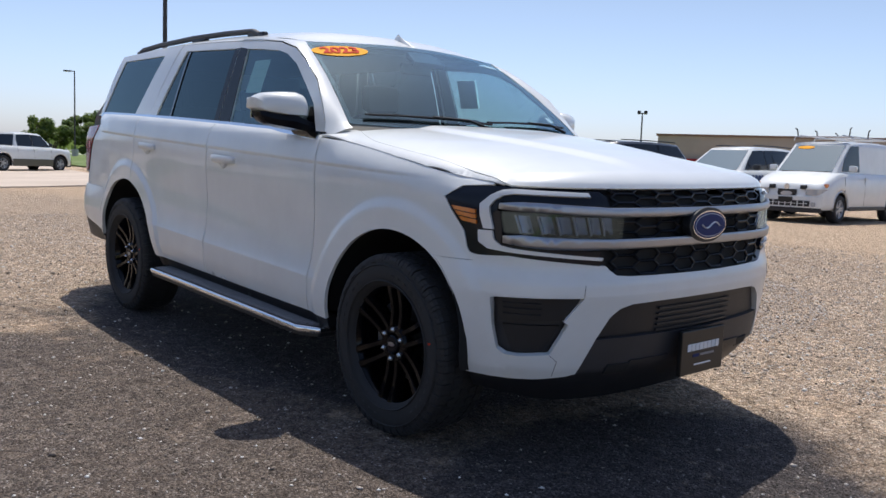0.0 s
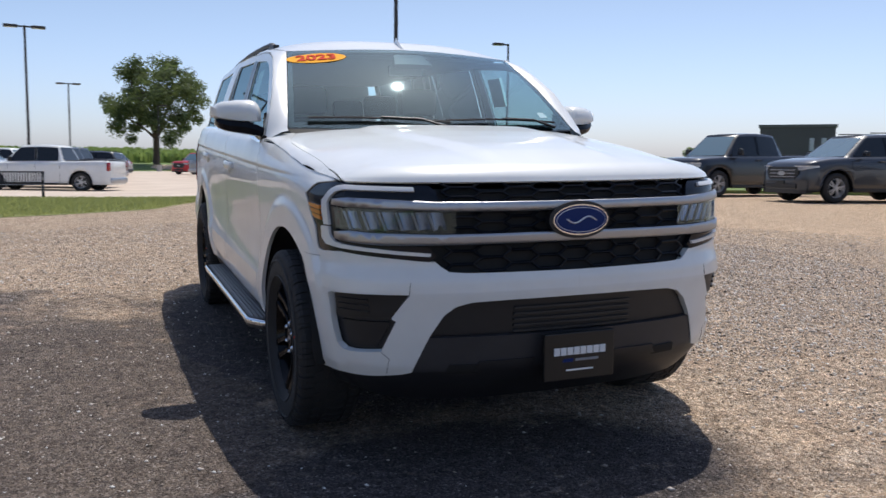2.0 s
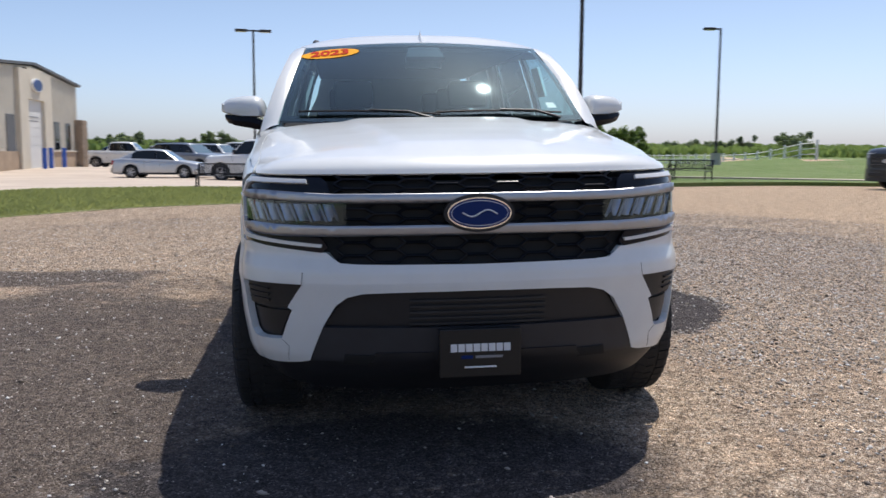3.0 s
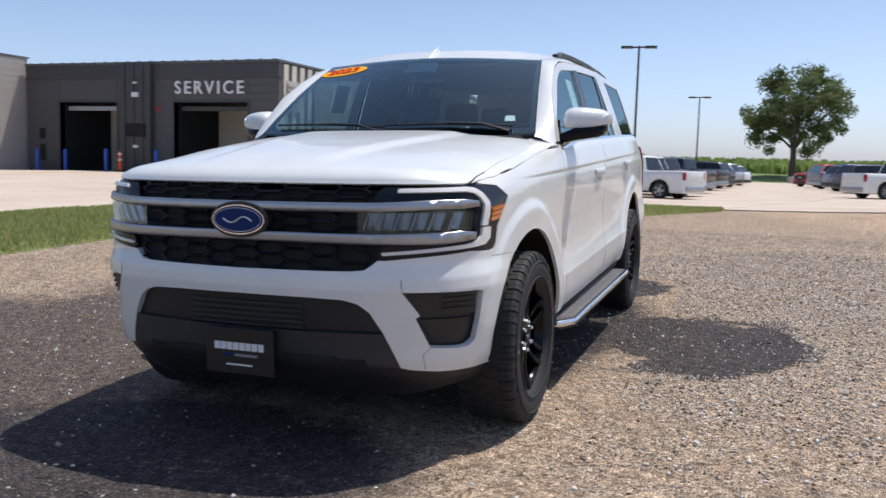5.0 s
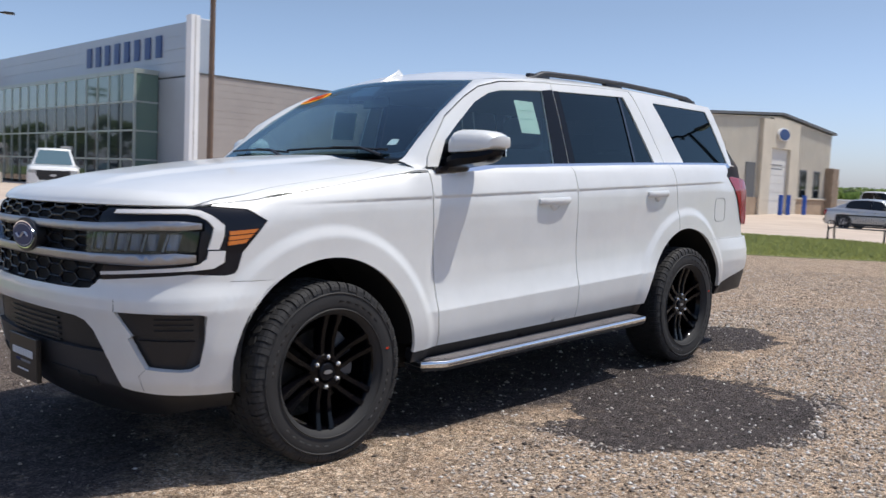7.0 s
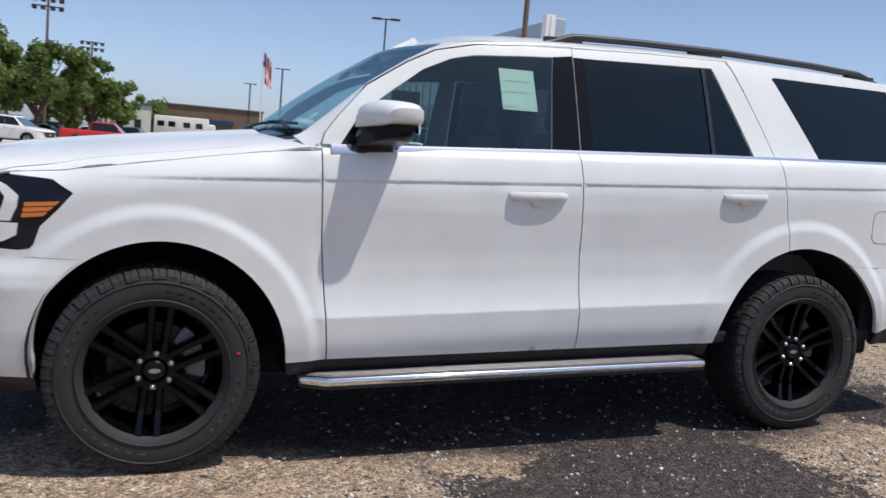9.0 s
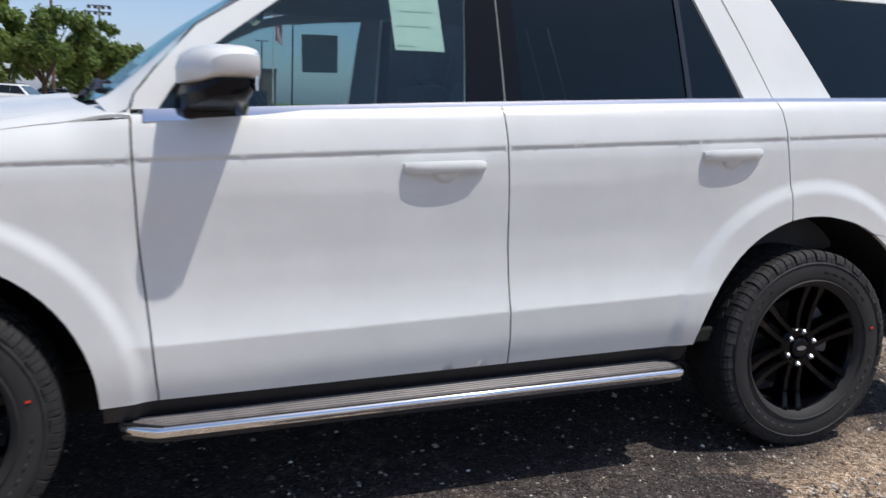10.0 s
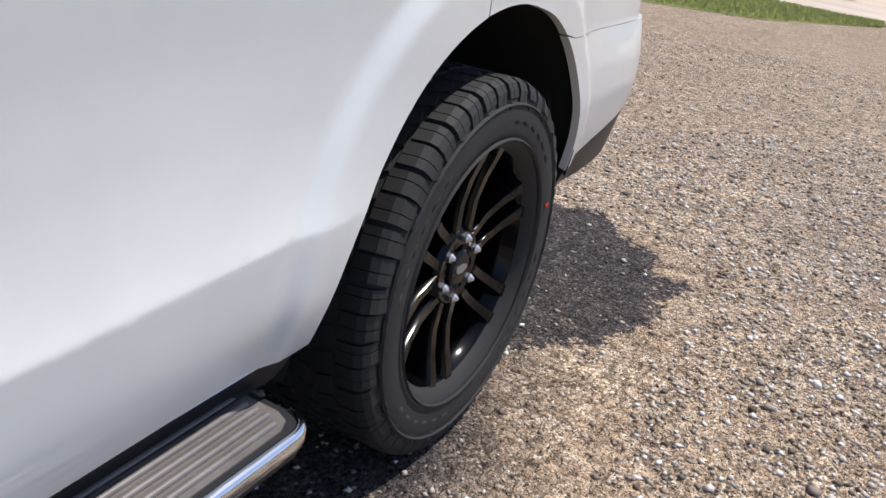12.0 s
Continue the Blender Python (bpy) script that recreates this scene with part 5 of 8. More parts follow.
for x0, x1, u in ((-.72, .02, -1), (.0, .70, 1)):
    wiper = child("wiper", None, suv)
    bm = bmesh.new()
    pts = []
    for k in range(15):
        t = k / 14
        uu = (x0 + (x1 - x0) * t) / .815
        vv = .075 + .020 * math.sin(math.pi * t) - .02 * t
        pts.append(screen(uu, vv) + screen_normal(uu, vv) * .018)
    sweep(bm, pts, .009, 6, .7)
    part("blade", bm, BLACK_PLASTIC, wiper)
    bm = bmesh.new()
    a = screen(x1 / .815 - .02, .01) + screen_normal(x1 / .815 - .02, .01) * .012
    mid = screen((x0 + (x1 - x0) * .78) / .815, .062)
    mid += screen_normal((x0 + (x1 - x0) * .78) / .815, .062) * .032
    sweep(bm, [a, mid, pts[7] + screen_normal(0, .1) * .008], [.015, .010, .008], 8, .6)
    part("arm", bm, BLACK_PLASTIC, wiper, smooth=60)

# ---- stickers ----
def on_screen(name, poly, mat, off, label="", step=.03):
    return patch(name, poly, screen, screen_normal, mat, pane, off=off, rim=0, step=step, label=label)


on_screen("year_sticker", [(-.775 + .235 * math.cos(a) , .865 + .075 * math.sin(a) + .02 * math.cos(a)) for a in np.linspace(0, 2 * math.pi, 37)[:-1]], ORANGE, .003, "orange oval sticker with red figures", .05)
fc = bpy.data.curves.new("year_figures", "FONT")
fc.body, fc.size, fc.align_x, fc.align_y, fc.extrude, fc.offset = "2023", .092, "CENTER", "CENTER", .001, .0025
fo = new("year_figures", fc)
dg = bpy.context.evaluated_depsgraph_get()
dg.update()
me = bpy.data.meshes.new_from_object(fo.evaluated_get(dg))
bpy.data.objects.remove(fo)
me.materials.clear()
me.materials.append(STICKER_RED)
ob = child("year_print", me, pane, "red print")
c, nn = screen(-.775, .865), screen_normal(-.775, .865)
ax = (screen(-.70, .872) - screen(-.85, .858)).normalized()
up = nn.cross(ax).normalized()
ob.matrix_basis = Matrix.Translation(c + nn * .006) @ Matrix(((ax.x, up.x, nn.x, 0), (ax.y, up.y, nn.y, 0), (ax.z, up.z, nn.z, 0), (0, 0, 0, 1))) @ Matrix.Diagonal((1.25, 1, 1, 1))
on_screen("small_sticker", [(.80, .14), (.87, .14), (.86, .20), (.80, .20)], PRINT_WHITE, -.003)
for sg, y0, y1 in ((1, -.115, .075), (-1, -.14, .06)):
    poly = [(y0 + .010, 1.520), (y1 - .006, 1.520), (y1 - .016, 1.706), (y0, 1.706)]
    paper = patch("price_sheet", poly, green, green_normal, PAPER, suv, sg, off=-.016, rim=0, step=.08, label="white printed price sheet on the window")
    for k, (a, b) in enumerate(((.02, .08), (.02, .14), (.03, .15))):
        z = (1.534, 1.60, 1.65)[k]
        patch("print_bar", [(y0 + a, z), (y0 + b, z), (y0 + b, z + .005), (y0 + a, z + .005)], green, green_normal, PRINT_FAINT, paper, sg, off=-.0145, rim=0, step=.08)

# ---- wheels ----
def wheel_meshes():
    out = {}
    bm = bmesh.new()
    R, W = .400, .1375
    prof = [(-W + .03, .255), (-W + .004, .272), (-W, .30), (-W - .004, .335), (-W + .006, .368), (-W + .022, .388), (-.06, .3935), (.06, .3935), (W - .022, .388), (W - .006, .368), (W + .004, .335), (W, .30), (W - .004, .272), (W - .03, .255)]
    lathe(bm, prof, 72)
    # ribs on the sidewall
    for r0 in (.282, .352):
        lathe(bm, [(W + .001, r0 - .004), (W + .0055, r0), (W + .001, r0 + .004)], 72)
    # raised sidewall marks, too worn to read
    for k in range(44):
        if k % 11 in (0, 1, 8, 9, 10):
            continue
        m = Matrix.Rotation(2 * math.pi * k / 44, 4, "X") @ Matrix.Translation((W + .0022, 0, .322))
        box(bm, (-.003, -.013 - .004 * (k % 3 == 0), -.008), (.0002, .013, .008), 0, m)
    bmesh.ops.recalc_face_normals(bm, faces=bm.faces)
    me = bpy.data.meshes.new("tyre")
    for f in bm.faces:
        f.smooth = f.calc_area() > .0004
    bm.to_mesh(me)
    bm.free()
    me.materials.append(RUBBER)
    out["tyre"] = me
    # tread: shoulder lugs and centre blocks
    bm = bmesh.new()
    n = 48
    face_on = Matrix(((1, 0, 0, 0), (0, 0, 1, 0), (0, 1, 0, 0), (0, 0, 0, 1)))
    for k in range(n):
        a = 2 * math.pi * k / n
        for sd in (-1, 1):
            aa = a + (math.pi / n if sd > 0 else 0)
            m = Matrix.Rotation(aa, 4, "X") @ Matrix.Translation((sd * (W - .030), 0, .3945)) @ Matrix.Rotation(radians(5 * sd), 4, "Z")
            low = .012 * (k % 2)
            poly = [(-.030, -.010), (-.030, .0035), (.004, .003), (.019, -.004), (.0265, -.017), (.0300, -.030 - low), (.025, -.034 - low)]
            for y0, y1 in ((-.0228, -.0042 + .006 * (k % 2)), (-.0022 + .006 * (k % 2), .0228 - .004 * (k % 2))):
                prism(bm, [(x * sd, z) for x, z in poly], y0, y1, m @ face_on)
            # small bars stacked on the shoulder beside every other lug
            if k % 2 == 0:
                for j in range(3):
                    box(bm, (sd * .0290 - .0030, -.016, -.043 - .009 * j), (sd * .0290 + .0030, .008, -.038 - .009 * j), 0, m)
        for x in (-.052, 0.0, .052):
            m = Matrix.Rotation(a + .02 * (x > 0), 4, "X") @ Matrix.Translation((x, 0, .394)) @ Matrix.Rotation(radians(18 if x else -14), 4, "Z")
            box(bm, (-.018, -.016, -.008), (.018, .016, .004), 0, m)
    bmesh.ops.recalc_face_normals(bm, faces=bm.faces)
    me = bpy.data.meshes.new("tread")
    bm.to_mesh(me)
    bm.free()
    me.materials.append(RUBBER)
    out["tread"] = me
    # rim: lip, barrel and six pairs of spokes
    bm = bmesh.new()
    lathe(bm, [(.085, .283), (.112, .279), (.117, .272), (.114, .262), (.100, .250), (.06, .240), (-.11, .235)], 64)
    for k in range(6):
        th = radians(60 * k)
        for d in (-1, 1):
            steps = []
            for t in (0, .15, .4, .65, .85, .95, 1):
                r = .050 + .216 * t
                off = d * (.026 + .010 * t)
                w = .0145 + .002 * t + .007 * max(0.0, t - .8) / .2
                x = .084 - .010 * math.sin(math.pi * min(1.0, t * 1.15)) + .024 * t * t
                c = Vector((x, r * math.cos(th) - off * math.sin(th), r * math.sin(th) + off * math.cos(th)))
                tn = Vector((0, -math.sin(th), math.cos(th)))
                deep = -.030 - .02 * t
                steps.append([bm.verts.new(c + tn * w * p + Vector((q, 0, 0))) for p, q in [(-1.25, deep), (-1, -.006), (-.62, .006), (.62, .006), (1, -.006), (1.25, deep)]])
            for p, q in zip(steps, steps[1:]):
                for j in range(5):
                    bm.faces.new((p[j], p[j + 1], q[j + 1], q[j]))
                bm.faces.new((p[5], p[0], q[0], q[5]))
    lathe(bm, [(.05, .09), (.078, .088), (.090, .078), (.088, .05), (.078, .040)], 32)
    bmesh.ops.recalc_face_normals(bm, faces=bm.faces)
    for f in bm.faces:
        f.smooth = True
    for e in bm.edges:
        e.smooth = len(e.link_faces) == 2 and e.calc_face_angle(0) < radians(32)
    me = bpy.data.meshes.new("rim")
    bm.to_mesh(me)
    bm.free()
    me.materials.append(RIM_BLACK)
    out["rim"] = me
    bm = bmesh.new()
    lathe(bm, [(.075, .041), (.092, .040), (.097, .034), (.098, .012), (.098, .001)], 28)
    bmesh.ops.recalc_face_normals(bm, faces=bm.faces)
    me = bpy.data.meshes.new("centre_cap")
    bm.to_mesh(me)
    bm.free()
    me.materials.append(PILLAR_BLACK)
    out["centre_cap"] = me
    bm = bmesh.new()
    prism(bm, oval(.022, .009, 24), 0, .002, Matrix.Translation((.098, 0, 0)) @ Matrix(((0, 0, 1, 0), (1, 0, 0, 0), (0, 1, 0, 0), (0, 0, 0, 1))))
    me = bpy.data.meshes.new("cap_emblem")
    bm.to_mesh(me)
    bm.free()
    me.materials.append(SATIN)
    out["cap_emblem"] = me
    bm = bmesh.new()
    tube(bm, (.07, 0, 0), (.098, 0, 0), .0115, .0110, 6)
    tube(bm, (.098, 0, 0), (.106, 0, 0), .0100, .004, 12)
    me = bpy.data.meshes.new("lug_nut")
    bm.to_mesh(me)
    bm.free()
    me.materials.append(NUT)
    out["lug_nut"] = me
    bm = bmesh.new()
    lathe(bm, [(-.03, .02), (-.03, .175), (-.005, .175), (-.005, .10), (.03, .09), (.03, .02)], 40)
    me = bpy.data.meshes.new("brake_disc")
    bm.to_mesh(me)
    bm.free()
    me.materials.append(BRAKE)
    out["brake_disc"] = me
    bm = bmesh.new()
    prof = [(.120 * math.cos(radians(a)), .120 * math.sin(radians(a))) for a in range(-35, 36, 10)] + [(.195 * math.cos(radians(a)), .195 * math.sin(radians(a))) for a in range(35, -36, -10)]
    prism(bm, prof, -.05, .03, Matrix(((0, 0, 1, 0), (1, 0, 0, 0), (0, 1, 0, 0), (0, 0, 0, 1))))
    bmesh.ops.recalc_face_normals(bm, faces=bm.faces)
    bmesh.ops.bevel(bm, geom=bm.edges[:], offset=.006, segments=2, affect="EDGES")
    me = bpy.data.meshes.new("caliper")
    bm.to_mesh(me)
    bm.free()
    me.materials.append(CAST)
    out["caliper"] = me
    bm = bmesh.new()
    box(bm, (0, -.007, -.004), (.0025, .007, .004), .001)
    me = bpy.data.meshes.new("paint_dot")
    bm.to_mesh(me)
    bm.free()
    me.materials.append(STICKER_RED)
    out["paint_dot"] = me
    return out


WM = wheel_meshes()
for sg in (1, -1):
    for axle, spin in ((AXLE_F, 25), (AXLE_R, 22)):
        wh = child("wheel", None, suv, "black alloy wheel with an all-terrain tyre", Matrix.Translation((sg * .858, axle, .400)) @ (Matrix.Rotation(math.pi, 4, "Z") if sg < 0 else Matrix()))
        turn = Matrix.Rotation(radians(spin), 4, "X")
        tagged(child("tread", WM["tread"], wh, at=turn), kind="stuff")
        for nm in ("tyre", "rim", "centre_cap", "cap_emblem"):
            child(nm, WM[nm], wh, at=turn if nm != "cap_emblem" else None)
        for k in range(6):
            a = radians(60 * k + spin)
            child("lug_nut", WM["lug_nut"], wh, at=Matrix.Translation((0, .066 * math.cos(a), .066 * math.sin(a))))
        child("brake_disc", WM["brake_disc"], wh)
        child("caliper", WM["caliper"], wh, at=Matrix.Rotation(radians(20 if sg > 0 else 160), 4, "X"))
        child("paint_dot", WM["paint_dot"], wh, at=Matrix.Translation((.1405, 0, 0)) @ Matrix.Rotation(radians(13), 4, "X") @ Matrix.Translation((0, .318, 0)))
        # liner of the wheel opening
        bm = bmesh.new()
        rings = []
        for k in range(25):
            a = 3 + 182 * k / 24
            rings.append([bm.verts.new((sg * x, *arch_line(axle, a, a, 1, d)[0])) for x, d in ((.955 if k not in (0, 24) else .94, .008), (.93, .022), (.55, .022))])
        for a, b in zip(rings, rings[1:]):
            for j in range(2):
                bm.faces.new((a[j], a[j + 1], b[j + 1], b[j]))
        c = bm.verts.new((sg * .55, axle, ARCHES[axle][1]))
        for a, b in zip(rings, rings[1:]):
            bm.faces.new((a[2], b[2], c))
        bmesh.ops.recalc_face_normals(bm, faces=bm.faces)
        part("wheel_liner", bm, LINER, suv, smooth=50)

# ---- underbody and cabin ----
bm = bmesh.new()
box(bm, (-.80, -1.02, .30), (.80, 1.03, .46), .03)
box(bm, (-.55, -2.15, .27), (.55, 2.5, .42), .03)
part("underbody", bm, LINER, suv)
bm = bmesh.new()
for sg in (1, -1):
    box(bm, (sg * .52 - .03, -2.2, .42), (sg * .52 + .03, 2.6, 1.0), .01)
box(bm, (-.9, -1.02, .44), (.9, 2.45, .50), .01)
box(bm, (-.93, -1.03, .46), (.93, -.98, 1.28), .01)
for sg in (1, -1):
    box(bm, (sg * .925 - .012, -1.0, .44), (sg * .925 + .012, 1.03, 1.27))
    box(bm, (sg * .87 - .012, 2.06, .46), (sg * .87 + .012, 2.54, 1.24))
box(bm, (-.80, 2.52, .46), (.80, 2.56, 1.25))
part("inner_body", bm, LINER, suv)
bm = bmesh.new()
box(bm, (-.84, -1.02, 1.05), (.84, -.62, 1.275), .04)
part("dashboard", bm, INTERIOR, suv, smooth=40)
bm = bmesh.new()
box(bm, (-.10, -.70, 1.10), (.12, -.66, 1.32), .01)
part("centre_screen", bm, GLOSS_BLACK, suv)
bm = bmesh.new()
pts = [Vector((.40 + .185 * math.cos(a), -.47 - .06 * math.sin(a), 1.235 + .175 * math.sin(a))) for a in np.linspace(0, 2 * math.pi, 33)]
sweep(bm, pts, .016, 8, caps=False)
box(bm, (.33, -.49, 1.19), (.47, -.45, 1.28), .015)
sweep(bm, [(.22, -.47, 1.235), (.58, -.47, 1.235)], .014, 6)
part("steering_wheel", bm, INTERIOR, suv, smooth=60)


def seat(x, y, wide, nm="seat"):
    s = child(nm, None, suv)
    bm = bmesh.new()
    box(bm, (x - wide / 2, y - .25, .72), (x + wide / 2, y + .25, .88), .05)
    part("cushion", bm, SEAT, s, smooth=40)
    bm = bmesh.new()
    box(bm, (-wide / 2, -.07, 0), (wide / 2, .07, .62), .05, Matrix.Translation((x, y + .27, .84)) @ Matrix.Rotation(radians(-14), 4, "X"))
    part("backrest", bm, SEAT, s, smooth=40)
    for dx in ([0] if wide < .7 else [-wide / 3, wide / 3]):
        bm = bmesh.new()
        box(bm, (-.14, -.05, 0), (.14, .05, .19), .04, Matrix.Translation((x + dx, y + .44, 1.46)) @ Matrix.Rotation(radians(-8), 4, "X"))
        part("headrest", bm, SEAT, s, smooth=40)


seat(.40, -.02, .52)
seat(-.40, -.02, .52)
seat(0, .95, 1.30, "rear_bench")
seat(0, 1.80, 1.20, "rear_bench")
bm = bmesh.new()
box(bm, (-.66, -.30, 1.775), (.66, 2.3, 1.80), .02)
part("headliner", bm, HEADLINER, suv)
bm = bmesh.new()
box(bm, (-.11, -.47, 1.665), (.11, -.44, 1.73), .01)
part("rear_view_mirror", bm, GLOSS_BLACK, suv)


# ---- more materials ----
SILVER = car_paint("silver_paint", (0.52, 0.53, 0.54), 0.32, 0.5)
GREY_PAINT = car_paint("grey_paint", (0.042, 0.045, 0.052), 0.32, 0.2)
BLACK_PAINT = car_paint("black_paint", (0.008, 0.009, 0.013), 0.3)
BLUE_GREY = car_paint("blue_grey_paint", (0.22, 0.25, 0.29), 0.32, 0.4)
BLUE_PAINT = car_paint("blue_paint", (0.02, 0.06, 0.16), 0.32)
BROWN_PAINT = car_paint("bronze_paint", (0.10, 0.085, 0.075), 0.35, 0.3)
LAMP_GREY = material("lamp_grey", (0.42, 0.44, 0.47), 0.12, 0.3, 1.0)
# teal base colour stands for the sky reflected in parked cars' windshields
CAR_SCREEN = material("car_windshield", (0.075, 0.135, 0.160), 0.05, 0.0, 1.0)
CAR_GLASS = material("car_glass", (0.010, 0.013, 0.016), 0.06, 0.0, 0.0, 0.5)
ALLOY = worn("alloy", (0.50, 0.50, 0.51), 0.35, 12.0, 0.1, metal=0.6)
STEEL_DARK = worn("dark_steel", (0.028, 0.026, 0.026), 0.5, 5.0, 0.3)
POLE_BROWN = worn("brown_pole", (0.16, 0.105, 0.075), 0.6, 2.0, 0.25)
BLUE_BOLLARD = worn("bollard_blue", (0.02, 0.09, 0.42), 0.4, 6.0, 0.15)
ORANGE_CONE = worn("cone_orange", (0.75, 0.10, 0.03), 0.6, 6.0, 0.2)
HYDRANT_RED = worn("hydrant_red", (0.50, 0.015, 0.02), 0.4, 9.0, 0.2)
WHITE_RAIL = worn("fence_white", (0.72, 0.72, 0.70), 0.6, 4.0, 0.1)
BENCH_BLACK = worn("bench_black", (0.014, 0.014, 0.015), 0.4, 10.0, 0.3)
CHARCOAL = worn("charcoal_panel", (0.085, 0.085, 0.090), 0.65, 0.7, 0.12)
CHARCOAL_TRIM = worn("charcoal_trim", (0.055, 0.055, 0.060), 0.5, 1.0, 0.12)
WALL_GREY = worn("grey_panel", (0.37, 0.34, 0.32), 0.7, 0.5, 0.10)
ALU = worn("aluminium_panel", (0.42, 0.46, 0.51), 0.38, 0.4, 0.08, metal=0.35)
PORTAL_WHITE = worn("portal_white", (0.84, 0.85, 0.86), 0.4, 0.5, 0.06)
BEIGE = worn("beige_panel", (0.58, 0.54, 0.46), 0.65, 0.8, 0.10)
BEIGE_PIER = worn("beige_stucco", (0.60, 0.54, 0.44), 0.85, 0.8, 0.12)
BRICK_TAN = worn("tan_brick", (0.36, 0.27, 0.19), 0.9, 1.5, 0.25)
STONE = worn("pier_stone", (0.30, 0.23, 0.17), 0.9, 2.0, 0.35)
ROOF_DARK = worn("roof_dark", (0.11, 0.115, 0.12), 0.6, 0.6, 0.15)
BRICK_BROWN = worn("brown_brick", (0.20, 0.125, 0.085), 0.9, 0.4, 0.2)
BUFF = worn("buff_block", (0.36, 0.315, 0.26), 0.9, 0.4, 0.12)
WHITE_WALL = worn("white_wall", (0.62, 0.61, 0.57), 0.8, 0.5, 0.12)
DOOR_WHITE = worn("door_white", (0.66, 0.65, 0.62), 0.6, 0.8, 0.08)
# near-black walls: the shade of unlit rooms is put into the colour
INSIDE_SHADE = worn("inside_shade", (0.014, 0.015, 0.017), 0.8, 0.8, 0.3)
SHOW_GLASS = material("showroom_glass", (0.020, 0.030, 0.034), 0.04, 0.0, 0.3)
GREEN_GLASS = material("green_glass", (0.10, 0.17, 0.14), 0.05, 0.0, 1.0)
MULLION = worn("mullion", (0.42, 0.47, 0.44), 0.4, 2.0, 0.1, metal=0.4)
LETTER_BLUE = worn("letter_blue", (0.016, 0.050, 0.18), 0.35, 3.0, 0.1)
LETTER_WHITE = worn("letter_white", (0.75, 0.75, 0.75), 0.4, 3.0, 0.05)
BARK = worn("bark", (0.085, 0.065, 0.048), 0.95, 3.0, 0.35, relief=0.02, fine=20.0)
CONC_GREY = worn("concrete_grey", (0.42, 0.40, 0.37), 0.9, 2.0, 0.15)
FLAG_RED = worn("flag_red", (0.45, 0.03, 0.04), 0.8, 3.0, 0.15)
FLAG_BLUE = worn("flag_blue", (0.02, 0.03, 0.12), 0.8, 3.0, 0.15)
FLAG_WHITE = worn("flag_white", (0.7, 0.7, 0.7), 0.8, 3.0, 0.1)


def leaf_material(name, lo, hi):
    m = material(name, hi, 0.6, spec=0.25)
    b = m.node_tree.nodes["Principled BSDF"]
    geo = node(m, "ShaderNodeNewGeometry")
    link(m, ramp(m, geo.outputs["Random Per Island"], [(0.0, lo), (1.0, hi)]), b.inputs["Base Color"])
    # light shines through the blades
    through_leaf, both = node(m, "ShaderNodeBsdfTranslucent"), node(m, "ShaderNodeMixShader")
    through_leaf.inputs[0].default_value = (hi[0] * 2.2, hi[1] * 2.2, hi[2] * 1.6, 1)
    both.inputs[0].default_value = 0.35
    link(m, b.outputs[0], both.inputs[1])
    link(m, through_leaf.outputs[0], both.inputs[2])
    link(m, both.outputs[0], m.node_tree.nodes["Material Output"].inputs[0])
    return m


LEAF = leaf_material("leaf", (0.04, 0.068, 0.018), (0.13, 0.18, 0.055))
LEAF_DARK = leaf_material("leaf_dark", (0.035, 0.055, 0.022), (0.11, 0.14, 0.06))
LEAF_BRIGHT = leaf_material("leaf_bright", (0.12, 0.135, 0.05), (0.27, 0.285, 0.13))
CORN = leaf_material("corn", (0.10, 0.15, 0.05), (0.22, 0.28, 0.11))
LEAF_TREE = leaf_material("leaf_tree", (0.035, 0.052, 0.024), (0.105, 0.135, 0.062))
# aerial haze of the distant trees is mixed into this paler leaf colour
LEAF_HAZED = leaf_material("leaf_hazed", (0.075, 0.10, 0.06), (0.17, 0.21, 0.12))


def turned(x, y, dx, dy, z=None):
    """Stands on the ground at x, y; its front (local -y) looks along dx, dy."""
    return Matrix.Translation((x, y, height(x, y) if z is None else z)) @ Matrix.Rotation(math.atan2(dx, -dy), 4, "Z")


# ---- parked vehicles ----
KINDS = {
    # length, width, height, wheelbase, wheel radius, front overhang
    "pickup": (5.89, 2.03, 1.96, 3.69, .41, .94),
    "suv": (5.05, 2.00, 1.78, 3.03, .39, .90),
    "crossover": (4.60, 1.88, 1.68, 2.71, .36, .90),
    "sedan": (4.53, 1.82, 1.47, 2.65, .33, .90),
    "van": (4.73, 1.73, 1.87, 2.92, .32, .85),
}
# upper line of the lower body, as (share of length, share of height)
TOPS = {
    "pickup": [(0, .42), (.01, .53), (.03, .585), (.10, .605), (.215, .625), (.24, .63), (.64, .645), (.66, .655), (.985, .665), (1, .60)],
    "suv": [(0, .36), (.006, .50), (.02, .565), (.06, .605), (.14, .635), (.25, .655), (.6, .68), (.97, .69), (1, .60)],
    "crossover": [(0, .34), (.006, .44), (.02, .515), (.06, .565), (.14, .605), (.26, .635), (.6, .66), (.97, .69), (1, .58)],
    "sedan": [(0, .34), (.01, .46), (.06, .53), (.15, .58), (.28, .63), (.6, .665), (.90, .69), (.98, .66), (1, .52)],
    "van": [(0, .30), (.006, .38), (.02, .440), (.05, .495), (.10, .548), (.15, .592), (.19, .605), (.3, .605), (.97, .61), (1, .55)],
}
# cabin: foot of the windshield, front of the roof, rear of the roof, foot of the rear window; shares of length
CABIN = {"pickup": (.225, .345, .615, .655), "suv": (.245, .39, .90, .985), "crossover": (.245, .42, .86, .985), "sedan": (.27, .43, .74, .93), "van": (.155, .335, .965, .992)}
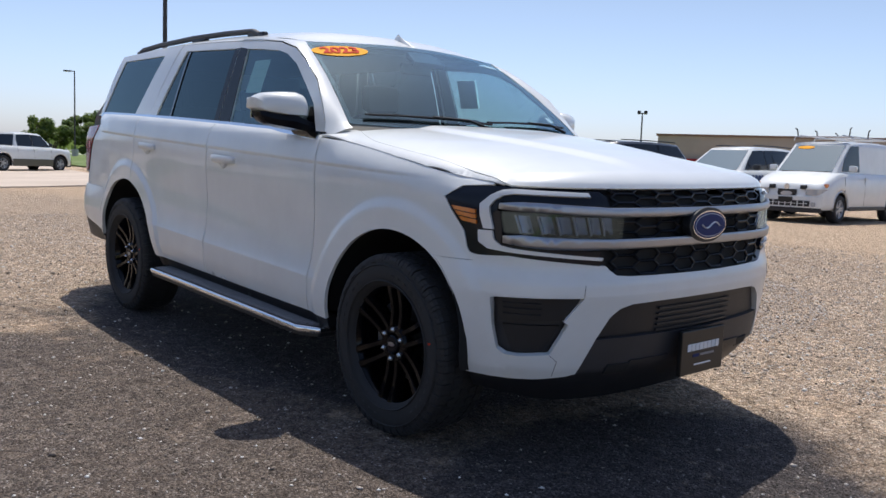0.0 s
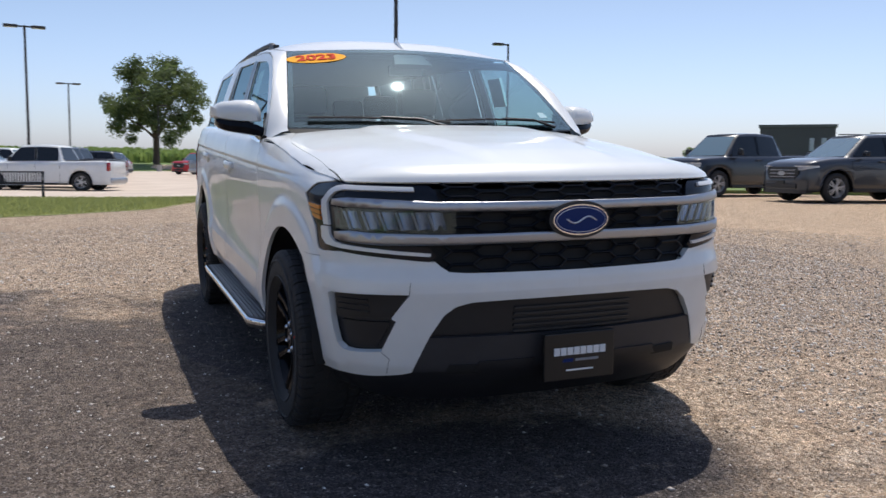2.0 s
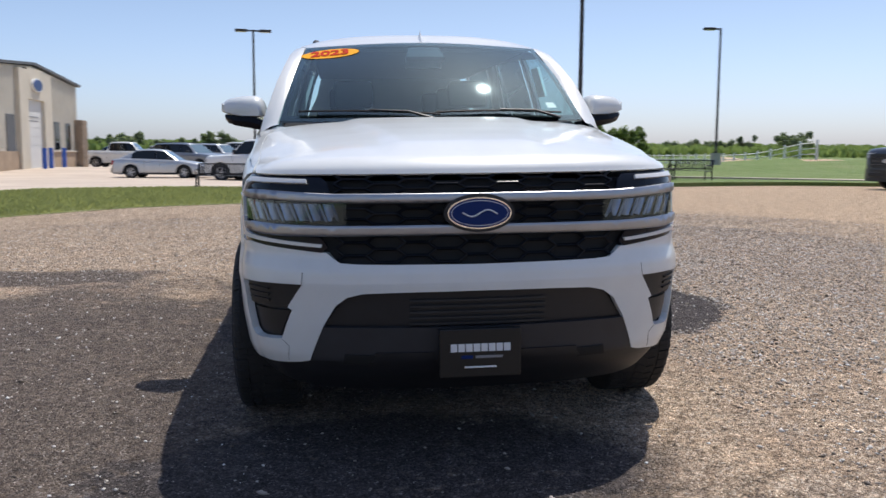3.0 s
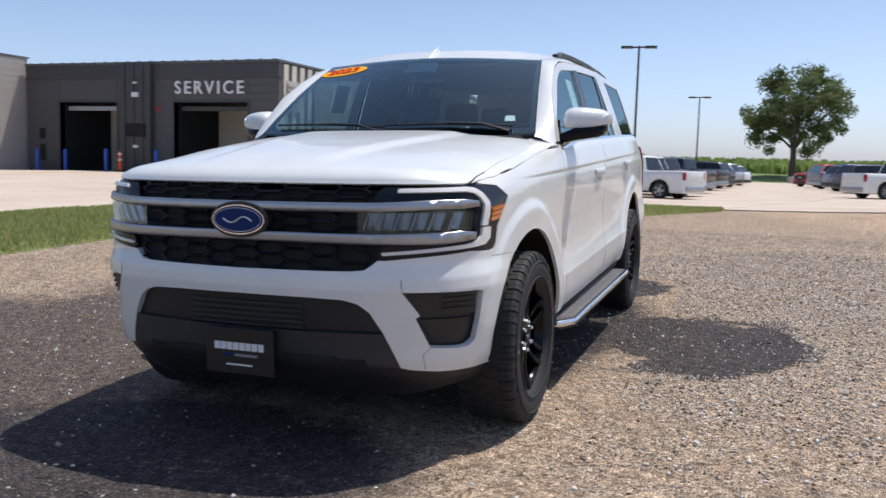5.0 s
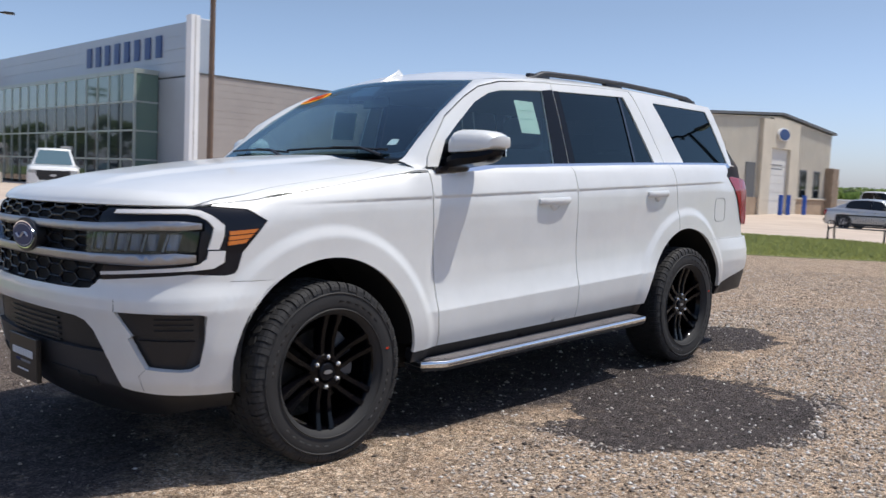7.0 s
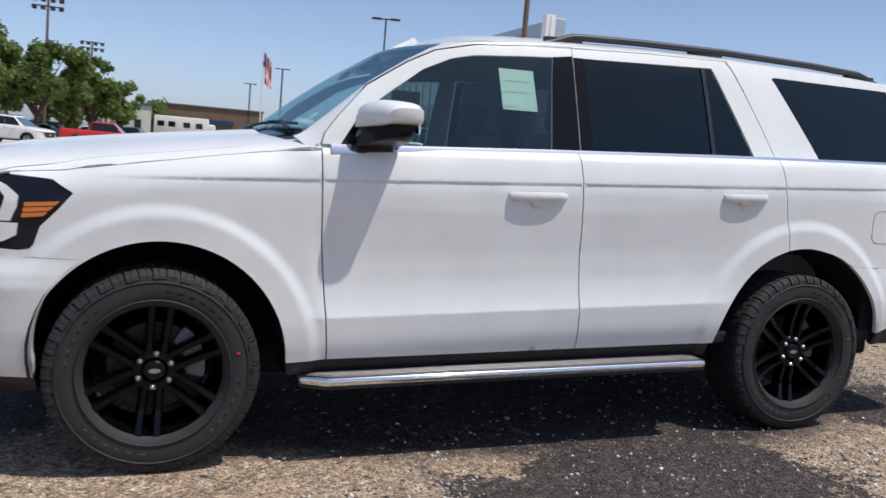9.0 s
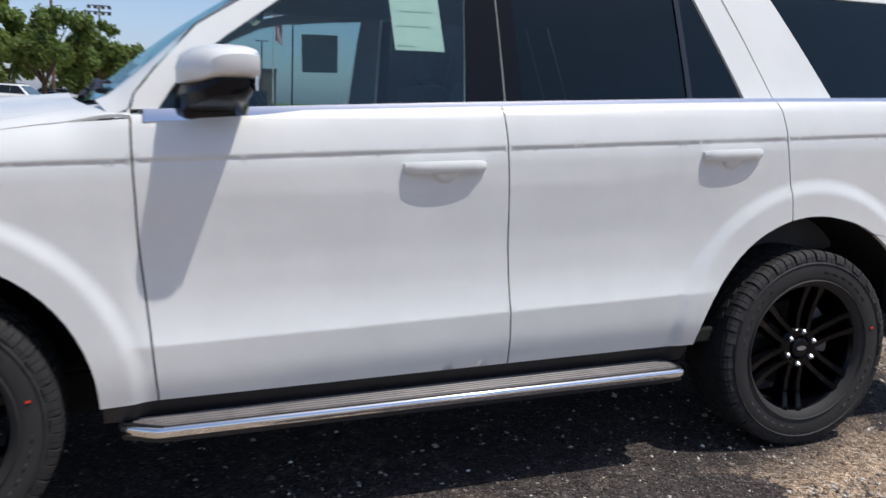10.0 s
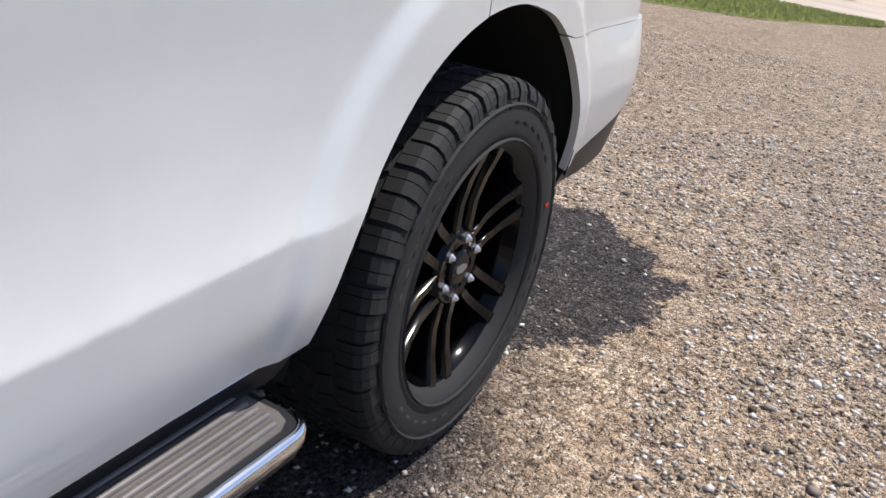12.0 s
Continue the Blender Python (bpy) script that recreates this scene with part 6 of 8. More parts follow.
WINDOWS = {"pickup": [(.262, .452), (.468, .622)], "suv": [(.285, .485), (.497, .70), (.715, .945)], "crossover": [(.295, .505), (.517, .735), (.75, .93)], "sedan": [(.31, .515), (.527, .78)], "van": [(.225, .42)]}


def small_wheel(r):
    out = []
    bm = bmesh.new()
    lathe(bm, [(-.10, r * .62), (-.11, r * .80), (-.095, r * .95), (-.05, r), (.05, r), (.095, r * .95), (.11, r * .80), (.10, r * .64), (.08, r * .62)], 28)
    bmesh.ops.recalc_face_normals(bm, faces=bm.faces)
    for f in bm.faces:
        f.smooth = True
    me = bpy.data.meshes.new("tyre")
    bm.to_mesh(me)
    bm.free()
    me.materials.append(RUBBER)
    out.append(me)
    bm = bmesh.new()
    lathe(bm, [(.095, r * .66), (.10, r * .62), (.06, r * .58), (-.02, r * .55)], 28)
    for k in range(10):
        a = 2 * math.pi * k / 10 + (.12 if k % 2 else -.12)
        m = Matrix.Rotation(a, 4, "X") @ Matrix.Translation((.07, 0, r * .33))
        box(bm, (-.012, -.016, -r * .29), (.016, .016, r * .29), 0, m)
    tube(bm, (.05, 0, 0), (.095, 0, 0), r * .16, r * .13, 16)
    bmesh.ops.recalc_face_normals(bm, faces=bm.faces)
    me = bpy.data.meshes.new("rim")
    bm.to_mesh(me)
    bm.free()
    me.materials.append(ALLOY)
    out.append(me)
    bm = bmesh.new()
    tube(bm, (-.02, 0, 0), (-.015, 0, 0), r * .56, None, 24)
    me = bpy.data.meshes.new("backing")
    bm.to_mesh(me)
    bm.free()
    me.materials.append(GAP)
    out.append(me)
    return out


def vehicle(kind, name, label, paint, at, lower=None, group="parked vehicles", boxy=0.0, rim=None, cap=False):
    L, W, H, WB, R, FO = KINDS[kind]
    car = thing(name, label, "car" if kind != "pickup" else "pickup", at, group)
    yf = -L / 2
    axles = (yf + FO, yf + FO + WB)
    hw = W / 2
    zl = .24 if kind in ("sedan", "crossover") else .30
    tops = TOPS[kind]
    ar = R * 1.27

    def low(y):
        z = zl
        for a in axles:
            d = abs(y - a)
            if d < ar:
                z = max(z, R + math.sqrt(ar * ar - d * d) * .98)
        return z

    def half(y):
        t = (y - yf) / L
        nose = math.sqrt(max(0.0, 1 - (1 - min(1, t / .10)) ** 2.4)) if t < .10 else 1.0
        tail = math.sqrt(max(0.0, 1 - (1 - min(1, (1 - t) / .05)) ** 2.4)) if t > .95 else 1.0
        return hw * (.70 + .30 * nose) * (.84 + .16 * tail) * (1 - .03 * abs(t - .5))

    ys = set(np.linspace(0, .10, 9)) | set(np.linspace(.10, .95, 30)) | set(np.linspace(.95, 1, 6))
    ys = {yf + L * t for t in ys}
    for a in axles:
        ys |= {a + ar * math.cos(radians(d)) for d in range(0, 181, 12)} | {a - ar - .004, a + ar + .004}
    ys = sorted(ys)
    verts, faces = [], []
    cols = 10
    for y in ys:
        t, w = (y - yf) / L, half(y)
        zt, zb = interp(t, tops) * H, low(y)
        mid = max(zb + .02, zl + .62 * (zt - zl))
        prof = [(w - .05, zb), (w - .008, zb + .03), (w, zb + .35 * (mid - zb)), (w + .006, mid), (w - .012, mid + .45 * (zt - mid)), (w - .04, zt - .03), (w - .10, zt)]
        crown = .035 if t < .25 else .01
        prof += [(w * .6, zt + crown * .8), (w * .25, zt + crown), (0, zt + crown)]
        for x, z in prof:
            verts.append((x, y, z))
    n = len(ys)
    flip_base = len(verts)
    verts += [(-x, y, z) for x, y, z in verts]
    for j in range(n - 1):
        for k in range(cols - 1):
            a = j * cols + k
            faces.append((a, a + cols, a + cols + 1, a + 1))
            b = a + flip_base
            faces.append((b, b + 1, b + cols + 1, b + cols))
    for j in (0, n - 1):
        ring = [j * cols + k for k in range(cols)] + [flip_base + j * cols + k for k in range(cols - 2, -1, -1)]
        faces.append(tuple(ring) if j == 0 else tuple(reversed(ring)))
    me = mesh_of("body", verts, faces, paint)
    body = child("body", me, car)
    # inside of the openings and floor
    bm = bmesh.new()
    box(bm, (-hw + .16, yf + .25, zl - .02), (hw - .16, -yf - .25, zl + .45), .02)
    part("underbody", bm, LINER, car)
    # cabin shell and panes
    c0, c1, c2, c3 = [yf + L * t for t in CABIN[kind]]
    zb0 = interp(CABIN[kind][0], tops) * H
    zr = H - .01
    wb = hw - .11
    wt = hw * (.68 if kind != "van" else .80)

    def belt_z(y):
        return interp((y - yf) / L, tops) * H

    def shell(t, v):
        """A point of the cabin's side: t along, v up."""
        lo, hi = c0 + (c3 - c0) * t, c1 + (c2 - c1) * t
        y = lo + (hi - lo) * v
        zlo = belt_z(lo) - .01
        top = zr - .05 * (2 * t - 1) ** 2 * (1.2 if kind == "sedan" else .8)
        return Vector((wb + (wt - wb) * v - .06 * (1 - (1 - abs(2 * t - 1)) ** .5), y, zlo + (top - zlo) * v))

    verts, faces = [], []
    nt, nv = 20, 7
    for i in range(nt + 1):
        for k in range(nv):
            verts.append(shell(i / nt, k / (nv - 1)))
        v = shell(i / nt, 1.0)
        verts += [Vector((v.x * .85, v.y, v.z + .022)), Vector((v.x * .5, v.y, v.z + .036)), Vector((0, v.y, v.z + .040))]
    c = nv + 3
    fb = len(verts)
    verts += [Vector((-v.x, v.y, v.z)) for v in verts]
    for i in range(nt):
        for k in range(c - 1):
            a = i * c + k
            faces.append((a, a + c, a + c + 1, a + 1))
            b = a + fb
            faces.append((b, b + 1, b + c + 1, b + c))
    for i in (0, nt):
        for k in range(c - 1):
            a, b = i * c + k, fb + i * c + k
            faces.append((a, a + 1, b + 1, b) if i == 0 else (a, b, b + 1, a + 1))
    cab = child("cabin", mesh_of("cabin", verts, faces, paint), car)

    def inv(y, v):
        lo0, lo1 = c0 + (c1 - c0) * v, c3 + (c2 - c3) * v
        return (y - lo0) / (lo1 - lo0)

    for sg in (1, -1):
        panes = WINDOWS[kind]
        posts = [(p[1] + .002, q[0] - .002) for p, q in zip(panes, panes[1:])]
        for a, b in panes + posts:
            ya, yb = yf + L * a, yf + L * b
            rows = []
            bm = bmesh.new()
            for v in (.06, .5, .90):
                lo, hi = max(.03, inv(ya, v)), min(.965, inv(yb, v))
                if hi - lo < .02:
                    hi = lo + .02
                row = []
                for k in range(5):
                    p = shell(lo + (hi - lo) * k / 4, v)
                    row.append(bm.verts.new((sg * (p.x + .008), p.y, p.z + .004)))
                rows.append(row)
            for r0, r1 in zip(rows, rows[1:]):
                for k in range(4):
                    bm.faces.new((r0[k], r0[k + 1], r1[k + 1], r1[k]))
            bmesh.ops.recalc_face_normals(bm, faces=bm.faces)
            part("side_window" if (a, b) in panes else "window_pillar", bm, CAR_GLASS if (a, b) in panes else PILLAR_BLACK, car, smooth=40)
        bm = bmesh.new()
        m0 = shell(.03, .05)
        box(bm, (sg * (hw + .07) - .09, m0.y + .22, m0.z + .02), (sg * (hw + .07) + .08, m0.y + .34, m0.z + (.22 if kind == "pickup" else .15)), .03)
        part("mirror", bm, BLACK_PLASTIC if kind != "van" else paint, car, smooth=40)
        for hy in ([.44, .60] if kind != "van" else [.44]):
            bm = bmesh.new()
            y = yf + L * hy
            box(bm, (sg * (half(y) + .01) - .015, y - .10, belt_z(y) - .13), (sg * (half(y) + .01) + .015, y + .10, belt_z(y) - .095), .008)
            part("door_handle", bm, paint, car)
        # door seams
        for sy in ([.265, .465, .64] if kind != "van" else [.21, .44]):
            bm = bmesh.new()
            y = yf + L * sy
            sweep(bm, [(sg * (half(y) - .002), y, zl + .1), (sg * (half(y) + .003), y, zl + .45), (sg * (half(y) - .012), y, belt_z(y) - .08)], .005, 5)
            part("door_seam", bm, GAP, car)
        # lamps
        bm = bmesh.new()
        tz = interp(.02, tops) * H
        ls = [yf + .01 + (.34 if kind != "pickup" else .20) * q for q in (0, .12, .28, .5, .75, 1)]
        drop = .13 if kind in ("pickup", "van") else .10
        for w0, z0, z1, mt, nm in ((.006, tz - .07 - drop, tz - .06, LAMP_GREY, "headlamp"), (.012, tz - .075, tz - .055, DRL, "running_light")):
            if nm == "running_light":
                bm = bmesh.new()
            verts = []
            for i, y in enumerate(ls):
                k = 1 - .75 * i / 5 if kind != "pickup" else 1.0
                verts.append([bm.verts.new((sg * (half(y) - .012 + w0 + dx), y, z)) for dx, z in ((0, z1 - (z1 - z0) * k), (0, z1), (-.07, z1), (-.07, z1 - (z1 - z0) * k))])
            inner = [bm.verts.new((sg * hw * .50, yf - .004 - w0, z)) for z in (z0, z1)] + [bm.verts.new((sg * hw * .50, yf + .08, z)) for z in (z1, z0)]
            verts.insert(0, inner)
            for r0, r1 in zip(verts, verts[1:]):
                for k in range(4):
                    bm.faces.new((r0[k], r0[(k + 1) % 4], r1[(k + 1) % 4], r1[k]))
            bm.faces.new(verts[0])
            bm.faces.new(verts[-1])
            bmesh.ops.recalc_face_normals(bm, faces=bm.faces)
            part(nm, bm, mt, car, "clear headlamp" if nm == "headlamp" else "", smooth=40)
        bm = bmesh.new()
        bz = interp(.97, tops) * H
        hgt = .42 if kind in ("pickup", "suv") else .30
        box(bm, (sg * (hw - .11) - .08, -yf - .16, bz - hgt), (sg * (hw - .11) + .095, -yf - .02, bz - .06), .03)
        part("tail_lamp", bm, RED_LENS, car, "red tail lamp", smooth=40)
    # windshield and rear window
    for i, nm in ((0, "windshield"), (nt, "rear_window")):
        bm = bmesh.new()
        o = Vector((0, -.010 if i == 0 else .010, .008))
        rows = []
        for v in (.07, .5, .93):
            p = shell(i / nt, v)
            rows.append([bm.verts.new(Vector((p.x * q, p.y, p.z)) + o) for q in (-.90, -.3, .3, .90)])
        for r0, r1 in zip(rows, rows[1:]):
            for k in range(3):
                bm.faces.new((r0[k], r0[k + 1], r1[k + 1], r1[k]))
        bmesh.ops.recalc_face_normals(bm, faces=bm.faces)
        if not (kind == "van" and i):
            part(nm, bm, CAR_SCREEN if i == 0 else CAR_GLASS, car, smooth=40)
        else:
            bm.free()
    # grille, bumpers, plate
    tz = interp(.02, tops) * H
    bm = bmesh.new()
    wide, drop = {"van": (.24, .20), "crossover": (.56, .30), "sedan": (.50, .20), "suv": (.60, .34), "pickup": (.62, .40)}[kind]
    poly = [(-wide * hw, tz - .08), (wide * hw, tz - .08), (wide * hw * 1.04, tz - .08 - drop * .5), (wide * hw * .82, tz - .08 - drop), (-wide * hw * .82, tz - .08 - drop), (-wide * hw * 1.04, tz - .08 - drop * .5)]
    prism(bm, poly, 0, .12, Matrix.Translation((0, yf - .012, 0)) @ Matrix(((1, 0, 0, 0), (0, 0, 1, 0), (0, 1, 0, 0), (0, 0, 0, 1))))
    bmesh.ops.recalc_face_normals(bm, faces=bm.faces)
    part("grille", bm, BLACK_PLASTIC, car)
    for k in range(3):
        bm = bmesh.new()
        z = tz - .08 - drop * (.25 + .25 * k)
        box(bm, (-hw * wide * .84, yf - .022, z - .010), (hw * wide * .84, yf, z + .010), .004)
        part("grille_bar", bm, SATIN if paint in (SILVER, GREY_PAINT) else GLOSS_BLACK, car)
    bm = bmesh.new()
    prism(bm, oval(.13, .055, 24), -.03, 0, Matrix.Translation((0, yf - .012, tz - .08 - drop * .5)) @ Matrix.Rotation(radians(90), 4, "X") @ Matrix.Diagonal((1, 1, -1, 1)))
    bmesh.ops.recalc_face_normals(bm, faces=bm.faces)
    part("badge", bm, ALLOY, car)
    # bumper: painted, with an intake and a dark lower lip
    bm = bmesh.new()
    line = [(x * hw, yf - .05 * (1 - (x / .9) ** 4) + .13 * abs(x) ** 5) for x in np.linspace(-.90, .90, 13)]
    prism(bm, line + [(hw * .8, yf + .3), (-hw * .8, yf + .3)], zl + .02, zl + .30)
    bmesh.ops.recalc_face_normals(bm, faces=bm.faces)
    bmesh.ops.bevel(bm, geom=bm.edges[:], offset=.02, segments=2, affect="EDGES")
    part("front_bumper", bm, lower or paint, car, smooth=50)
    bm = bmesh.new()
    box(bm, (-hw * .62, yf - .062, zl + .07), (hw * .62, yf + .05, zl + .20), .015)
    part("intake", bm, BLACK_PLASTIC, car)
    bm = bmesh.new()
    prism(bm, [(x * .97, y - .012) for x, y in line] + [(hw * .8, yf + .3), (-hw * .8, yf + .3)], zl - .06, zl + .04)
    bmesh.ops.recalc_face_normals(bm, faces=bm.faces)
    part("lower_lip", bm, BLACK_PLASTIC, car)
    bm = bmesh.new()
    box(bm, (-hw * .88, -yf - .14, zl + .06), (hw * .88, -yf + .06, zl + .30), .05)
    part("rear_bumper", bm, SATIN if kind == "pickup" else (lower or BLACK_PLASTIC), car, smooth=40)
    bm = bmesh.new()
    box(bm, (-.16, yf - .075, zl + .16), (.16, yf - .05, zl + .27), .004)
    part("plate", bm, PLATE_BLACK, car)
    for sg in (1, -1):
        bm = bmesh.new()
        y0, y1 = axles[0] + ar + .01, axles[1] - ar - .01
        box(bm, (sg * (hw - .03) - .05, y0, zl - .02), (sg * (hw - .03) + .035, y1, zl + (.34 if lower else .07)), .015)
        part("sill", bm, lower or BLACK_PLASTIC, car)
        for a in axles:
            bm = bmesh.new()
            pts = [(sg * (half(a) - .02), a + ar * math.cos(radians(d)), R + ar * .98 * math.sin(radians(d))) for d in range(-5, 186, 10)]
            sweep(bm, pts, .03, 6, .9)
            part("arch_trim", bm, lower or (BLACK_PLASTIC if kind == "crossover" else paint), car, smooth=60)
    if kind == "pickup":
        bm = bmesh.new()
        y0, y1 = yf + L * .672, -yf - .09
        z = interp(.8, tops) * H
        box(bm, (-hw + .17, y0, z - .01), (hw - .17, y1, z + (.06 if cap else .032)), .012)
        part("bed_cover", bm, BLACK_PLASTIC, car)
        bm = bmesh.new()
        box(bm, (-hw * .72, -yf - .045, z - .50), (hw * .72, -yf + .015, z - .02), .02)
        part("tailgate", bm, paint, car, smooth=40)
    if kind == "suv" or kind == "crossover":
        for sg in (1, -1):
            bm = bmesh.new()
            pts = [(sg * (wt - .10), c1 + (c2 - c1) * t, zr + .03 + .03 * math.sin(math.pi * min(1, max(0, t))) ** .3) for t in np.linspace(.08, .97, 9)]
            sweep(bm, pts, .016, 6)
            part("roof_rail", bm, BLACK_PLASTIC, car)
    global WHEELS
    if R not in WHEELS:
        WHEELS[R] = small_wheel(R)
    for a in axles:
        for sg in (1, -1):
            wh = child("wheel", None, car, at=Matrix.Translation((sg * (hw - .13), a, R)) @ (Matrix.Rotation(math.pi, 4, "Z") if sg < 0 else Matrix()))
            for me in WHEELS[R]:
                child(me.name.split(".")[0], me, wh)
    return car


WHEELS = {}
ROW_L, ROW_R = (-.93, .37), (.87, .50)


def behind(x, y, d, back):
    """The middle of a vehicle whose rear axle stands at x, y."""
    n = math.hypot(*d)
    return x + d[0] / n * back, y + d[1] / n * back


def park(kind, name, label, paint, x, y, d, **more):
    return vehicle(kind, name, label, paint, turned(x, y, *d), **more)


# on the concrete lot
px, py = behind(-2.2, 34.6, ROW_L, 1.60)
park("pickup", "pickup_truck", "white crew-cab pickup parked at an angle on concrete", WHITE, px, py, ROW_L)
px, py = behind(7.2, 42.6, ROW_R, 1.60)
park("pickup", "pickup_truck", "white pickup with bronze lower panels, tail towards the aisle", WHITE, px, py, ROW_R, lower=BROWN_PAINT)
park("sedan", "sedan", "silver-white sedan parked on the concrete lot", SILVER, -9.4, 39.3, (.98, -.10))
for kind, nm, lab, paint, x, y, d in (
    ("pickup", "pickup_truck", "white pickup in a row of parked trucks", WHITE, -3.8, 38.6, ROW_L),
    ("pickup", "pickup_truck", "dark grey pickup in a row of parked trucks", GREY_PAINT, -3.6, 43.2, ROW_L),
    ("pickup", "pickup_truck", "dark grey pickup further along the row", GREY_PAINT, -3.2, 49.5, ROW_L),
    ("suv", "parked_suv", "black SUV further along the parked row", BLACK_PAINT, -2.6, 55.5, ROW_L),
    ("suv", "parked_suv", "silver SUV further along the parked row", SILVER, -2.2, 61.5, ROW_L),
    ("crossover", "crossover", "white crossover at the end of the row", WHITE, -1.6, 70, ROW_L),
    ("suv", "parked_suv", "blue-grey SUV facing the aisle", BLUE_GREY, -9.6, 48.5, (.86, -.51)),
    ("suv", "parked_suv", "silver SUV facing the aisle", SILVER, -8.6, 53.6, (.86, -.51)),
    ("pickup", "pickup_truck", "white pickup facing the aisle", WHITE, -7.6, 58.5, (.86, -.51)),
    ("pickup", "pickup_truck", "white pickup parked far back on the lot", WHITE, -17.0, 63, (.98, -.1)),
    ("suv", "parked_suv", "dark blue SUV parked beyond the beige building", BLUE_PAINT, -21.3, 78, (-.95, .3)),
    ("pickup", "pickup_truck", "white pickup parked beyond the beige building", WHITE, -18.5, 86, (-.95, .3)),
    ("suv", "parked_suv", "silver SUV parked beyond the beige building", SILVER, -13.5, 86, (.95, -.3)),
    ("suv", "parked_suv", "dark grey SUV parked across the aisle", GREY_PAINT, 8.4, 53.0, ROW_R),
    ("suv", "parked_suv", "blue-grey SUV parked across the aisle", BLUE_GREY, 8.2, 58.5, ROW_R),
    ("pickup", "pickup_truck", "grey pickup parked across the aisle", BLUE_GREY, 7.9, 66.0, ROW_R),
    ("pickup", "pickup_truck", "red pickup with its nose towards the aisle", RED_PAINT, 6.9, 74.0, (-.75, -.66)),
):
    park(kind, nm, lab, paint, x, y, d)

# on the gravel lot
van = park("van", "cargo_van", "small white cargo van with a roof rack", WHITE, 17.42, 5.05, (-1, -.03), group="vehicles on the gravel lot")
lettered_car = park("crossover", "crossover", "white crossover with blue lettering on its door", WHITE, 16.93, 7.33, (-1, .03), group="vehicles on the gravel lot")
park("suv", "parked_suv", "dark grey SUV on the gravel lot", GREY_PAINT, 17.40, 11.69, (-.993, .12), group="vehicles on the gravel lot")
park("pickup", "pickup_truck", "black crew-cab pickup on the gravel lot", BLACK_PAINT, 17.50, 16.54, (-.99, -.12), group="vehicles on the gravel lot")
# oval stickers on windshields, roof rack, door lettering
rack = child("roof_rack", None, van)
for y in (-.75, .3, 1.5):
    bm = bmesh.new()
    sweep(bm, [(-.70, y, 1.89), (-.66, y, 1.98), (.66, y, 1.98), (.70, y, 1.89)], .018, 8)
    part("cross_bar", bm, ALLOY, rack)
    for sg in (1, -1):
        bm = bmesh.new()
        sweep(bm, [(sg * .60, y, 1.97), (sg * .62, y - .02, 2.14), (sg * .66, y - .05, 2.18)], .016, 6)
        part("hook", bm, BLACK_PLASTIC, rack)
for sg in (1, -1):
    bm = bmesh.new()
    sweep(bm, [(sg * .5, -.85, 2.0), (sg * .5, 1.7, 2.0)], .016, 6)
    part("side_bar", bm, ALLOY, rack)
bm = bmesh.new()
prism(bm, oval(.20, .055, 24), -.004, .004, Matrix.Translation((-.30, -.925, 1.722)) @ Matrix.Rotation(radians(40), 4, "X"))
part("year_sticker", bm, ORANGE, van, "orange oval sticker")
for k in range(8):
    bm = bmesh.new()
    box(bm, (-.006, -.055, -.115), (.006, .055, .115), .002, Matrix.Translation((.950, -.98 + .15 * k, .86)) @ Matrix.Rotation(radians(-14), 4, "X"))
    part("print_bar", bm, LETTER_BLUE, lettered_car, "blue door lettering")
# face of the van: emblem, side slots, barred intake, amber turn lamps, fog lamps, wipers
VL = KINDS["van"][0] / 2
bm = bmesh.new()
tube(bm, (0, -VL - .035, .80), (0, -VL - .01, .80), .065, None, 24)
part("emblem_ring", bm, CHROME, van, "round bright emblem", smooth=40)
for sg in (1, -1):
    bm = bmesh.new()
    box(bm, (sg * .36 - .07, -VL - .012, .75), (sg * .36 + .07, -VL + .06, .84), .015)
    part("side_slot", bm, BLACK_PLASTIC, van)
    bm = bmesh.new()
    box(bm, (sg * .765 - .03, -VL + .16, .79), (sg * .765 + .045, -VL + .34, .88), .02, Matrix())
    part("turn_lamp", bm, AMBER, van, "amber turn lamp", smooth=40)
    bm = bmesh.new()
    tube(bm, (sg * .62, -VL - .055, .42), (sg * .62, -VL - .02, .42), .05, None, 20)
    part("fog_lamp", bm, LAMP_GREY, van, smooth=40)
    bm = bmesh.new()
    sweep(bm, [(sg * .08 - .45, -1.585, 1.152), (sg * .08, -1.60, 1.142), (sg * .08 + .45, -1.585, 1.150)], .012, 6)
    part("wiper", bm, BLACK_PLASTIC, van)
for k in range(7):
    bm = bmesh.new()
    x = -.42 + .14 * k
    box(bm, (x - .010, -VL - .070, .375), (x + .010, -VL - .05, .495), .003)
    part("intake_bar", bm, WHITE, van)
bm = bmesh.new()
box(bm, (-.50, -VL - .069, .428), (.50, -VL - .052, .440), .003)
part("intake_bar", bm, WHITE, van)

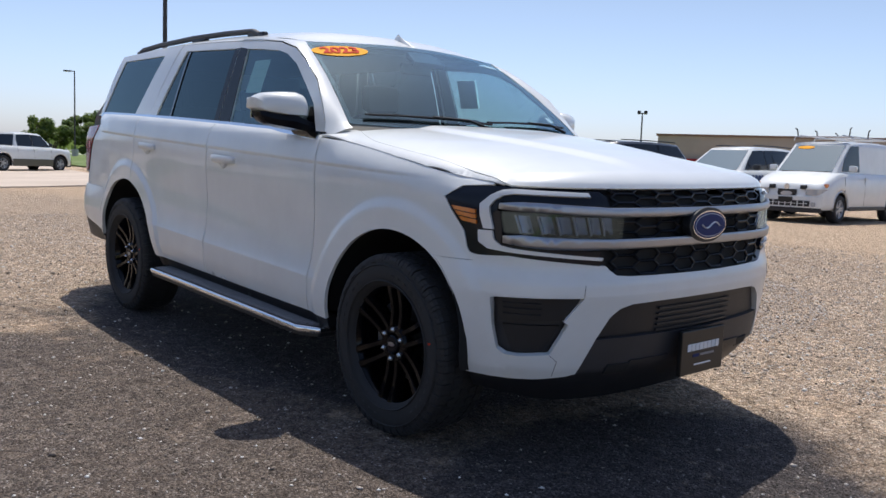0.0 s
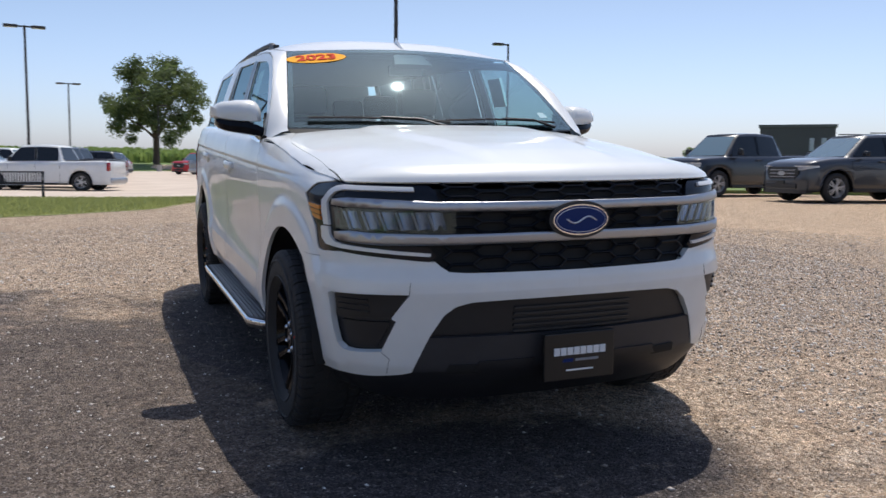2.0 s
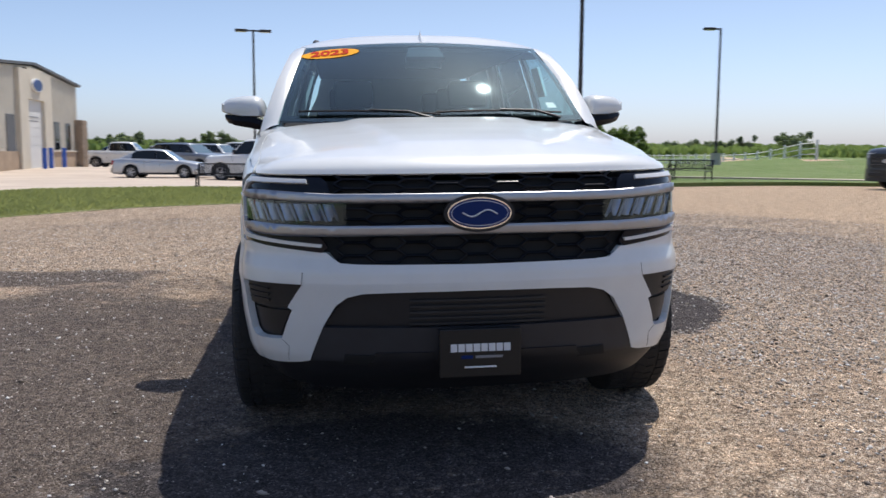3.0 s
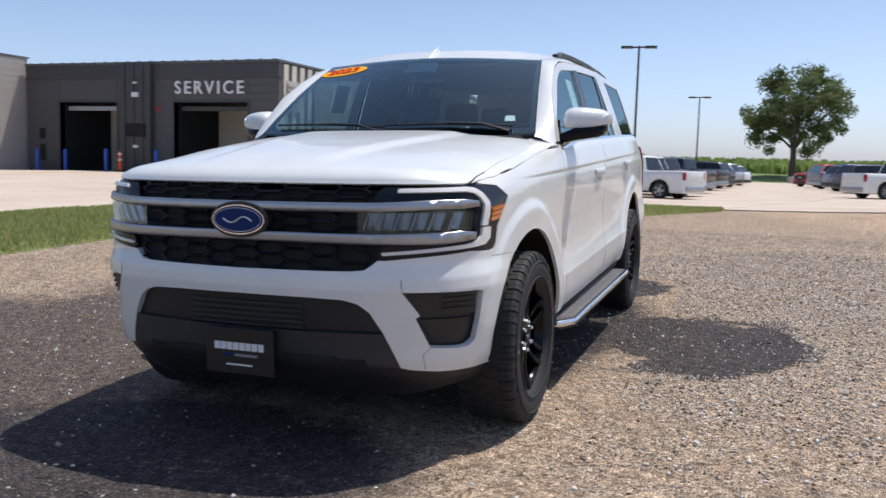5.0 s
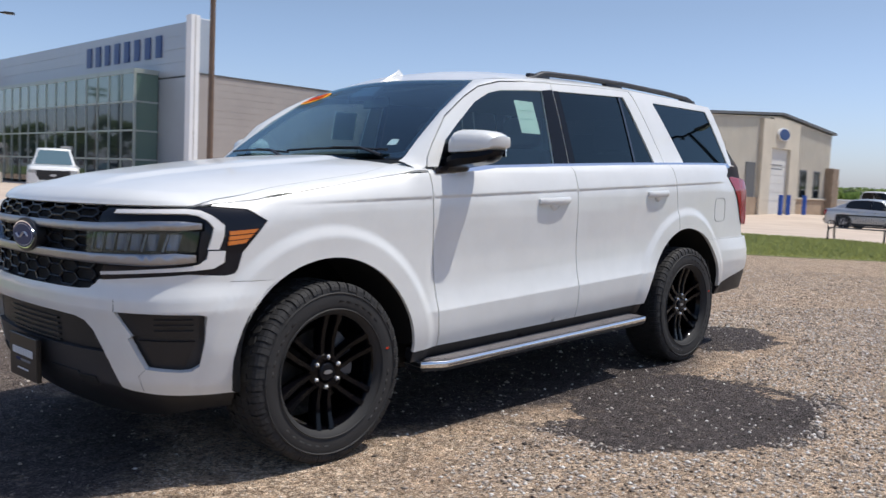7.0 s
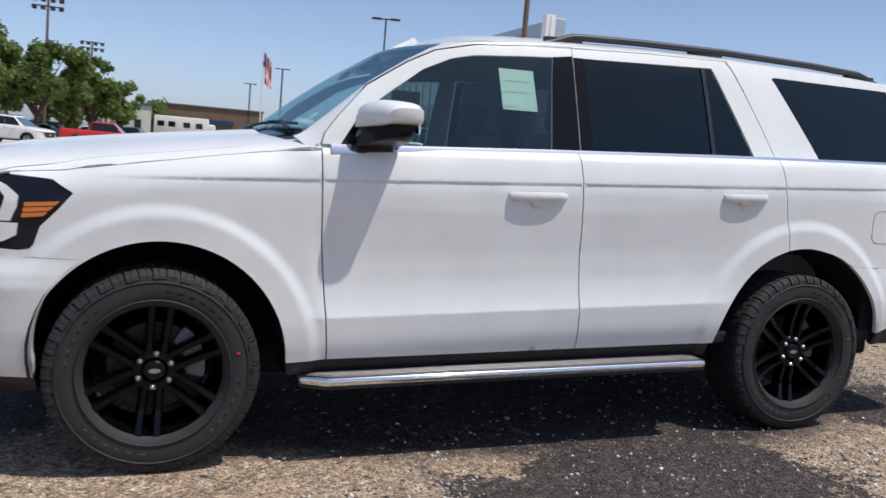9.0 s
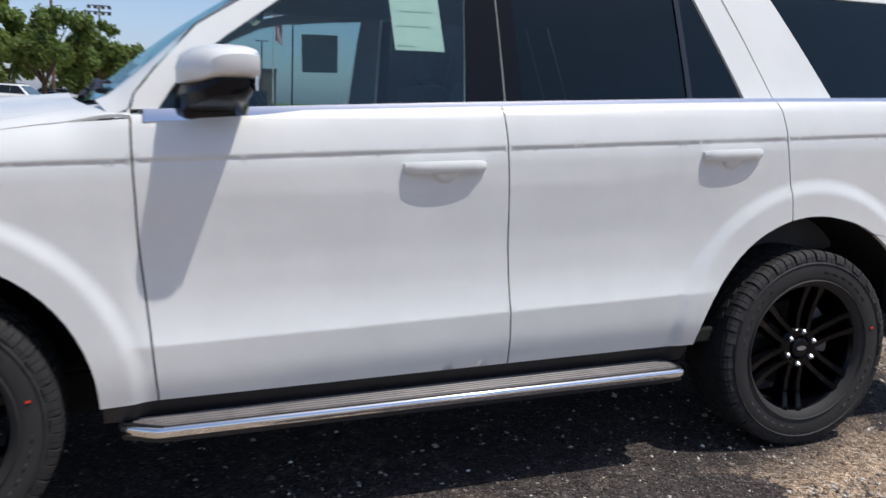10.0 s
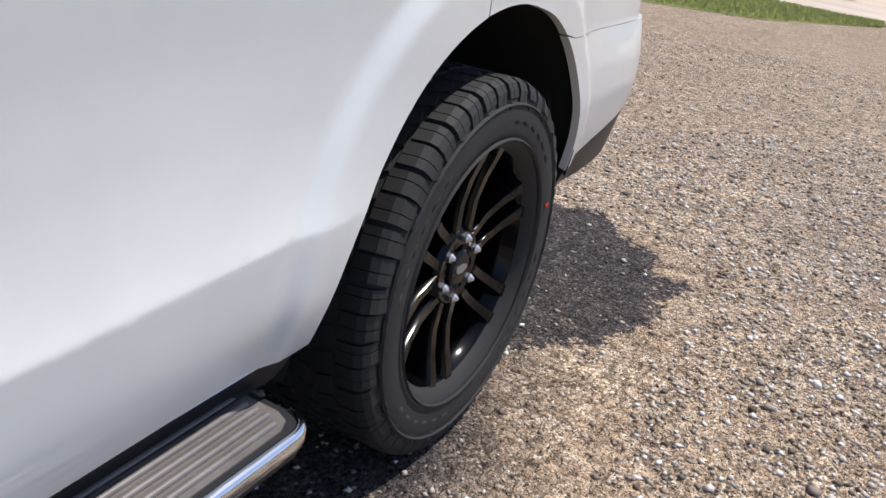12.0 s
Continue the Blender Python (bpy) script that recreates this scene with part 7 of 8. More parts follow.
# beyond the drive: off-road pickup by the showroom, vehicles by the far trees
offroader = park("pickup", "offroad_pickup", "white boxy off-road pickup on the concrete drive", WHITE, -34.7, 10.9, (.93, -.36), group="vehicles on the drive")
park("pickup", "pickup_truck", "red pickup parked beyond the drive", RED_PAINT, -66, -3.6, (.1, 1), group="vehicles on the drive")
for kind, nm, lab, paint, x, y, d in (
    ("suv", "parked_suv", "white SUV near the roadside trees", WHITE, -55, -8.6, (.4, .9)),
    ("suv", "parked_suv", "red SUV near the roadside trees", RED_PAINT, -78, -11.5, (.3, .95)),
    ("sedan", "sedan", "blue sedan under the roadside trees", BLUE_PAINT, -72, -8.0, (.3, .95)),
    ("suv", "parked_suv", "dark SUV under the roadside trees", BLACK_PAINT, -82, -8.2, (.3, .95)),
    ("crossover", "crossover", "white crossover beyond the roadside trees", WHITE, -86, -4.2, (.3, .95)),
    ("pickup", "pickup_truck", "dark pickup beyond the roadside trees", GREY_PAINT, -90, -1.5, (.3, .95)),
    ("sedan", "sedan", "silver sedan beyond the roadside trees", SILVER, -84, .8, (.3, .95)),
    ("sedan", "sedan", "red sedan beyond the red pickup", RED_PAINT, -70, 2.5, (.1, 1)),
):
    park(kind, nm, lab, paint, x, y, d, group="vehicles by the trees")

# motor home
rv = thing("motorhome", "white motor home with dark windows parked far off", "motor home", turned(-116, 5.0, .1, 1, 1.2))
bm = bmesh.new()
box(bm, (-1.2, -3.4, .45), (1.2, 3.6, 2.9), .15)
part("body", bm, DOOR_WHITE, rv, smooth=40)
bm = bmesh.new()
box(bm, (-1.15, -4.3, .40), (1.15, -3.2, 2.2), .25)
part("cab", bm, DOOR_WHITE, rv, smooth=40)
for sg in (1, -1):
    for y in (-2.2, -.6, 1.3, 2.7):
        bm = bmesh.new()
        box(bm, (sg * 1.2 - .02, y - .45, 1.5), (sg * 1.2 + .02, y + .45, 2.2), .01)
        part("side_window", bm, CAR_GLASS, rv)
    for y in (-2.8, 2.0):
        bm = bmesh.new()
        tube(bm, (sg * 1.0, y, .4), (sg * 1.2, y, .4), .4, None, 20)
        part("wheel", bm, RUBBER, rv)


# ---- light poles ----
def lamp_post(x, y, top, arms, colour=STEEL_DARK, label="", face=0.0, z=None, base=True, r=.075, reach=1.0):
    post = thing("street_lamp", label or "dark steel parking-lot light on a slim pole", "street lamp", Matrix.Translation((x, y, height(x, y) if z is None else z)) @ Matrix.Rotation(face, 4, "Z"), "parking-lot lights")
    h = top - (height(x, y) if z is None else z)
    bm = bmesh.new()
    tube(bm, (0, 0, 0), (0, 0, h), r, r * .75, 12)
    part("pole", bm, colour, post, smooth=60)
    if base:
        bm = bmesh.new()
        tube(bm, (0, 0, -.2), (0, 0, .75), .30, None, 20)
        part("footing", bm, CONC_GREY, post, "round concrete footing", smooth=60)
    for a in arms:
        bm = bmesh.new()
        q = a * reach
        box(bm, (min(0, q * .35), -.03, h - .10), (max(0, q * .35), .03, h - .02))
        part("arm", bm, colour, post)
        bm = bmesh.new()
        box(bm, (q * .65 - .33 * reach, -.17, h - .13), (q * .65 + .33 * reach, .17, h + .01 + .16 * (reach < 1)), .03)
        part("lamp_head", bm, colour, post)
        bm = bmesh.new()
        box(bm, (q * .65 - .24 * reach, -.12, h - .14), (q * .65 + .24 * reach, .12, h - .128))
        part("lens", bm, DRL, post)
    return post


lamp_post(-5.06, 43.3, 8.02, (-1, 1), face=.1)
lamp_post(-4.0, 75.0, 7.88, (-1, 1), face=.1)
lamp_post(20.9, 40.5, 8.31, (-1,))
lamp_post(23.2, 81.4, 8.82, (-1,), face=-.2)
lamp_post(7.0, 20.3, 8.4, (-1, 1), face=.1)
lamp_post(4.6, 96.0, 7.6, (1,))
lamp_post(56.6, 39.8, 6.14, (-1, 1), face=-.9, reach=.42)
lamp_post(-16.45, 7.95, 8.6, (-1, 1), POLE_BROWN, "brown steel light pole beside the drive", base=False, r=.085)
lamp_post(-53.5, 14.6, 10.7, (-1, 1), face=1.2)
lamp_post(-114.1, 17.6, 11.9, (-1, 1), face=1.5, r=.14)
lamp_post(-134.6, 16.0, 10.85, (-1, 1), face=1.5, r=.14)


def floodlight(x, y, top):
    post = thing("floodlight_mast", "tall mast with a bank of floodlights", "floodlight", Matrix.Translation((x, y, height(x, y))), "floodlights")
    h = top - height(x, y)
    bm = bmesh.new()
    tube(bm, (0, 0, 0), (0, 0, h), .16, .10, 12)
    part("mast", bm, POLE_BROWN, post, smooth=60)
    for k in range(2):
        bm = bmesh.new()
        box(bm, (-.05, -1.3, h - .15 - .7 * k), (.05, 1.3, h - .05 - .7 * k))
        part("cross_arm", bm, STEEL_DARK, post)
        for y2 in (-1.1, -.4, .4, 1.1):
            bm = bmesh.new()
            box(bm, (-.10, y2 - .2, h - .45 - .7 * k), (.25, y2 + .2, h - .12 - .7 * k), .04)
            part("lamp_head", bm, STEEL_DARK, post)


floodlight(-80.4, -8.9, 12.7)
floodlight(-105.6, -6.2, 11.7)

# flag on its pole
flag = thing("flag_pole", "white flag pole with a furled striped flag", "flag", Matrix.Translation((-124.4, 16.4, 1.2)))
bm = bmesh.new()
tube(bm, (0, 0, 0), (0, 0, 14.9), .12, .06, 12)
part("pole", bm, WHITE_RAIL, flag, smooth=60)
for k, mt in enumerate((FLAG_BLUE, FLAG_RED, FLAG_WHITE, FLAG_RED, FLAG_WHITE, FLAG_RED)):
    bm = bmesh.new()
    y0 = .12 + .18 * (k if k else 0)
    pts = [(.15 * math.sin(z * 1.3 + k), y0 + .10 * (13.6 - z) * .35, z) for z in np.linspace(13.6 - .25 * k, 9.2 - .15 * k if k else 11.6, 10)]
    sweep(bm, pts, .14 if k else .26, 6, .4)
    part("stripe", bm, mt, flag)


# ---- buildings ----
def slab(bm, x0, x1, y0, y1, z0, z1, bevel=0.0):
    return box(bm, (min(x0, x1), min(y0, y1), z0), (max(x0, x1), max(y0, y1), z1), bevel)


# service wing: facade along y = 32, from x = -37.8 to -21.4, ground at 0.3
service = thing("service_building", "charcoal service building with two open bays", "building", Matrix.Translation((0, 0, 0)))
FY, XL, XR, GZ, TZ = 32.0, -37.8, -21.2, .1, 6.05
BAYS = [(-35.4, -31.4, 4.05), (-27.6, -23.0, 4.05)]
bm = bmesh.new()
edges = [XL] + [v for b in BAYS for v in b[:2]] + [XR]
for a, b in zip(edges[::2], edges[1::2]):
    slab(bm, a, b, FY, FY + .35, GZ, TZ)
for a, b, t in BAYS:
    slab(bm, a, b, FY, FY + .35, t, TZ)
slab(bm, XR - .35, XR, FY + .35, FY + 24, GZ, TZ)
slab(bm, XL, XR, FY + 23.7, FY + 24, GZ, TZ)
slab(bm, XL, XL + .35, FY + .35, FY + 23.7, GZ, TZ)
part("wall", bm, CHARCOAL, service)
for k in range(14):
    z = .55 + .40 * k
    for a, b in zip(edges[::2], edges[1::2]):
        bm = bmesh.new()
        slab(bm, a + .02, b - .02, FY - .025, FY + .01, z, z + .375)
        part("panel", bm, CHARCOAL, service)
    if z > 4.1:
        for a, b, t in BAYS:
            bm = bmesh.new()
            slab(bm, a + .0, b - .0, FY - .025, FY + .01, z, z + .375)
            part("panel", bm, CHARCOAL, service)
bm = bmesh.new()
slab(bm, XL, XR + .05, FY - .10, FY + .3, TZ - .75, TZ + .05)
part("fascia", bm, CHARCOAL_TRIM, service)
bm = bmesh.new()
slab(bm, XL, XR + .08, FY - .16, FY + 24.2, TZ + .02, TZ + .14)
part("roof", bm, ROOF_DARK, service)
for k in range(22):
    bm = bmesh.new()
    x = XL + .4 + .76 * k
    slab(bm, x, x + .10, FY - .20, FY - .10, TZ - .02, TZ + .17)
    part("roof_clip", bm, ROOF_DARK, service)
bm = bmesh.new()
slab(bm, -30.9, -28.9, FY - .35, FY + .02, GZ, TZ + .02)
part("pier", bm, CHARCOAL_TRIM, service)
for x in (-30.6, -30.0, -29.4):
    bm = bmesh.new()
    slab(bm, x, x + .06, FY - .40, FY - .34, GZ, TZ)
    part("downpipe", bm, CHARCOAL_TRIM, service)
for x0, x1, y0, z0, z1, mt in ((-30.5, -29.2, -.42, 2.2, 2.9, GAP), (-30.0, -29.6, -.50, 4.3, 4.55, PRINT_WHITE), (-29.95, -29.75, -.48, 5.0, 5.1, PRINT_WHITE), (-30.0, -29.7, -.42, 1.6, 1.75, PRINT_WHITE), (-28.7, -28.5, -.1, 3.6, 3.75, HYDRANT_RED), (-36.9, -36.5, -.05, 2.0, 2.6, GAP), (-36.9, -36.5, -.05, .8, 1.7, GAP)):
    bm = bmesh.new()
    slab(bm, x0, x1, FY + y0, FY + .02, z0, z1, .01)
    part("fitting", bm, mt, service)
for a, b, t in BAYS:
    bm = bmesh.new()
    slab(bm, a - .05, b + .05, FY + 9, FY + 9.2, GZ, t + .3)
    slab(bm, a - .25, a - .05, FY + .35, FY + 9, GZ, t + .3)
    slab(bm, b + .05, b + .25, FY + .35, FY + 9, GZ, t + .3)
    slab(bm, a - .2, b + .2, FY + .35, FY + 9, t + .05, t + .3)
    part("bay", bm, INSIDE_SHADE, service, "open service bay, its shade painted near-black")
    bm = bmesh.new()
    for x in (a - .12, b):
        slab(bm, x, x + .12, FY - .06, FY + .40, GZ, t + .12)
    slab(bm, a, b, FY - .06, FY + .40, t, t + .12)
    part("door_frame", bm, CHARCOAL_TRIM, service)
    bm = bmesh.new()
    slab(bm, a + .1, b - .1, FY + .5, FY + .56, t - .42, t - .18)
    part("door_edge", bm, ALU if a < -30 else CHARCOAL_TRIM, service)
    # pale bars on the back wall stand for glints of light
    for k in range(3):
        bm = bmesh.new()
        slab(bm, a + 1.2 + .7 * k, a + 1.6 + .7 * k, FY + 8.9, FY + 8.96, 2.1 - .3 * (k % 2), 2.2 - .3 * (k % 2))
        part("glint", bm, ALU, service)
# corrugated side wall towards the yard
for k in range(30):
    bm = bmesh.new()
    y = FY + .4 + .8 * k
    slab(bm, XR, XR + .06, y, y + .42, GZ + .3, TZ - .05)
    part("rib", bm, BEIGE, service)
bm = bmesh.new()
slab(bm, XR + .0, XR + .10, FY + .6, FY + 1.9, 3.6, 5.2)
for k in range(6):
    slab(bm, XR + .08, XR + .16, FY + .65, FY + 1.85, 3.7 + .24 * k, 3.84 + .24 * k)
part("louvre", bm, CONC_GREY, service)


def letters(text, size, m, mat, name, label="", squeeze=1.0, gap=1.35):
    fc = bpy.data.curves.new(name, "FONT")
    fc.body, fc.size, fc.align_x, fc.align_y, fc.extrude, fc.offset, fc.space_character = text, size, "CENTER", "CENTER", .05, .012, gap
    fo = new(name, fc)
    deps = bpy.context.evaluated_depsgraph_get()
    deps.update()
    me = bpy.data.meshes.new_from_object(fo.evaluated_get(deps))
    bpy.data.objects.remove(fo)
    me.materials.clear()
    me.materials.append(mat)
    return me


me = letters("SERVICE", .92, None, LETTER_WHITE, "lettering")
child("lettering", me, service, "raised white letters", Matrix.Translation((-25.35, FY - .09, 4.78)) @ Matrix.Rotation(radians(90), 4, "X"))

# bollards and a traffic cone before the bays
for x, y in ((-36.0, 30.9), (-34.7, 31.6), (-31.2, 30.9), (-27.9, 30.9), (-22.8, 30.9), (-35.3, 18.9)):
    b = thing("bollard", "blue painted steel bollard", "bollard", Matrix.Translation((x, y, height(x, y))), "blue bollards")
    bm = bmesh.new()
    tube(bm, (0, 0, -.1), (0, 0, 1.12), .11, None, 16)
    bmesh.ops.create_uvsphere(bm, u_segments=16, v_segments=8, radius=.11, matrix=Matrix.Translation((0, 0, 1.12)))
    part("post", bm, BLUE_BOLLARD, b, smooth=60)
for x, y in ((-30.0, 30.6), (-40.5, 8.6)):
    b = thing("traffic_cone", "orange traffic marker with white bands", "cone", Matrix.Translation((x, y, height(x, y) + .035)), "traffic markers")
    bm = bmesh.new()
    box(bm, (-.22, -.22, 0), (.22, .22, .06), .02)
    part("foot", bm, LINER, b)
    bm = bmesh.new()
    tube(bm, (0, 0, .06), (0, 0, 1.05), .12, .07, 16)
    part("tube", bm, ORANGE_CONE, b, smooth=60)
    for z in (.55, .85):
        bm = bmesh.new()
        tube(bm, (0, 0, z), (0, 0, z + .1), .108 - .03 * (z - .5), .104 - .03 * (z - .5), 16)
        part("band", bm, PRINT_WHITE, b, smooth=60)

# showroom: long grey side wall, metal front with a white end, glass box
showroom = thing("showroom", "grey dealership showroom with a tall glass front", "building", Matrix())
bm = bmesh.new()
slab(bm, -38.4, -38.0, 19.7, 32.2, .1, 6.55)
slab(bm, -75, -38.4, 31.9, 32.3, .1, 6.55)
part("wall", bm, WALL_GREY, showroom)
for k in range(17):
    bm = bmesh.new()
    slab(bm, -38.0, -37.975, 19.72, 31.95, .30 + .367 * k, .30 + .367 * k + .357)
    part("panel", bm, WALL_GREY, showroom)
bm = bmesh.new()
slab(bm, -75, -37.93, 20.6, 32.3, 6.55, 6.62)
slab(bm, -38.4, -37.93, 19.72, 20.6, 6.55, 6.62)
part("roof", bm, ROOF_DARK, showroom)
bm = bmesh.new()
slab(bm, -72, -38.42, 20.0, 20.6, 6.63, 9.55)
slab(bm, -43.0, -38.42, 20.0, 20.6, .1, 6.54)
part("front_wall", bm, ALU, showroom, "brushed grey metal front")
for k in range(4):
    bm = bmesh.new()
    z = 6.7 + .72 * k
    slab(bm, -72, -38.45, 19.975, 20.01, z, z + .70)
    part("panel", bm, ALU, showroom)
bm = bmesh.new()
slab(bm, -38.50, -37.95, 19.2, 19.71, .1, 9.65)
slab(bm, -38.50, -38.43, 19.71, 20.6, 6.7, 9.6)
part("end_fin", bm, PORTAL_WHITE, showroom, "white end of the front wall")
bm = bmesh.new()
slab(bm, -37.952, -37.935, 19.42, 19.46, .1, 9.62)
part("joint", bm, CONC_GREY, showroom)
# glass box
bm = bmesh.new()
slab(bm, -69, -43.0, 18.5, 20.0, 6.85, 7.05)
part("canopy", bm, MULLION, showroom)
for j in range(4):
    z0, z1 = .2 + 1.66 * j, .2 + 1.66 * (j + 1)
    for k in range(16):
        x0 = -43.0 - 1.62 * k
        bm = bmesh.new()
        slab(bm, x0 - 1.57, x0 - .05, 18.52, 18.56, z0 + .05, z1 - .05)
        part("pane", bm, GREEN_GLASS if (j == 3) else SHOW_GLASS, showroom)
    bm = bmesh.new()
    slab(bm, -43.04, -43.0, 18.58, 19.95, z0 + .05, z1 - .05)
    part("pane", bm, GREEN_GLASS, showroom)
    bm = bmesh.new()
    slab(bm, -69, -42.97, 18.47, 18.6, z1 - .05, z1 + .05)
    slab(bm, -43.07, -42.96, 18.5, 20.0, z1 - .05, z1 + .05)
    part("transom", bm, MULLION, showroom)
for k in range(17):
    bm = bmesh.new()
    x0 = -43.0 - 1.62 * k
    slab(bm, x0 - .05, x0 + .05, 18.47, 18.6, .1, 6.9)
    part("mullion", bm, MULLION, showroom)
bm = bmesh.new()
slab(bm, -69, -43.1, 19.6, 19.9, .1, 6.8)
part("back_wall", bm, INSIDE_SHADE, showroom)
bm = bmesh.new()
slab(bm, -53.2, -51.6, 18.40, 18.5, .1, 2.6)
part("entrance", bm, DRL, showroom)
for k in range(8):
    bm = bmesh.new()
    x = -43.0 - (7 - k) * 1.36
    slab(bm, x - .34, x + .34, 19.90, 19.975, 7.8, 9.05)
    part("sign_bar", bm, LETTER_BLUE, showroom, "plain blue sign bar")
bm = bmesh.new()
slab(bm, -76, -71, 19.2, 20.6, .1, 8.6)
part("sign_tower", bm, ALU, showroom)
bm = bmesh.new()
prism(bm, oval(1.0, .45, 32), 0, .1, Matrix.Translation((-72.4, 19.18, 7.2)) @ Matrix.Rotation(radians(90), 4, "X"))
part("emblem", bm, LETTER_BLUE, showroom)
# low planting at its foot
for k in range(9):
    x = -41.5 - 1.3 * k
    s = thing("shrub", "low green shrub at the foot of the showroom", "shrub", Matrix.Translation((x, 17.6, height(x, 17.6))), "showroom shrubs")
    verts, faces = [], []
    rnd = random.Random(k)
    for _ in range(160):
        a, r, z = rnd.random() * 6.28, rnd.random() ** .5 * .5, rnd.random() * .5
        c = Vector((r * math.cos(a), r * math.sin(a), z + .05))
        d = Vector((rnd.gauss(0, 1), rnd.gauss(0, 1), rnd.gauss(0, 1))).normalized()
        e = d.orthogonal().normalized() * .09
        f = d * .12
        b0 = len(verts)
        verts += [c - e, c + f, c + e, c - f]
        faces.append((b0, b0 + 1, b0 + 2, b0 + 3))
    child("leaves", mesh_of("leaves", verts, faces, LEAF, smooth=False), s)

# beige metal building with a stone pier, side along x = -19.4
bz = .2
beige = thing("workshop", "beige metal workshop with a white overhead door", "building", Matrix.Translation((-19.4, 0, bz)))
PITCH = [(37.0, 5.2), (50.9, 6.4), (60.0, 5.75)]
bm = bmesh.new()
prism(bm, [(36.0, -.3), (60.0, -.3), (60.0, 5.72), (50.9, 6.35), (36.0, 5.3)], 0, .3, Matrix(((0, 0, -1, 0), (1, 0, 0, 0), (0, 1, 0, 0), (0, 0, 0, 1))))
slab(bm, -18, -.3, 59.7, 60.0, -.3, 5.7)
slab(bm, -18, -.3, 36.0, 36.3, -.3, 5.3)
bmesh.ops.recalc_face_normals(bm, faces=bm.faces)
part("wall", bm, BEIGE, beige)
for k in range(78):
    y = 36.1 + .305 * k
    if 48.0 < y < 53.6:
        continue
    bm = bmesh.new()
    top = 5.3 + (6.35 - 5.3) * (y - 36) / 14.9 if y < 50.9 else 6.35 - .63 * (y - 50.9) / 9.1
    slab(bm, 0, .035, y, y + .13, 1.2, top - .12)
    part("rib", bm, BEIGE, beige)
bm = bmesh.new()
for (y0, z0), (y1, z1) in (((35.8, 5.3), (50.9, 6.42)), ((50.9, 6.42), (60.3, 5.76))):
    prism(bm, [(y0, z0), (y1, z1), (y1, z1 + .16), (y0, z0 + .16)], -.25, 18.0, Matrix(((0, 0, -1, 0), (1, 0, 0, 0), (0, 1, 0, 0), (0, 0, 0, 1))))
bmesh.ops.recalc_face_normals(bm, faces=bm.faces)
part("roof", bm, ROOF_DARK, beige)
bm = bmesh.new()
slab(bm, 0, .28, 47.9, 49.3, -.3, 6.0)
slab(bm, 0, .28, 52.2, 53.6, -.3, 6.0)
slab(bm, 0, .28, 49.3, 52.2, 4.25, 6.15)
part("portal", bm, BEIGE_PIER, beige, "beige plaster door surround")
bm = bmesh.new()
slab(bm, .01, .06, 49.3, 52.2, -.3, 4.25)
part("overhead_door", bm, DOOR_WHITE, beige, "white sectional overhead door")
for k in range(8):
    bm = bmesh.new()
    slab(bm, .06, .075, 49.35, 52.15, -.2 + .55 * k, -.2 + .55 * k + .50)
    part("door_panel", bm, DOOR_WHITE, beige)
for dz in (2.9, 3.15):
    bm = bmesh.new()
    slab(bm, .075, .085, 49.6, 51.5, dz, dz + .08)
    part("print_bar", bm, PRINT_GREY, beige)
bm = bmesh.new()
prism(bm, oval(.88, .42, 32), 0, .12, Matrix.Translation((.29, 50.75, 5.15)) @ Matrix(((0, 0, 1, 0), (1, 0, 0, 0), (0, 1, 0, 0), (0, 0, 0, 1))))
part("emblem_ring", bm, LETTER_WHITE, beige)
bm = bmesh.new()
prism(bm, oval(.78, .35, 32), 0, .14, Matrix.Translation((.30, 50.75, 5.15)) @ Matrix(((0, 0, 1, 0), (1, 0, 0, 0), (0, 1, 0, 0), (0, 0, 0, 1))))
part("emblem", bm, LETTER_BLUE, beige, "blue oval emblem")
for y in (54.6, 57.0):
    w = part("window", slab(bmesh.new(), .0, .06, y, y + 1.15, 1.1, 3.05), ROOF_DARK, beige)
    bm = bmesh.new()
    slab(bm, .05, .075, y + .1, y + 1.05, 1.2, 2.95)
    part("pane", bm, CAR_GLASS, w)
bm = bmesh.new()
slab(bm, .0, .08, 46.2, 47.5, -.3, 3.2)
part("side_door", bm, ROOF_DARK, beige)
bm = bmesh.new()
slab(bm, 0, .12, 53.6, 59.6, -.3, 1.05)
slab(bm, 0, .12, 36.0, 47.9, -.3, 1.05)
part("plinth", bm, BRICK_TAN, beige, "tan brick plinth")
bm = bmesh.new()
slab(bm, 0, .22, 53.6, 59.6, 1.05, 1.15)
part("ledge", bm, BEIGE_PIER, beige)
pier = part("stone_pier", slab(bmesh.new(), -.35, .55, 59.2, 60.4, -.3, 3.35), STONE, beige, "rough stone corner pier")
rnd = random.Random(5)
for k in range(13):
    for j in range(3):
        bm = bmesh.new()
        z = -.25 + .275 * k
        y0 = 59.2 + .4 * j
        slab(bm, .55, .57 + rnd.random() * .04, y0 + .01, y0 + .38, z, z + .255, .015)
        part("stone", bm, STONE, pier)
        bm = bmesh.new()
        slab(bm, -.33 + .29 * j, -.33 + .29 * j + .27, 59.18 - rnd.random() * .04, 59.2, z, z + .255, .012)
        part("stone", bm, STONE, pier)
for x, y in ((-18.3, 49.2), (-18.3, 50.4), (-18.3, 53.0)):
    b = thing("bollard", "dark blue steel bollard before the overhead door", "bollard", Matrix.Translation((x, y, height(x, y))), "blue bollards")
    bm = bmesh.new()
    tube(bm, (0, 0, -.1), (0, 0, 1.3), .14, None, 16)
    part("post", bm, BLUE_BOLLARD, b, smooth=60)

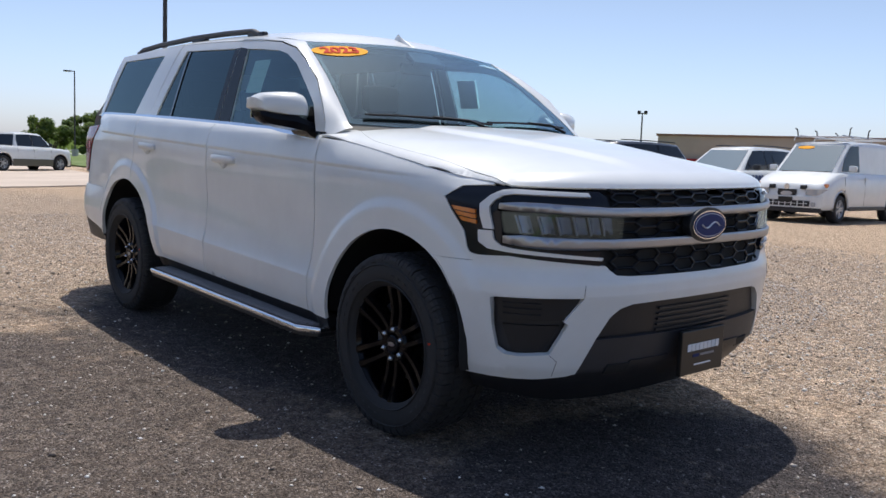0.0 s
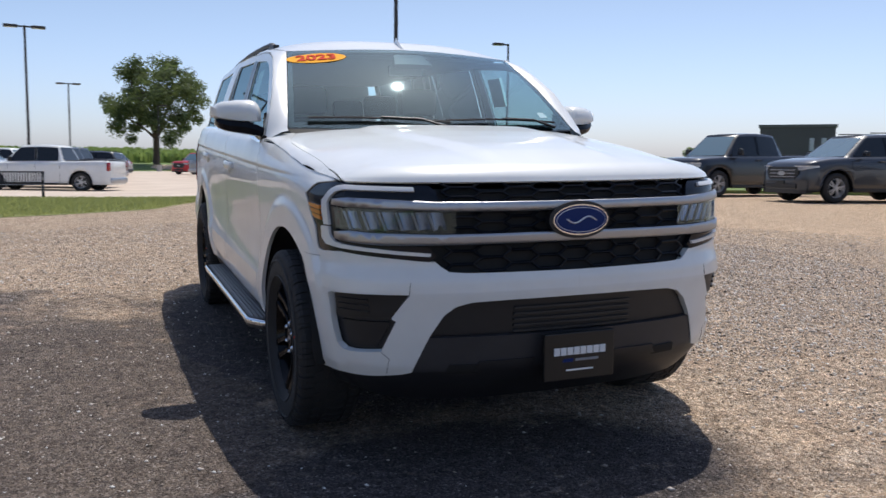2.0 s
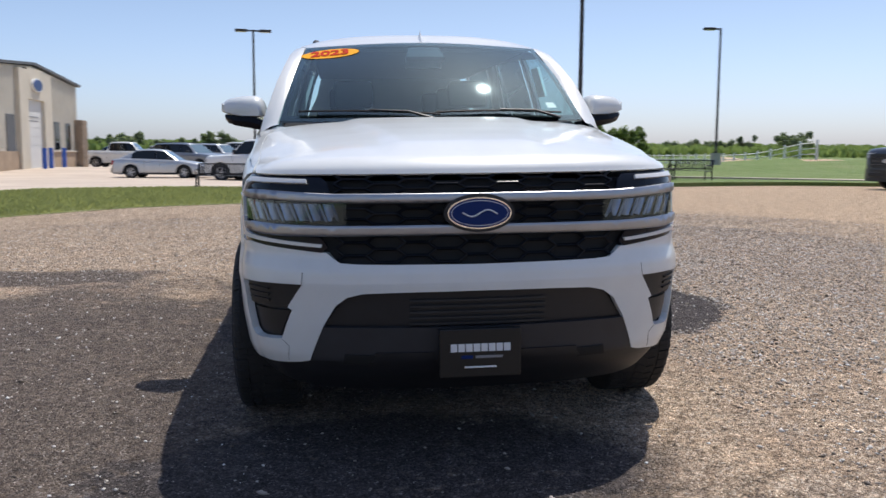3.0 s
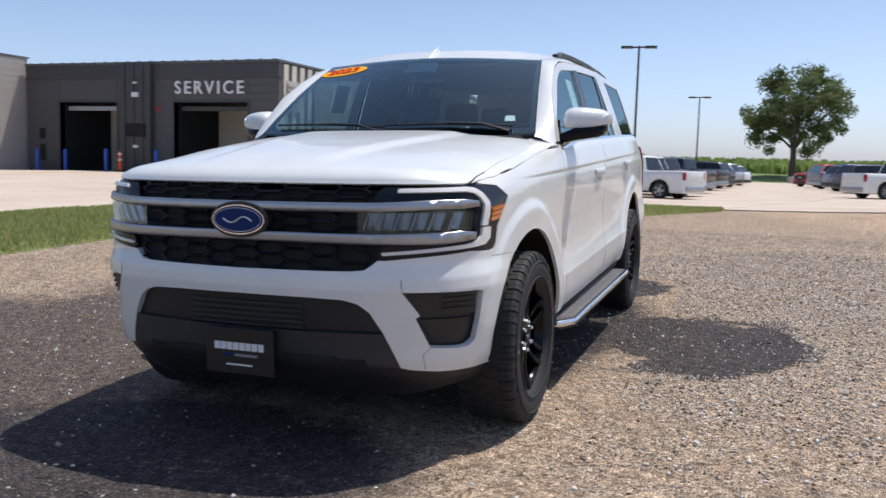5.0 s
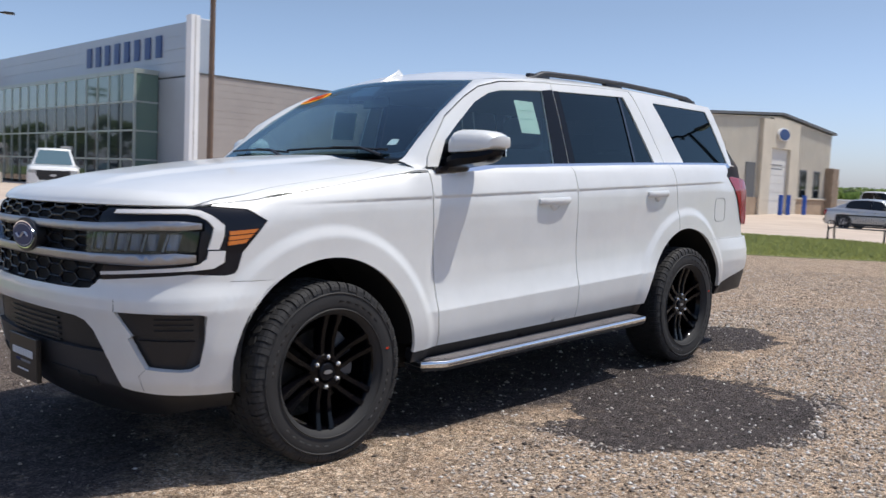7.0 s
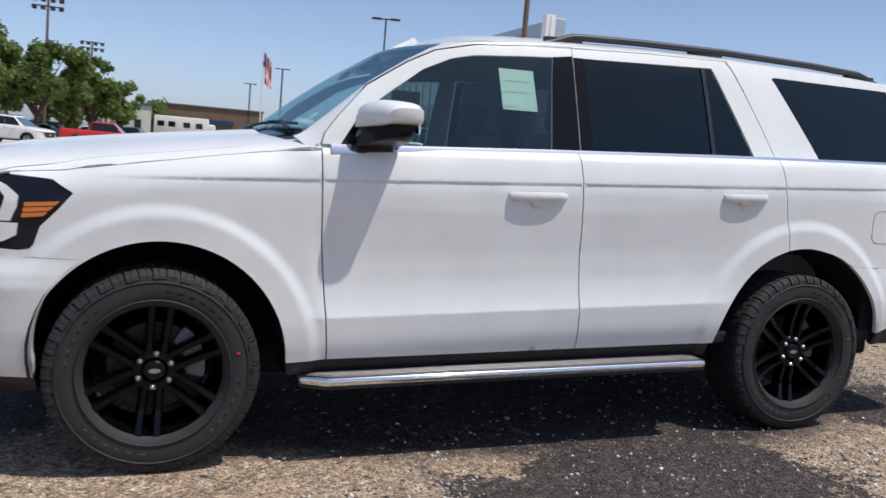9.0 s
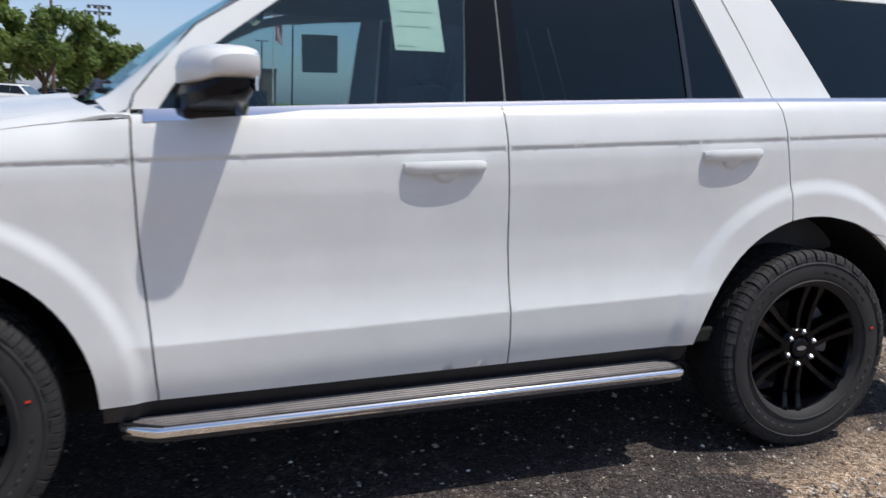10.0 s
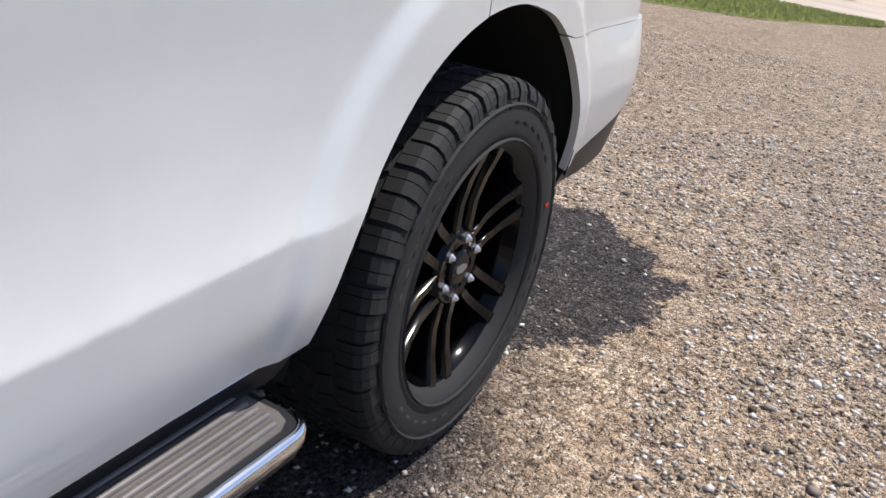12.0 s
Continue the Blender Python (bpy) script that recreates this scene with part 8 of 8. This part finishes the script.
# long low brick buildings far off
for nm, lab, pts, z0, z1, mt in (
    ("brick_store", "long brown brick store across the road", [(-156, 1.5), (-154, 21)], 1.0, 7.1, BRICK_BROWN),
    ("white_store", "low white building across the road", [(-136, -6), (-136, 1.4)], 1.0, 5.8, WHITE_WALL),
    ("buff_store", "long low buff store beyond the gravel lot", [(86.4, 59.3), (106, 22)], .4, 5.75, BUFF),
):
    (x0, y0), (x1, y1) = pts
    L = math.hypot(x1 - x0, y1 - y0)
    b = thing(nm, lab, "building", Matrix.Translation((x0, y0, z0)) @ Matrix.Rotation(math.atan2(y1 - y0, x1 - x0), 4, "Z"))
    bm = bmesh.new()
    slab(bm, 0, L, 0, 14, -1, z1 - z0)
    part("wall", bm, mt, b)
    bm = bmesh.new()
    slab(bm, -.2, L + .2, -.2, 14.2, z1 - z0, z1 - z0 + .25)
    part("roof", bm, ROOF_DARK if nm != "buff_store" else BRICK_BROWN, b)
    if nm == "brick_store":
        bm = bmesh.new()
        slab(bm, 7.5, 14.5, -.25, 0, 3.3, 4.0)
        part("sign", bm, LETTER_BLUE, b, "blue sign band")
        for k in range(5):
            bm = bmesh.new()
            slab(bm, .8 + 3.8 * k, 2.8 + 3.8 * k, -.08, 0, .3, 2.3)
            part("window", bm, CAR_GLASS, b)
    if nm == "buff_store":
        bm = bmesh.new()
        slab(bm, 2, L - 2, -.6, 0, 1.6, 2.6)
        part("awning", bm, RED_LENS, b, "dull red awning band")
        for k in range(9):
            bm = bmesh.new()
            slab(bm, 2.5 + 4 * k, 4.5 + 4 * k, -.08, 0, .3, 1.5)
            part("window", bm, CAR_GLASS, b)
    if nm == "white_store":
        for x in (2.4, 5.0):
            bm = bmesh.new()
            slab(bm, x, x + 1.0, -.08, 0, 1.0, 2.6)
            part("window", bm, CAR_GLASS, b)

shed = thing("site_container", "dark grey site container behind the parked cars", "container", Matrix.Translation((27.7, 26.9, .35)) @ Matrix.Rotation(math.atan2(-.70, .72), 4, "Z"))
bm = bmesh.new()
slab(bm, 0, 3.3, 0, 6.0, 0, 2.72)
part("body", bm, CHARCOAL, shed)
for k in range(12):
    bm = bmesh.new()
    slab(bm, .1 + .275 * k, .24 + .275 * k, -.03, 0, .1, 2.65)
    part("rib", bm, CHARCOAL, shed)
bm = bmesh.new()
slab(bm, -.08, 3.38, -.08, 6.08, 2.72, 2.84)
part("roof", bm, ROOF_DARK, shed)
for x in (2.2, 2.72):
    bm = bmesh.new()
    slab(bm, x, x + .2, -.04, 0, 1.6, 2.2)
    part("window", bm, ALU, shed)


# ---- bench, table, hydrant, fence ----
def bench(x, y, dx, dy, label):
    b = thing("bench", label, "bench", turned(x, y, dx, dy, height(x, y) + .03) @ Matrix.Diagonal((1, 1, .84, 1)), "black metal seats")
    for sg in (-1, 1):
        bm = bmesh.new()
        sweep(bm, [(sg * .70, -.26, 0), (sg * .70, -.24, .25), (sg * .70, -.22, .42), (sg * .70, .18, .42), (sg * .70, .30, .85)], .026, 8)
        sweep(bm, [(sg * .70, .24, 0), (sg * .70, .18, .42)], .026, 8)
        sweep(bm, [(sg * .70, -.24, .42), (sg * .70, -.28, .58), (sg * .70, -.18, .66), (sg * .70, .05, .64), (sg * .70, .24, .62)], .022, 8)
        part("end_frame", bm, BENCH_BLACK, b, smooth=60)
    for k in range(7):
        bm = bmesh.new()
        yy = -.22 + .065 * k
        box(bm, (-.72, yy - .022, .425), (.72, yy + .022, .44), .004)
        part("seat_slat", bm, BENCH_BLACK, b)
    for z in (.50, .84):
        bm = bmesh.new()
        yy = .19 + .11 * (z - .42) / .43
        box(bm, (-.72, yy - .012, z - .022), (.72, yy + .012, z + .022), .004)
        part("back_rail", bm, BENCH_BLACK, b)
    for k in range(21):
        bm = bmesh.new()
        x = -.66 + .066 * k
        sweep(bm, [(x, .21, .50), (x, .245, .67), (x, .295, .84)], .014, 5)
        part("back_bar", bm, BENCH_BLACK, b)
    return b


bench(-3.85, 19.7, .0, -1, "black slatted metal bench on the grass verge")
bench(11.4, 22.0, -.8, -.6, "black metal bench beside the concrete path")
t = thing("picnic_table", "black metal picnic table beside the concrete path", "table", turned(10.3, 22.6, .2, 1))
bm = bmesh.new()
box(bm, (-.85, -.38, .72), (.85, .38, .76), .01)
part("tabletop", bm, BENCH_BLACK, t)
for sg in (-1, 1):
    bm = bmesh.new()
    box(bm, (-.85, sg * .72 - .13, .43), (.85, sg * .72 + .13, .46), .008)
    part("seat", bm, BENCH_BLACK, t)
    for x in (-.6, .6):
        bm = bmesh.new()
        sweep(bm, [(x, 0, .72), (x, sg * .35, .25), (x, sg * .55, .02)], .025, 6)
        sweep(bm, [(x, sg * .2, .42), (x, sg * .8, .42)], .02, 6)
        part("leg", bm, BENCH_BLACK, t)

h = thing("fire_hydrant", "red fire hydrant on the grass verge", "hydrant", Matrix.Translation((-12.5, 4.2, height(-12.5, 4.2) + .0)))
bm = bmesh.new()
lathe(bm, [(0, .01), (0, .17), (.05, .17), (.05, .12), (.45, .115), (.46, .15), (.50, .15), (.51, .12), (.58, .13), (.66, .115), (.74, .06), (.78, .05), (.79, .001)], 24, "Z")
bmesh.ops.recalc_face_normals(bm, faces=bm.faces)
part("barrel", bm, HYDRANT_RED, h, smooth=40)
for d in ((1, 0), (-1, 0), (0, -1)):
    bm = bmesh.new()
    tube(bm, (d[0] * .1, d[1] * .1, .56), (d[0] * .21, d[1] * .21, .56), .065 if d[1] == 0 else .085, None, 14)
    tube(bm, (d[0] * .21, d[1] * .21, .56), (d[0] * .25, d[1] * .25, .56), .03, None, 5)
    part("nozzle", bm, HYDRANT_RED, h, smooth=40)
bm = bmesh.new()
tube(bm, (0, 0, .79), (0, 0, .86), .03, None, 5)
part("operating_nut", bm, HYDRANT_RED, h)

fence = thing("fence", "white three-rail fence along the lawn", "fence", Matrix())
fx0, fy0, fx1, fy1 = 33.3, 51.0, 38.4, 97.2
N = 17
for k in range(N + 1):
    t = k / N
    x, y = fx0 + (fx1 - fx0) * t, fy0 + (fy1 - fy0) * t
    bm = bmesh.new()
    z = height(x, y)
    box(bm, (x - .07, y - .07, z - .1), (x + .07, y + .07, z + 1.35), .01)
    part("post", bm, WHITE_RAIL, fence)
    if k < N:
        x2, y2 = fx0 + (fx1 - fx0) * (k + 1) / N, fy0 + (fy1 - fy0) * (k + 1) / N
        z2 = height(x2, y2)
        for dz in (.35, .75, 1.15):
            bm = bmesh.new()
            sweep(bm, [(x, y, z + dz), (x2, y2, z2 + dz)], .075, 4, .5)
            part("rail", bm, WHITE_RAIL, fence)
# second run of the fence along the back of the lawn
N = 12
fence2 = thing("fence", "white three-rail fence behind the lawn", "fence", Matrix())
for k in range(N + 1):
    t = k / N
    x, y = 38.5 - 26 * t, 97.4 + 4 * t
    z = height(x, y)
    bm = bmesh.new()
    box(bm, (x - .07, y - .07, z - .1), (x + .07, y + .07, z + 1.35), .01)
    part("post", bm, WHITE_RAIL, fence2)
    if k < N:
        x2, y2 = 38.5 - 26 * (k + 1) / N, 97.4 + 4 * (k + 1) / N
        for dz in (.35, .75, 1.15):
            bm = bmesh.new()
            sweep(bm, [(x, y, z + dz), (x2, y2, height(x2, y2) + dz)], .075, 4, .5)
            part("rail", bm, WHITE_RAIL, fence2)


# ---- trees ----
def tree(x, y, tall, wide, label, leaf=LEAF, seed=1, bole=.22, clumps=46, leaves=150, size=.30, z=None, name="tree", lean=0.0):
    """A trunk that forks into limbs, with clumps of small leaves at their ends."""
    rnd = random.Random(seed)
    ob = thing(name, label, "tree", Matrix.Translation((x, y, height(x, y) if z is None else z)), "trees")
    bm = bmesh.new()
    fork = tall * bole
    r0 = tall * .028
    sweep(bm, [(0, 0, -.2), (lean * .1, 0, fork * .5), (lean * .2, 0, fork)], [r0 * 1.25, r0, r0 * .9], 10)
    ends = []
    for k in range(9):
        a = 2 * math.pi * k / 9 + rnd.uniform(-.3, .3)
        out, up = wide / 2 * rnd.uniform(.45, .85), tall * rnd.uniform(.45, .92)
        mid = Vector((out * .35 * math.cos(a), out * .35 * math.sin(a), fork + (up - fork) * .45))
        end = Vector((out * math.cos(a), out * math.sin(a), up))
        sweep(bm, [(lean * .2, 0, fork * .95), mid, end], [r0 * .55, r0 * .32, r0 * .08], 6)
        for j in range(3):
            b = mid.lerp(end, rnd.uniform(.2, .9))
            tip = b + Vector((rnd.gauss(0, 1), rnd.gauss(0, 1), rnd.uniform(-.1, .7))).normalized() * wide * .16
            sweep(bm, [b, tip], [r0 * .18, r0 * .05], 5)
            ends.append(tip)
        ends.append(end)
    part("trunk", bm, BARK, ob, smooth=60)
    verts, faces = [], []
    centres = list(ends)
    while len(centres) < clumps:
        a, q = rnd.random() * 6.283, rnd.random() ** .5
        h = rnd.uniform(.0, 1.0)
        r = wide / 2 * math.sin(math.pi * (.16 + .80 * h)) ** .7 * rnd.uniform(.75, 1.06)
        centres.append(Vector((r * q ** .4 * math.cos(a), r * q ** .4 * math.sin(a), fork * .85 + (tall - fork * .85) * h * .98)))
    for c in centres:
        cr = wide * rnd.uniform(.045, .10)
        for _ in range(leaves):
            d = Vector((rnd.gauss(0, 1), rnd.gauss(0, 1), rnd.gauss(0, .7)))
            p = c + d.normalized() * cr * rnd.random() ** .45 * 1.2
            n = (d.normalized() + Vector((rnd.gauss(0, .6), rnd.gauss(0, .6), rnd.gauss(.4, .6)))).normalized()
            e = n.orthogonal().normalized()
            f = n.cross(e)
            w = size * rnd.uniform(.5, 1.0)
            b0 = len(verts)
            verts += [p - e * w * .5, p + f * w * .8, p + e * w * .5, p - f * w * .8]
            faces.append((b0, b0 + 1, b0 + 2, b0 + 3))
    child("crown", mesh_of("crown", verts, faces, leaf, smooth=False), ob)
    return ob


tree(5.0, 108.0, 13.3, 13.6, "large spreading shade tree beyond the parking lot", LEAF_TREE, 3, .24, 100, 260, .27, z=1.1)
tree(24.0, 92, 5.0, 6.0, "rounded green tree at the edge of the lot", LEAF, 5, .10, 40, 130, .32)
tree(28.0, 91, 5.3, 6.0, "rounded green tree at the edge of the lot", LEAF, 6, .10, 40, 130, .32)
tree(33.0, 90, 4.6, 6.0, "rounded green tree at the edge of the lot", LEAF, 7, .10, 40, 130, .32)
for k, (x, y, hgt, w) in enumerate(((69.5, 160, 4.4, 7.5), (75.5, 157, 4.6, 6.5), (80.5, 155, 5.8, 4.0), (88.5, 151, 6.6, 8.5), (58.0, 163, 5.0, 7.0), (112, 135, 5.2, 8.0), (100, 142, 3.6, 7.0), (122, 120, 4.5, 9.0))):
    tree(x, y, hgt, w, "small tree far off beyond the fence", LEAF_HAZED, 20 + k, .08, 30, 90, .42)
for k, (x, y, hgt, w) in enumerate(((-68, -13.5, 9.8, 9.5), (-70.5, -8.6, 8.6, 8.0), (-76, -4.8, 7.4, 7.0), (-74, -17, 10.5, 10.0))):
    tree(x, y, hgt, w, "leafy roadside tree over parked cars", LEAF, 40 + k, .24, 55, 150, .34)
for k, (x, y, hgt, w) in enumerate(((-122, -10, 8.5, 10), (-130, -5.0, 8.0, 10), (-143, -1.0, 7.6, 12), (-158, 1.0, 7.0, 12), (-118, -18, 9.5, 12), (-104, -22, 10, 12))):
    tree(x, y, hgt, w, "leafy tree in a far row", LEAF, 60 + k, .16, 40, 110, .5)
for k in range(14):
    x, y = -64 + 5.2 * k + (k % 3), 150 + 6 * math.sin(k * 2.1)
    if -14 < x < 22:
        continue
    tree(x, y, 3.2 + .8 * (k % 3), 7.0, "small tree on the far skyline", LEAF_HAZED, 90 + k, .08, 22, 70, .5)


# ---- far fields ----
def crop_field():
    """Rising ground under a tall green crop."""
    rnd = random.Random(8)
    verts, faces = [], []
    nx, ny = 60, 8
    for j in range(ny + 1):
        for i in range(nx + 1):
            x, y = -70 + 190 * i / nx, 126 + 60 * j / ny
            z = 1.0 + 1.5 * soft(126, 176, y)
            verts.append((x, y, z))
    for j in range(ny):
        for i in range(nx):
            a = j * (nx + 1) + i
            faces.append((a, a + 1, a + nx + 2, a + nx + 1))
    slope = tagged(new("field", mesh_of("field", verts, faces, MEADOW)), "gently rising green field behind the lot", "field", kind="structure")
    verts, faces = [], []
    for row in range(16):
        y = 134 + 2.6 * row
        for i in range(430):
            x = -70 + 190 * rnd.random()
            yy = y + rnd.uniform(-.6, .6)
            z = 1.0 + 1.5 * soft(126, 176, yy)
            hgt = rnd.uniform(1.0, 1.6) + .25 * math.sin(x * .13 + row)
            for _ in range(2):
                a = rnd.random() * 6.283
                e = Vector((math.cos(a), math.sin(a), 0)) * rnd.uniform(.25, .5)
                b0 = len(verts)
                p = Vector((x, yy, z))
                tip = Vector((rnd.uniform(-.3, .3), rnd.uniform(-.3, .3), hgt))
                verts += [p - e, p + e, p + e * .7 + tip, p - e * .7 + tip * rnd.uniform(.8, 1)]
                faces.append((b0, b0 + 1, b0 + 2, b0 + 3))
    crop = tagged(new("crop_rows", mesh_of("crop_rows", verts, faces, CORN, smooth=False)), "dense rows of tall green crop", "crop", kind="stuff")


crop_field()


# ---- grass blades and loose stones ----
def grass_blades():
    rnd = random.Random(4)
    verts, faces = [], []
    strips = list(zip(INNER, INNER[1:], OUTER, OUTER[1:]))
    weight = [.06, 1, 1.2, 1.2, 1.3, 1.2, .9, .8]
    for (a, b, c, d), w in zip(strips, weight):
        for _ in range(int(9000 * w)):
            u, v = rnd.random(), rnd.random()
            if w < .1:
                u = 1 - u * .2
            p = Vector((*a, 0)).lerp(Vector((*b, 0)), u).lerp(Vector((*c, 0)).lerp(Vector((*d, 0)), u), v)
            edge = min(v, 1 - v)
            z = height(p.x, p.y) + .02
            ang = rnd.random() * 6.283
            e = Vector((math.cos(ang), math.sin(ang), 0)) * rnd.uniform(.012, .025)
            tip = Vector((rnd.gauss(0, .03), rnd.gauss(0, .03), rnd.uniform(.05, .12) * (.5 + min(1, edge * 8) * .5)))
            q = Vector((p.x, p.y, z))
            b0 = len(verts)
            verts += [q - e, q + e, q + tip]
            faces.append((b0, b0 + 1, b0 + 2))
    me = mesh_of("grass_blades", verts, faces, LEAF_BRIGHT, smooth=False)
    return tagged(new("grass_blades", me), "short uneven green grass blades on the verge", "grass", kind="stuff")


grass_blades()


def stone_material(name, stops):
    m = material(name, (0.4, 0.36, 0.32), 0.85, spec=0.3)
    geo = node(m, "ShaderNodeNewGeometry")
    c = ramp(m, geo.outputs["Random Per Island"], stops)
    grain = noise_of(m, coords(m), 160.0, 3.0)
    link(m, mix(m, 0.35, c, ramp(m, grain, [(0.3, 0.12), (0.7, 0.62)]), "OVERLAY"), m.node_tree.nodes["Principled BSDF"].inputs["Base Color"])
    return m


PEBBLE = stone_material("pebble", [(0.0, (0.08, 0.062, 0.052)), (0.2, (0.27, 0.22, 0.18)), (0.5, (0.48, 0.41, 0.345)), (0.78, (0.68, 0.62, 0.56)), (1.0, (0.90, 0.88, 0.85))])


def loose_stones():
    """Crushed stone lying loose round the car, coarser and denser where the walk passes near."""
    rng = np.random.default_rng(11)
    count = 210000
    a = rng.random(count) * 2 * math.pi
    kind = np.arange(count) % 3
    r = np.where(kind == 2, 3.0 * rng.random(count) ** .6, 8.5 * rng.random(count) ** .62)
    x = r * np.cos(a) + np.where(kind == 2, 2.7, .4)
    y = r * np.sin(a) * np.where(kind == 2, 1.25, 1.1) + np.where(kind == 2, 2.2, -.4)
    damp = (((x - 1.62) / .62) ** 2 + ((y - .42) / .88) ** 2 < 1) | (((x - .8) / .5) ** 2 + ((y - 2.6) / .6) ** 2 < 1)
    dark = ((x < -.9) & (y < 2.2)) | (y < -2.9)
    # fewer pale stones under the car, which keeps its shade dark
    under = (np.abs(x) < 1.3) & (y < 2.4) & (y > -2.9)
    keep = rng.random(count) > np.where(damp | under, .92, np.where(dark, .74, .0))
    x, y = x[keep], y[keep]
    n = len(x)
    s = .0030 + .0085 * rng.random(n) ** 2.4 + np.where(rng.random(n) < .03, .012 * rng.random(n), 0)
    sx, sy, sz = s * rng.uniform(.8, 1.5, n), s * rng.uniform(.7, 1.1, n), s * rng.uniform(.45, .8, n)
    turn = rng.random(n) * 2 * math.pi
    base = np.array(((1, 0, 0), (-1, 0, 0), (0, 1, 0), (0, -1, 0), (0, 0, 1), (0, 0, -1)), float)
    tri = np.array(((0, 2, 4), (2, 1, 4), (1, 3, 4), (3, 0, 4), (2, 0, 5), (1, 2, 5), (3, 1, 5), (0, 3, 5)))
    k = rng.uniform(.75, 1.2, (n, 6))
    px = (base[:, 0] * k + rng.uniform(-.2, .2, (n, 6))) * sx[:, None]
    py = base[:, 1] * k * sy[:, None]
    pz = (base[:, 2] * k + rng.uniform(-.2, .2, (n, 6))) * sz[:, None]
    ca, sa = np.cos(turn)[:, None], np.sin(turn)[:, None]
    z = np.array([height(p, q) for p, q in zip(x, y)])
    verts = np.stack([x[:, None] + ca * px - sa * py, y[:, None] + sa * px + ca * py, (z + sz * .35)[:, None] + pz], axis=2).reshape(-1, 3)
    faces = (np.arange(n)[:, None, None] * 6 + tri[None]).reshape(-1, 3)
    me = bpy.data.meshes.new("loose_stones")
    me.vertices.add(len(verts))
    me.vertices.foreach_set("co", verts.ravel())
    me.loops.add(faces.size)
    me.loops.foreach_set("vertex_index", faces.ravel().astype(np.int32))
    me.polygons.add(len(faces))
    me.polygons.foreach_set("loop_start", np.arange(0, faces.size, 3, dtype=np.int32))
    me.materials.append(PEBBLE)
    me.update(calc_edges=True)
    me.validate()
    return tagged(new("loose_stones", me), "loose crushed stone, tan, grey and white", "gravel", kind="stuff")


loose_stones()
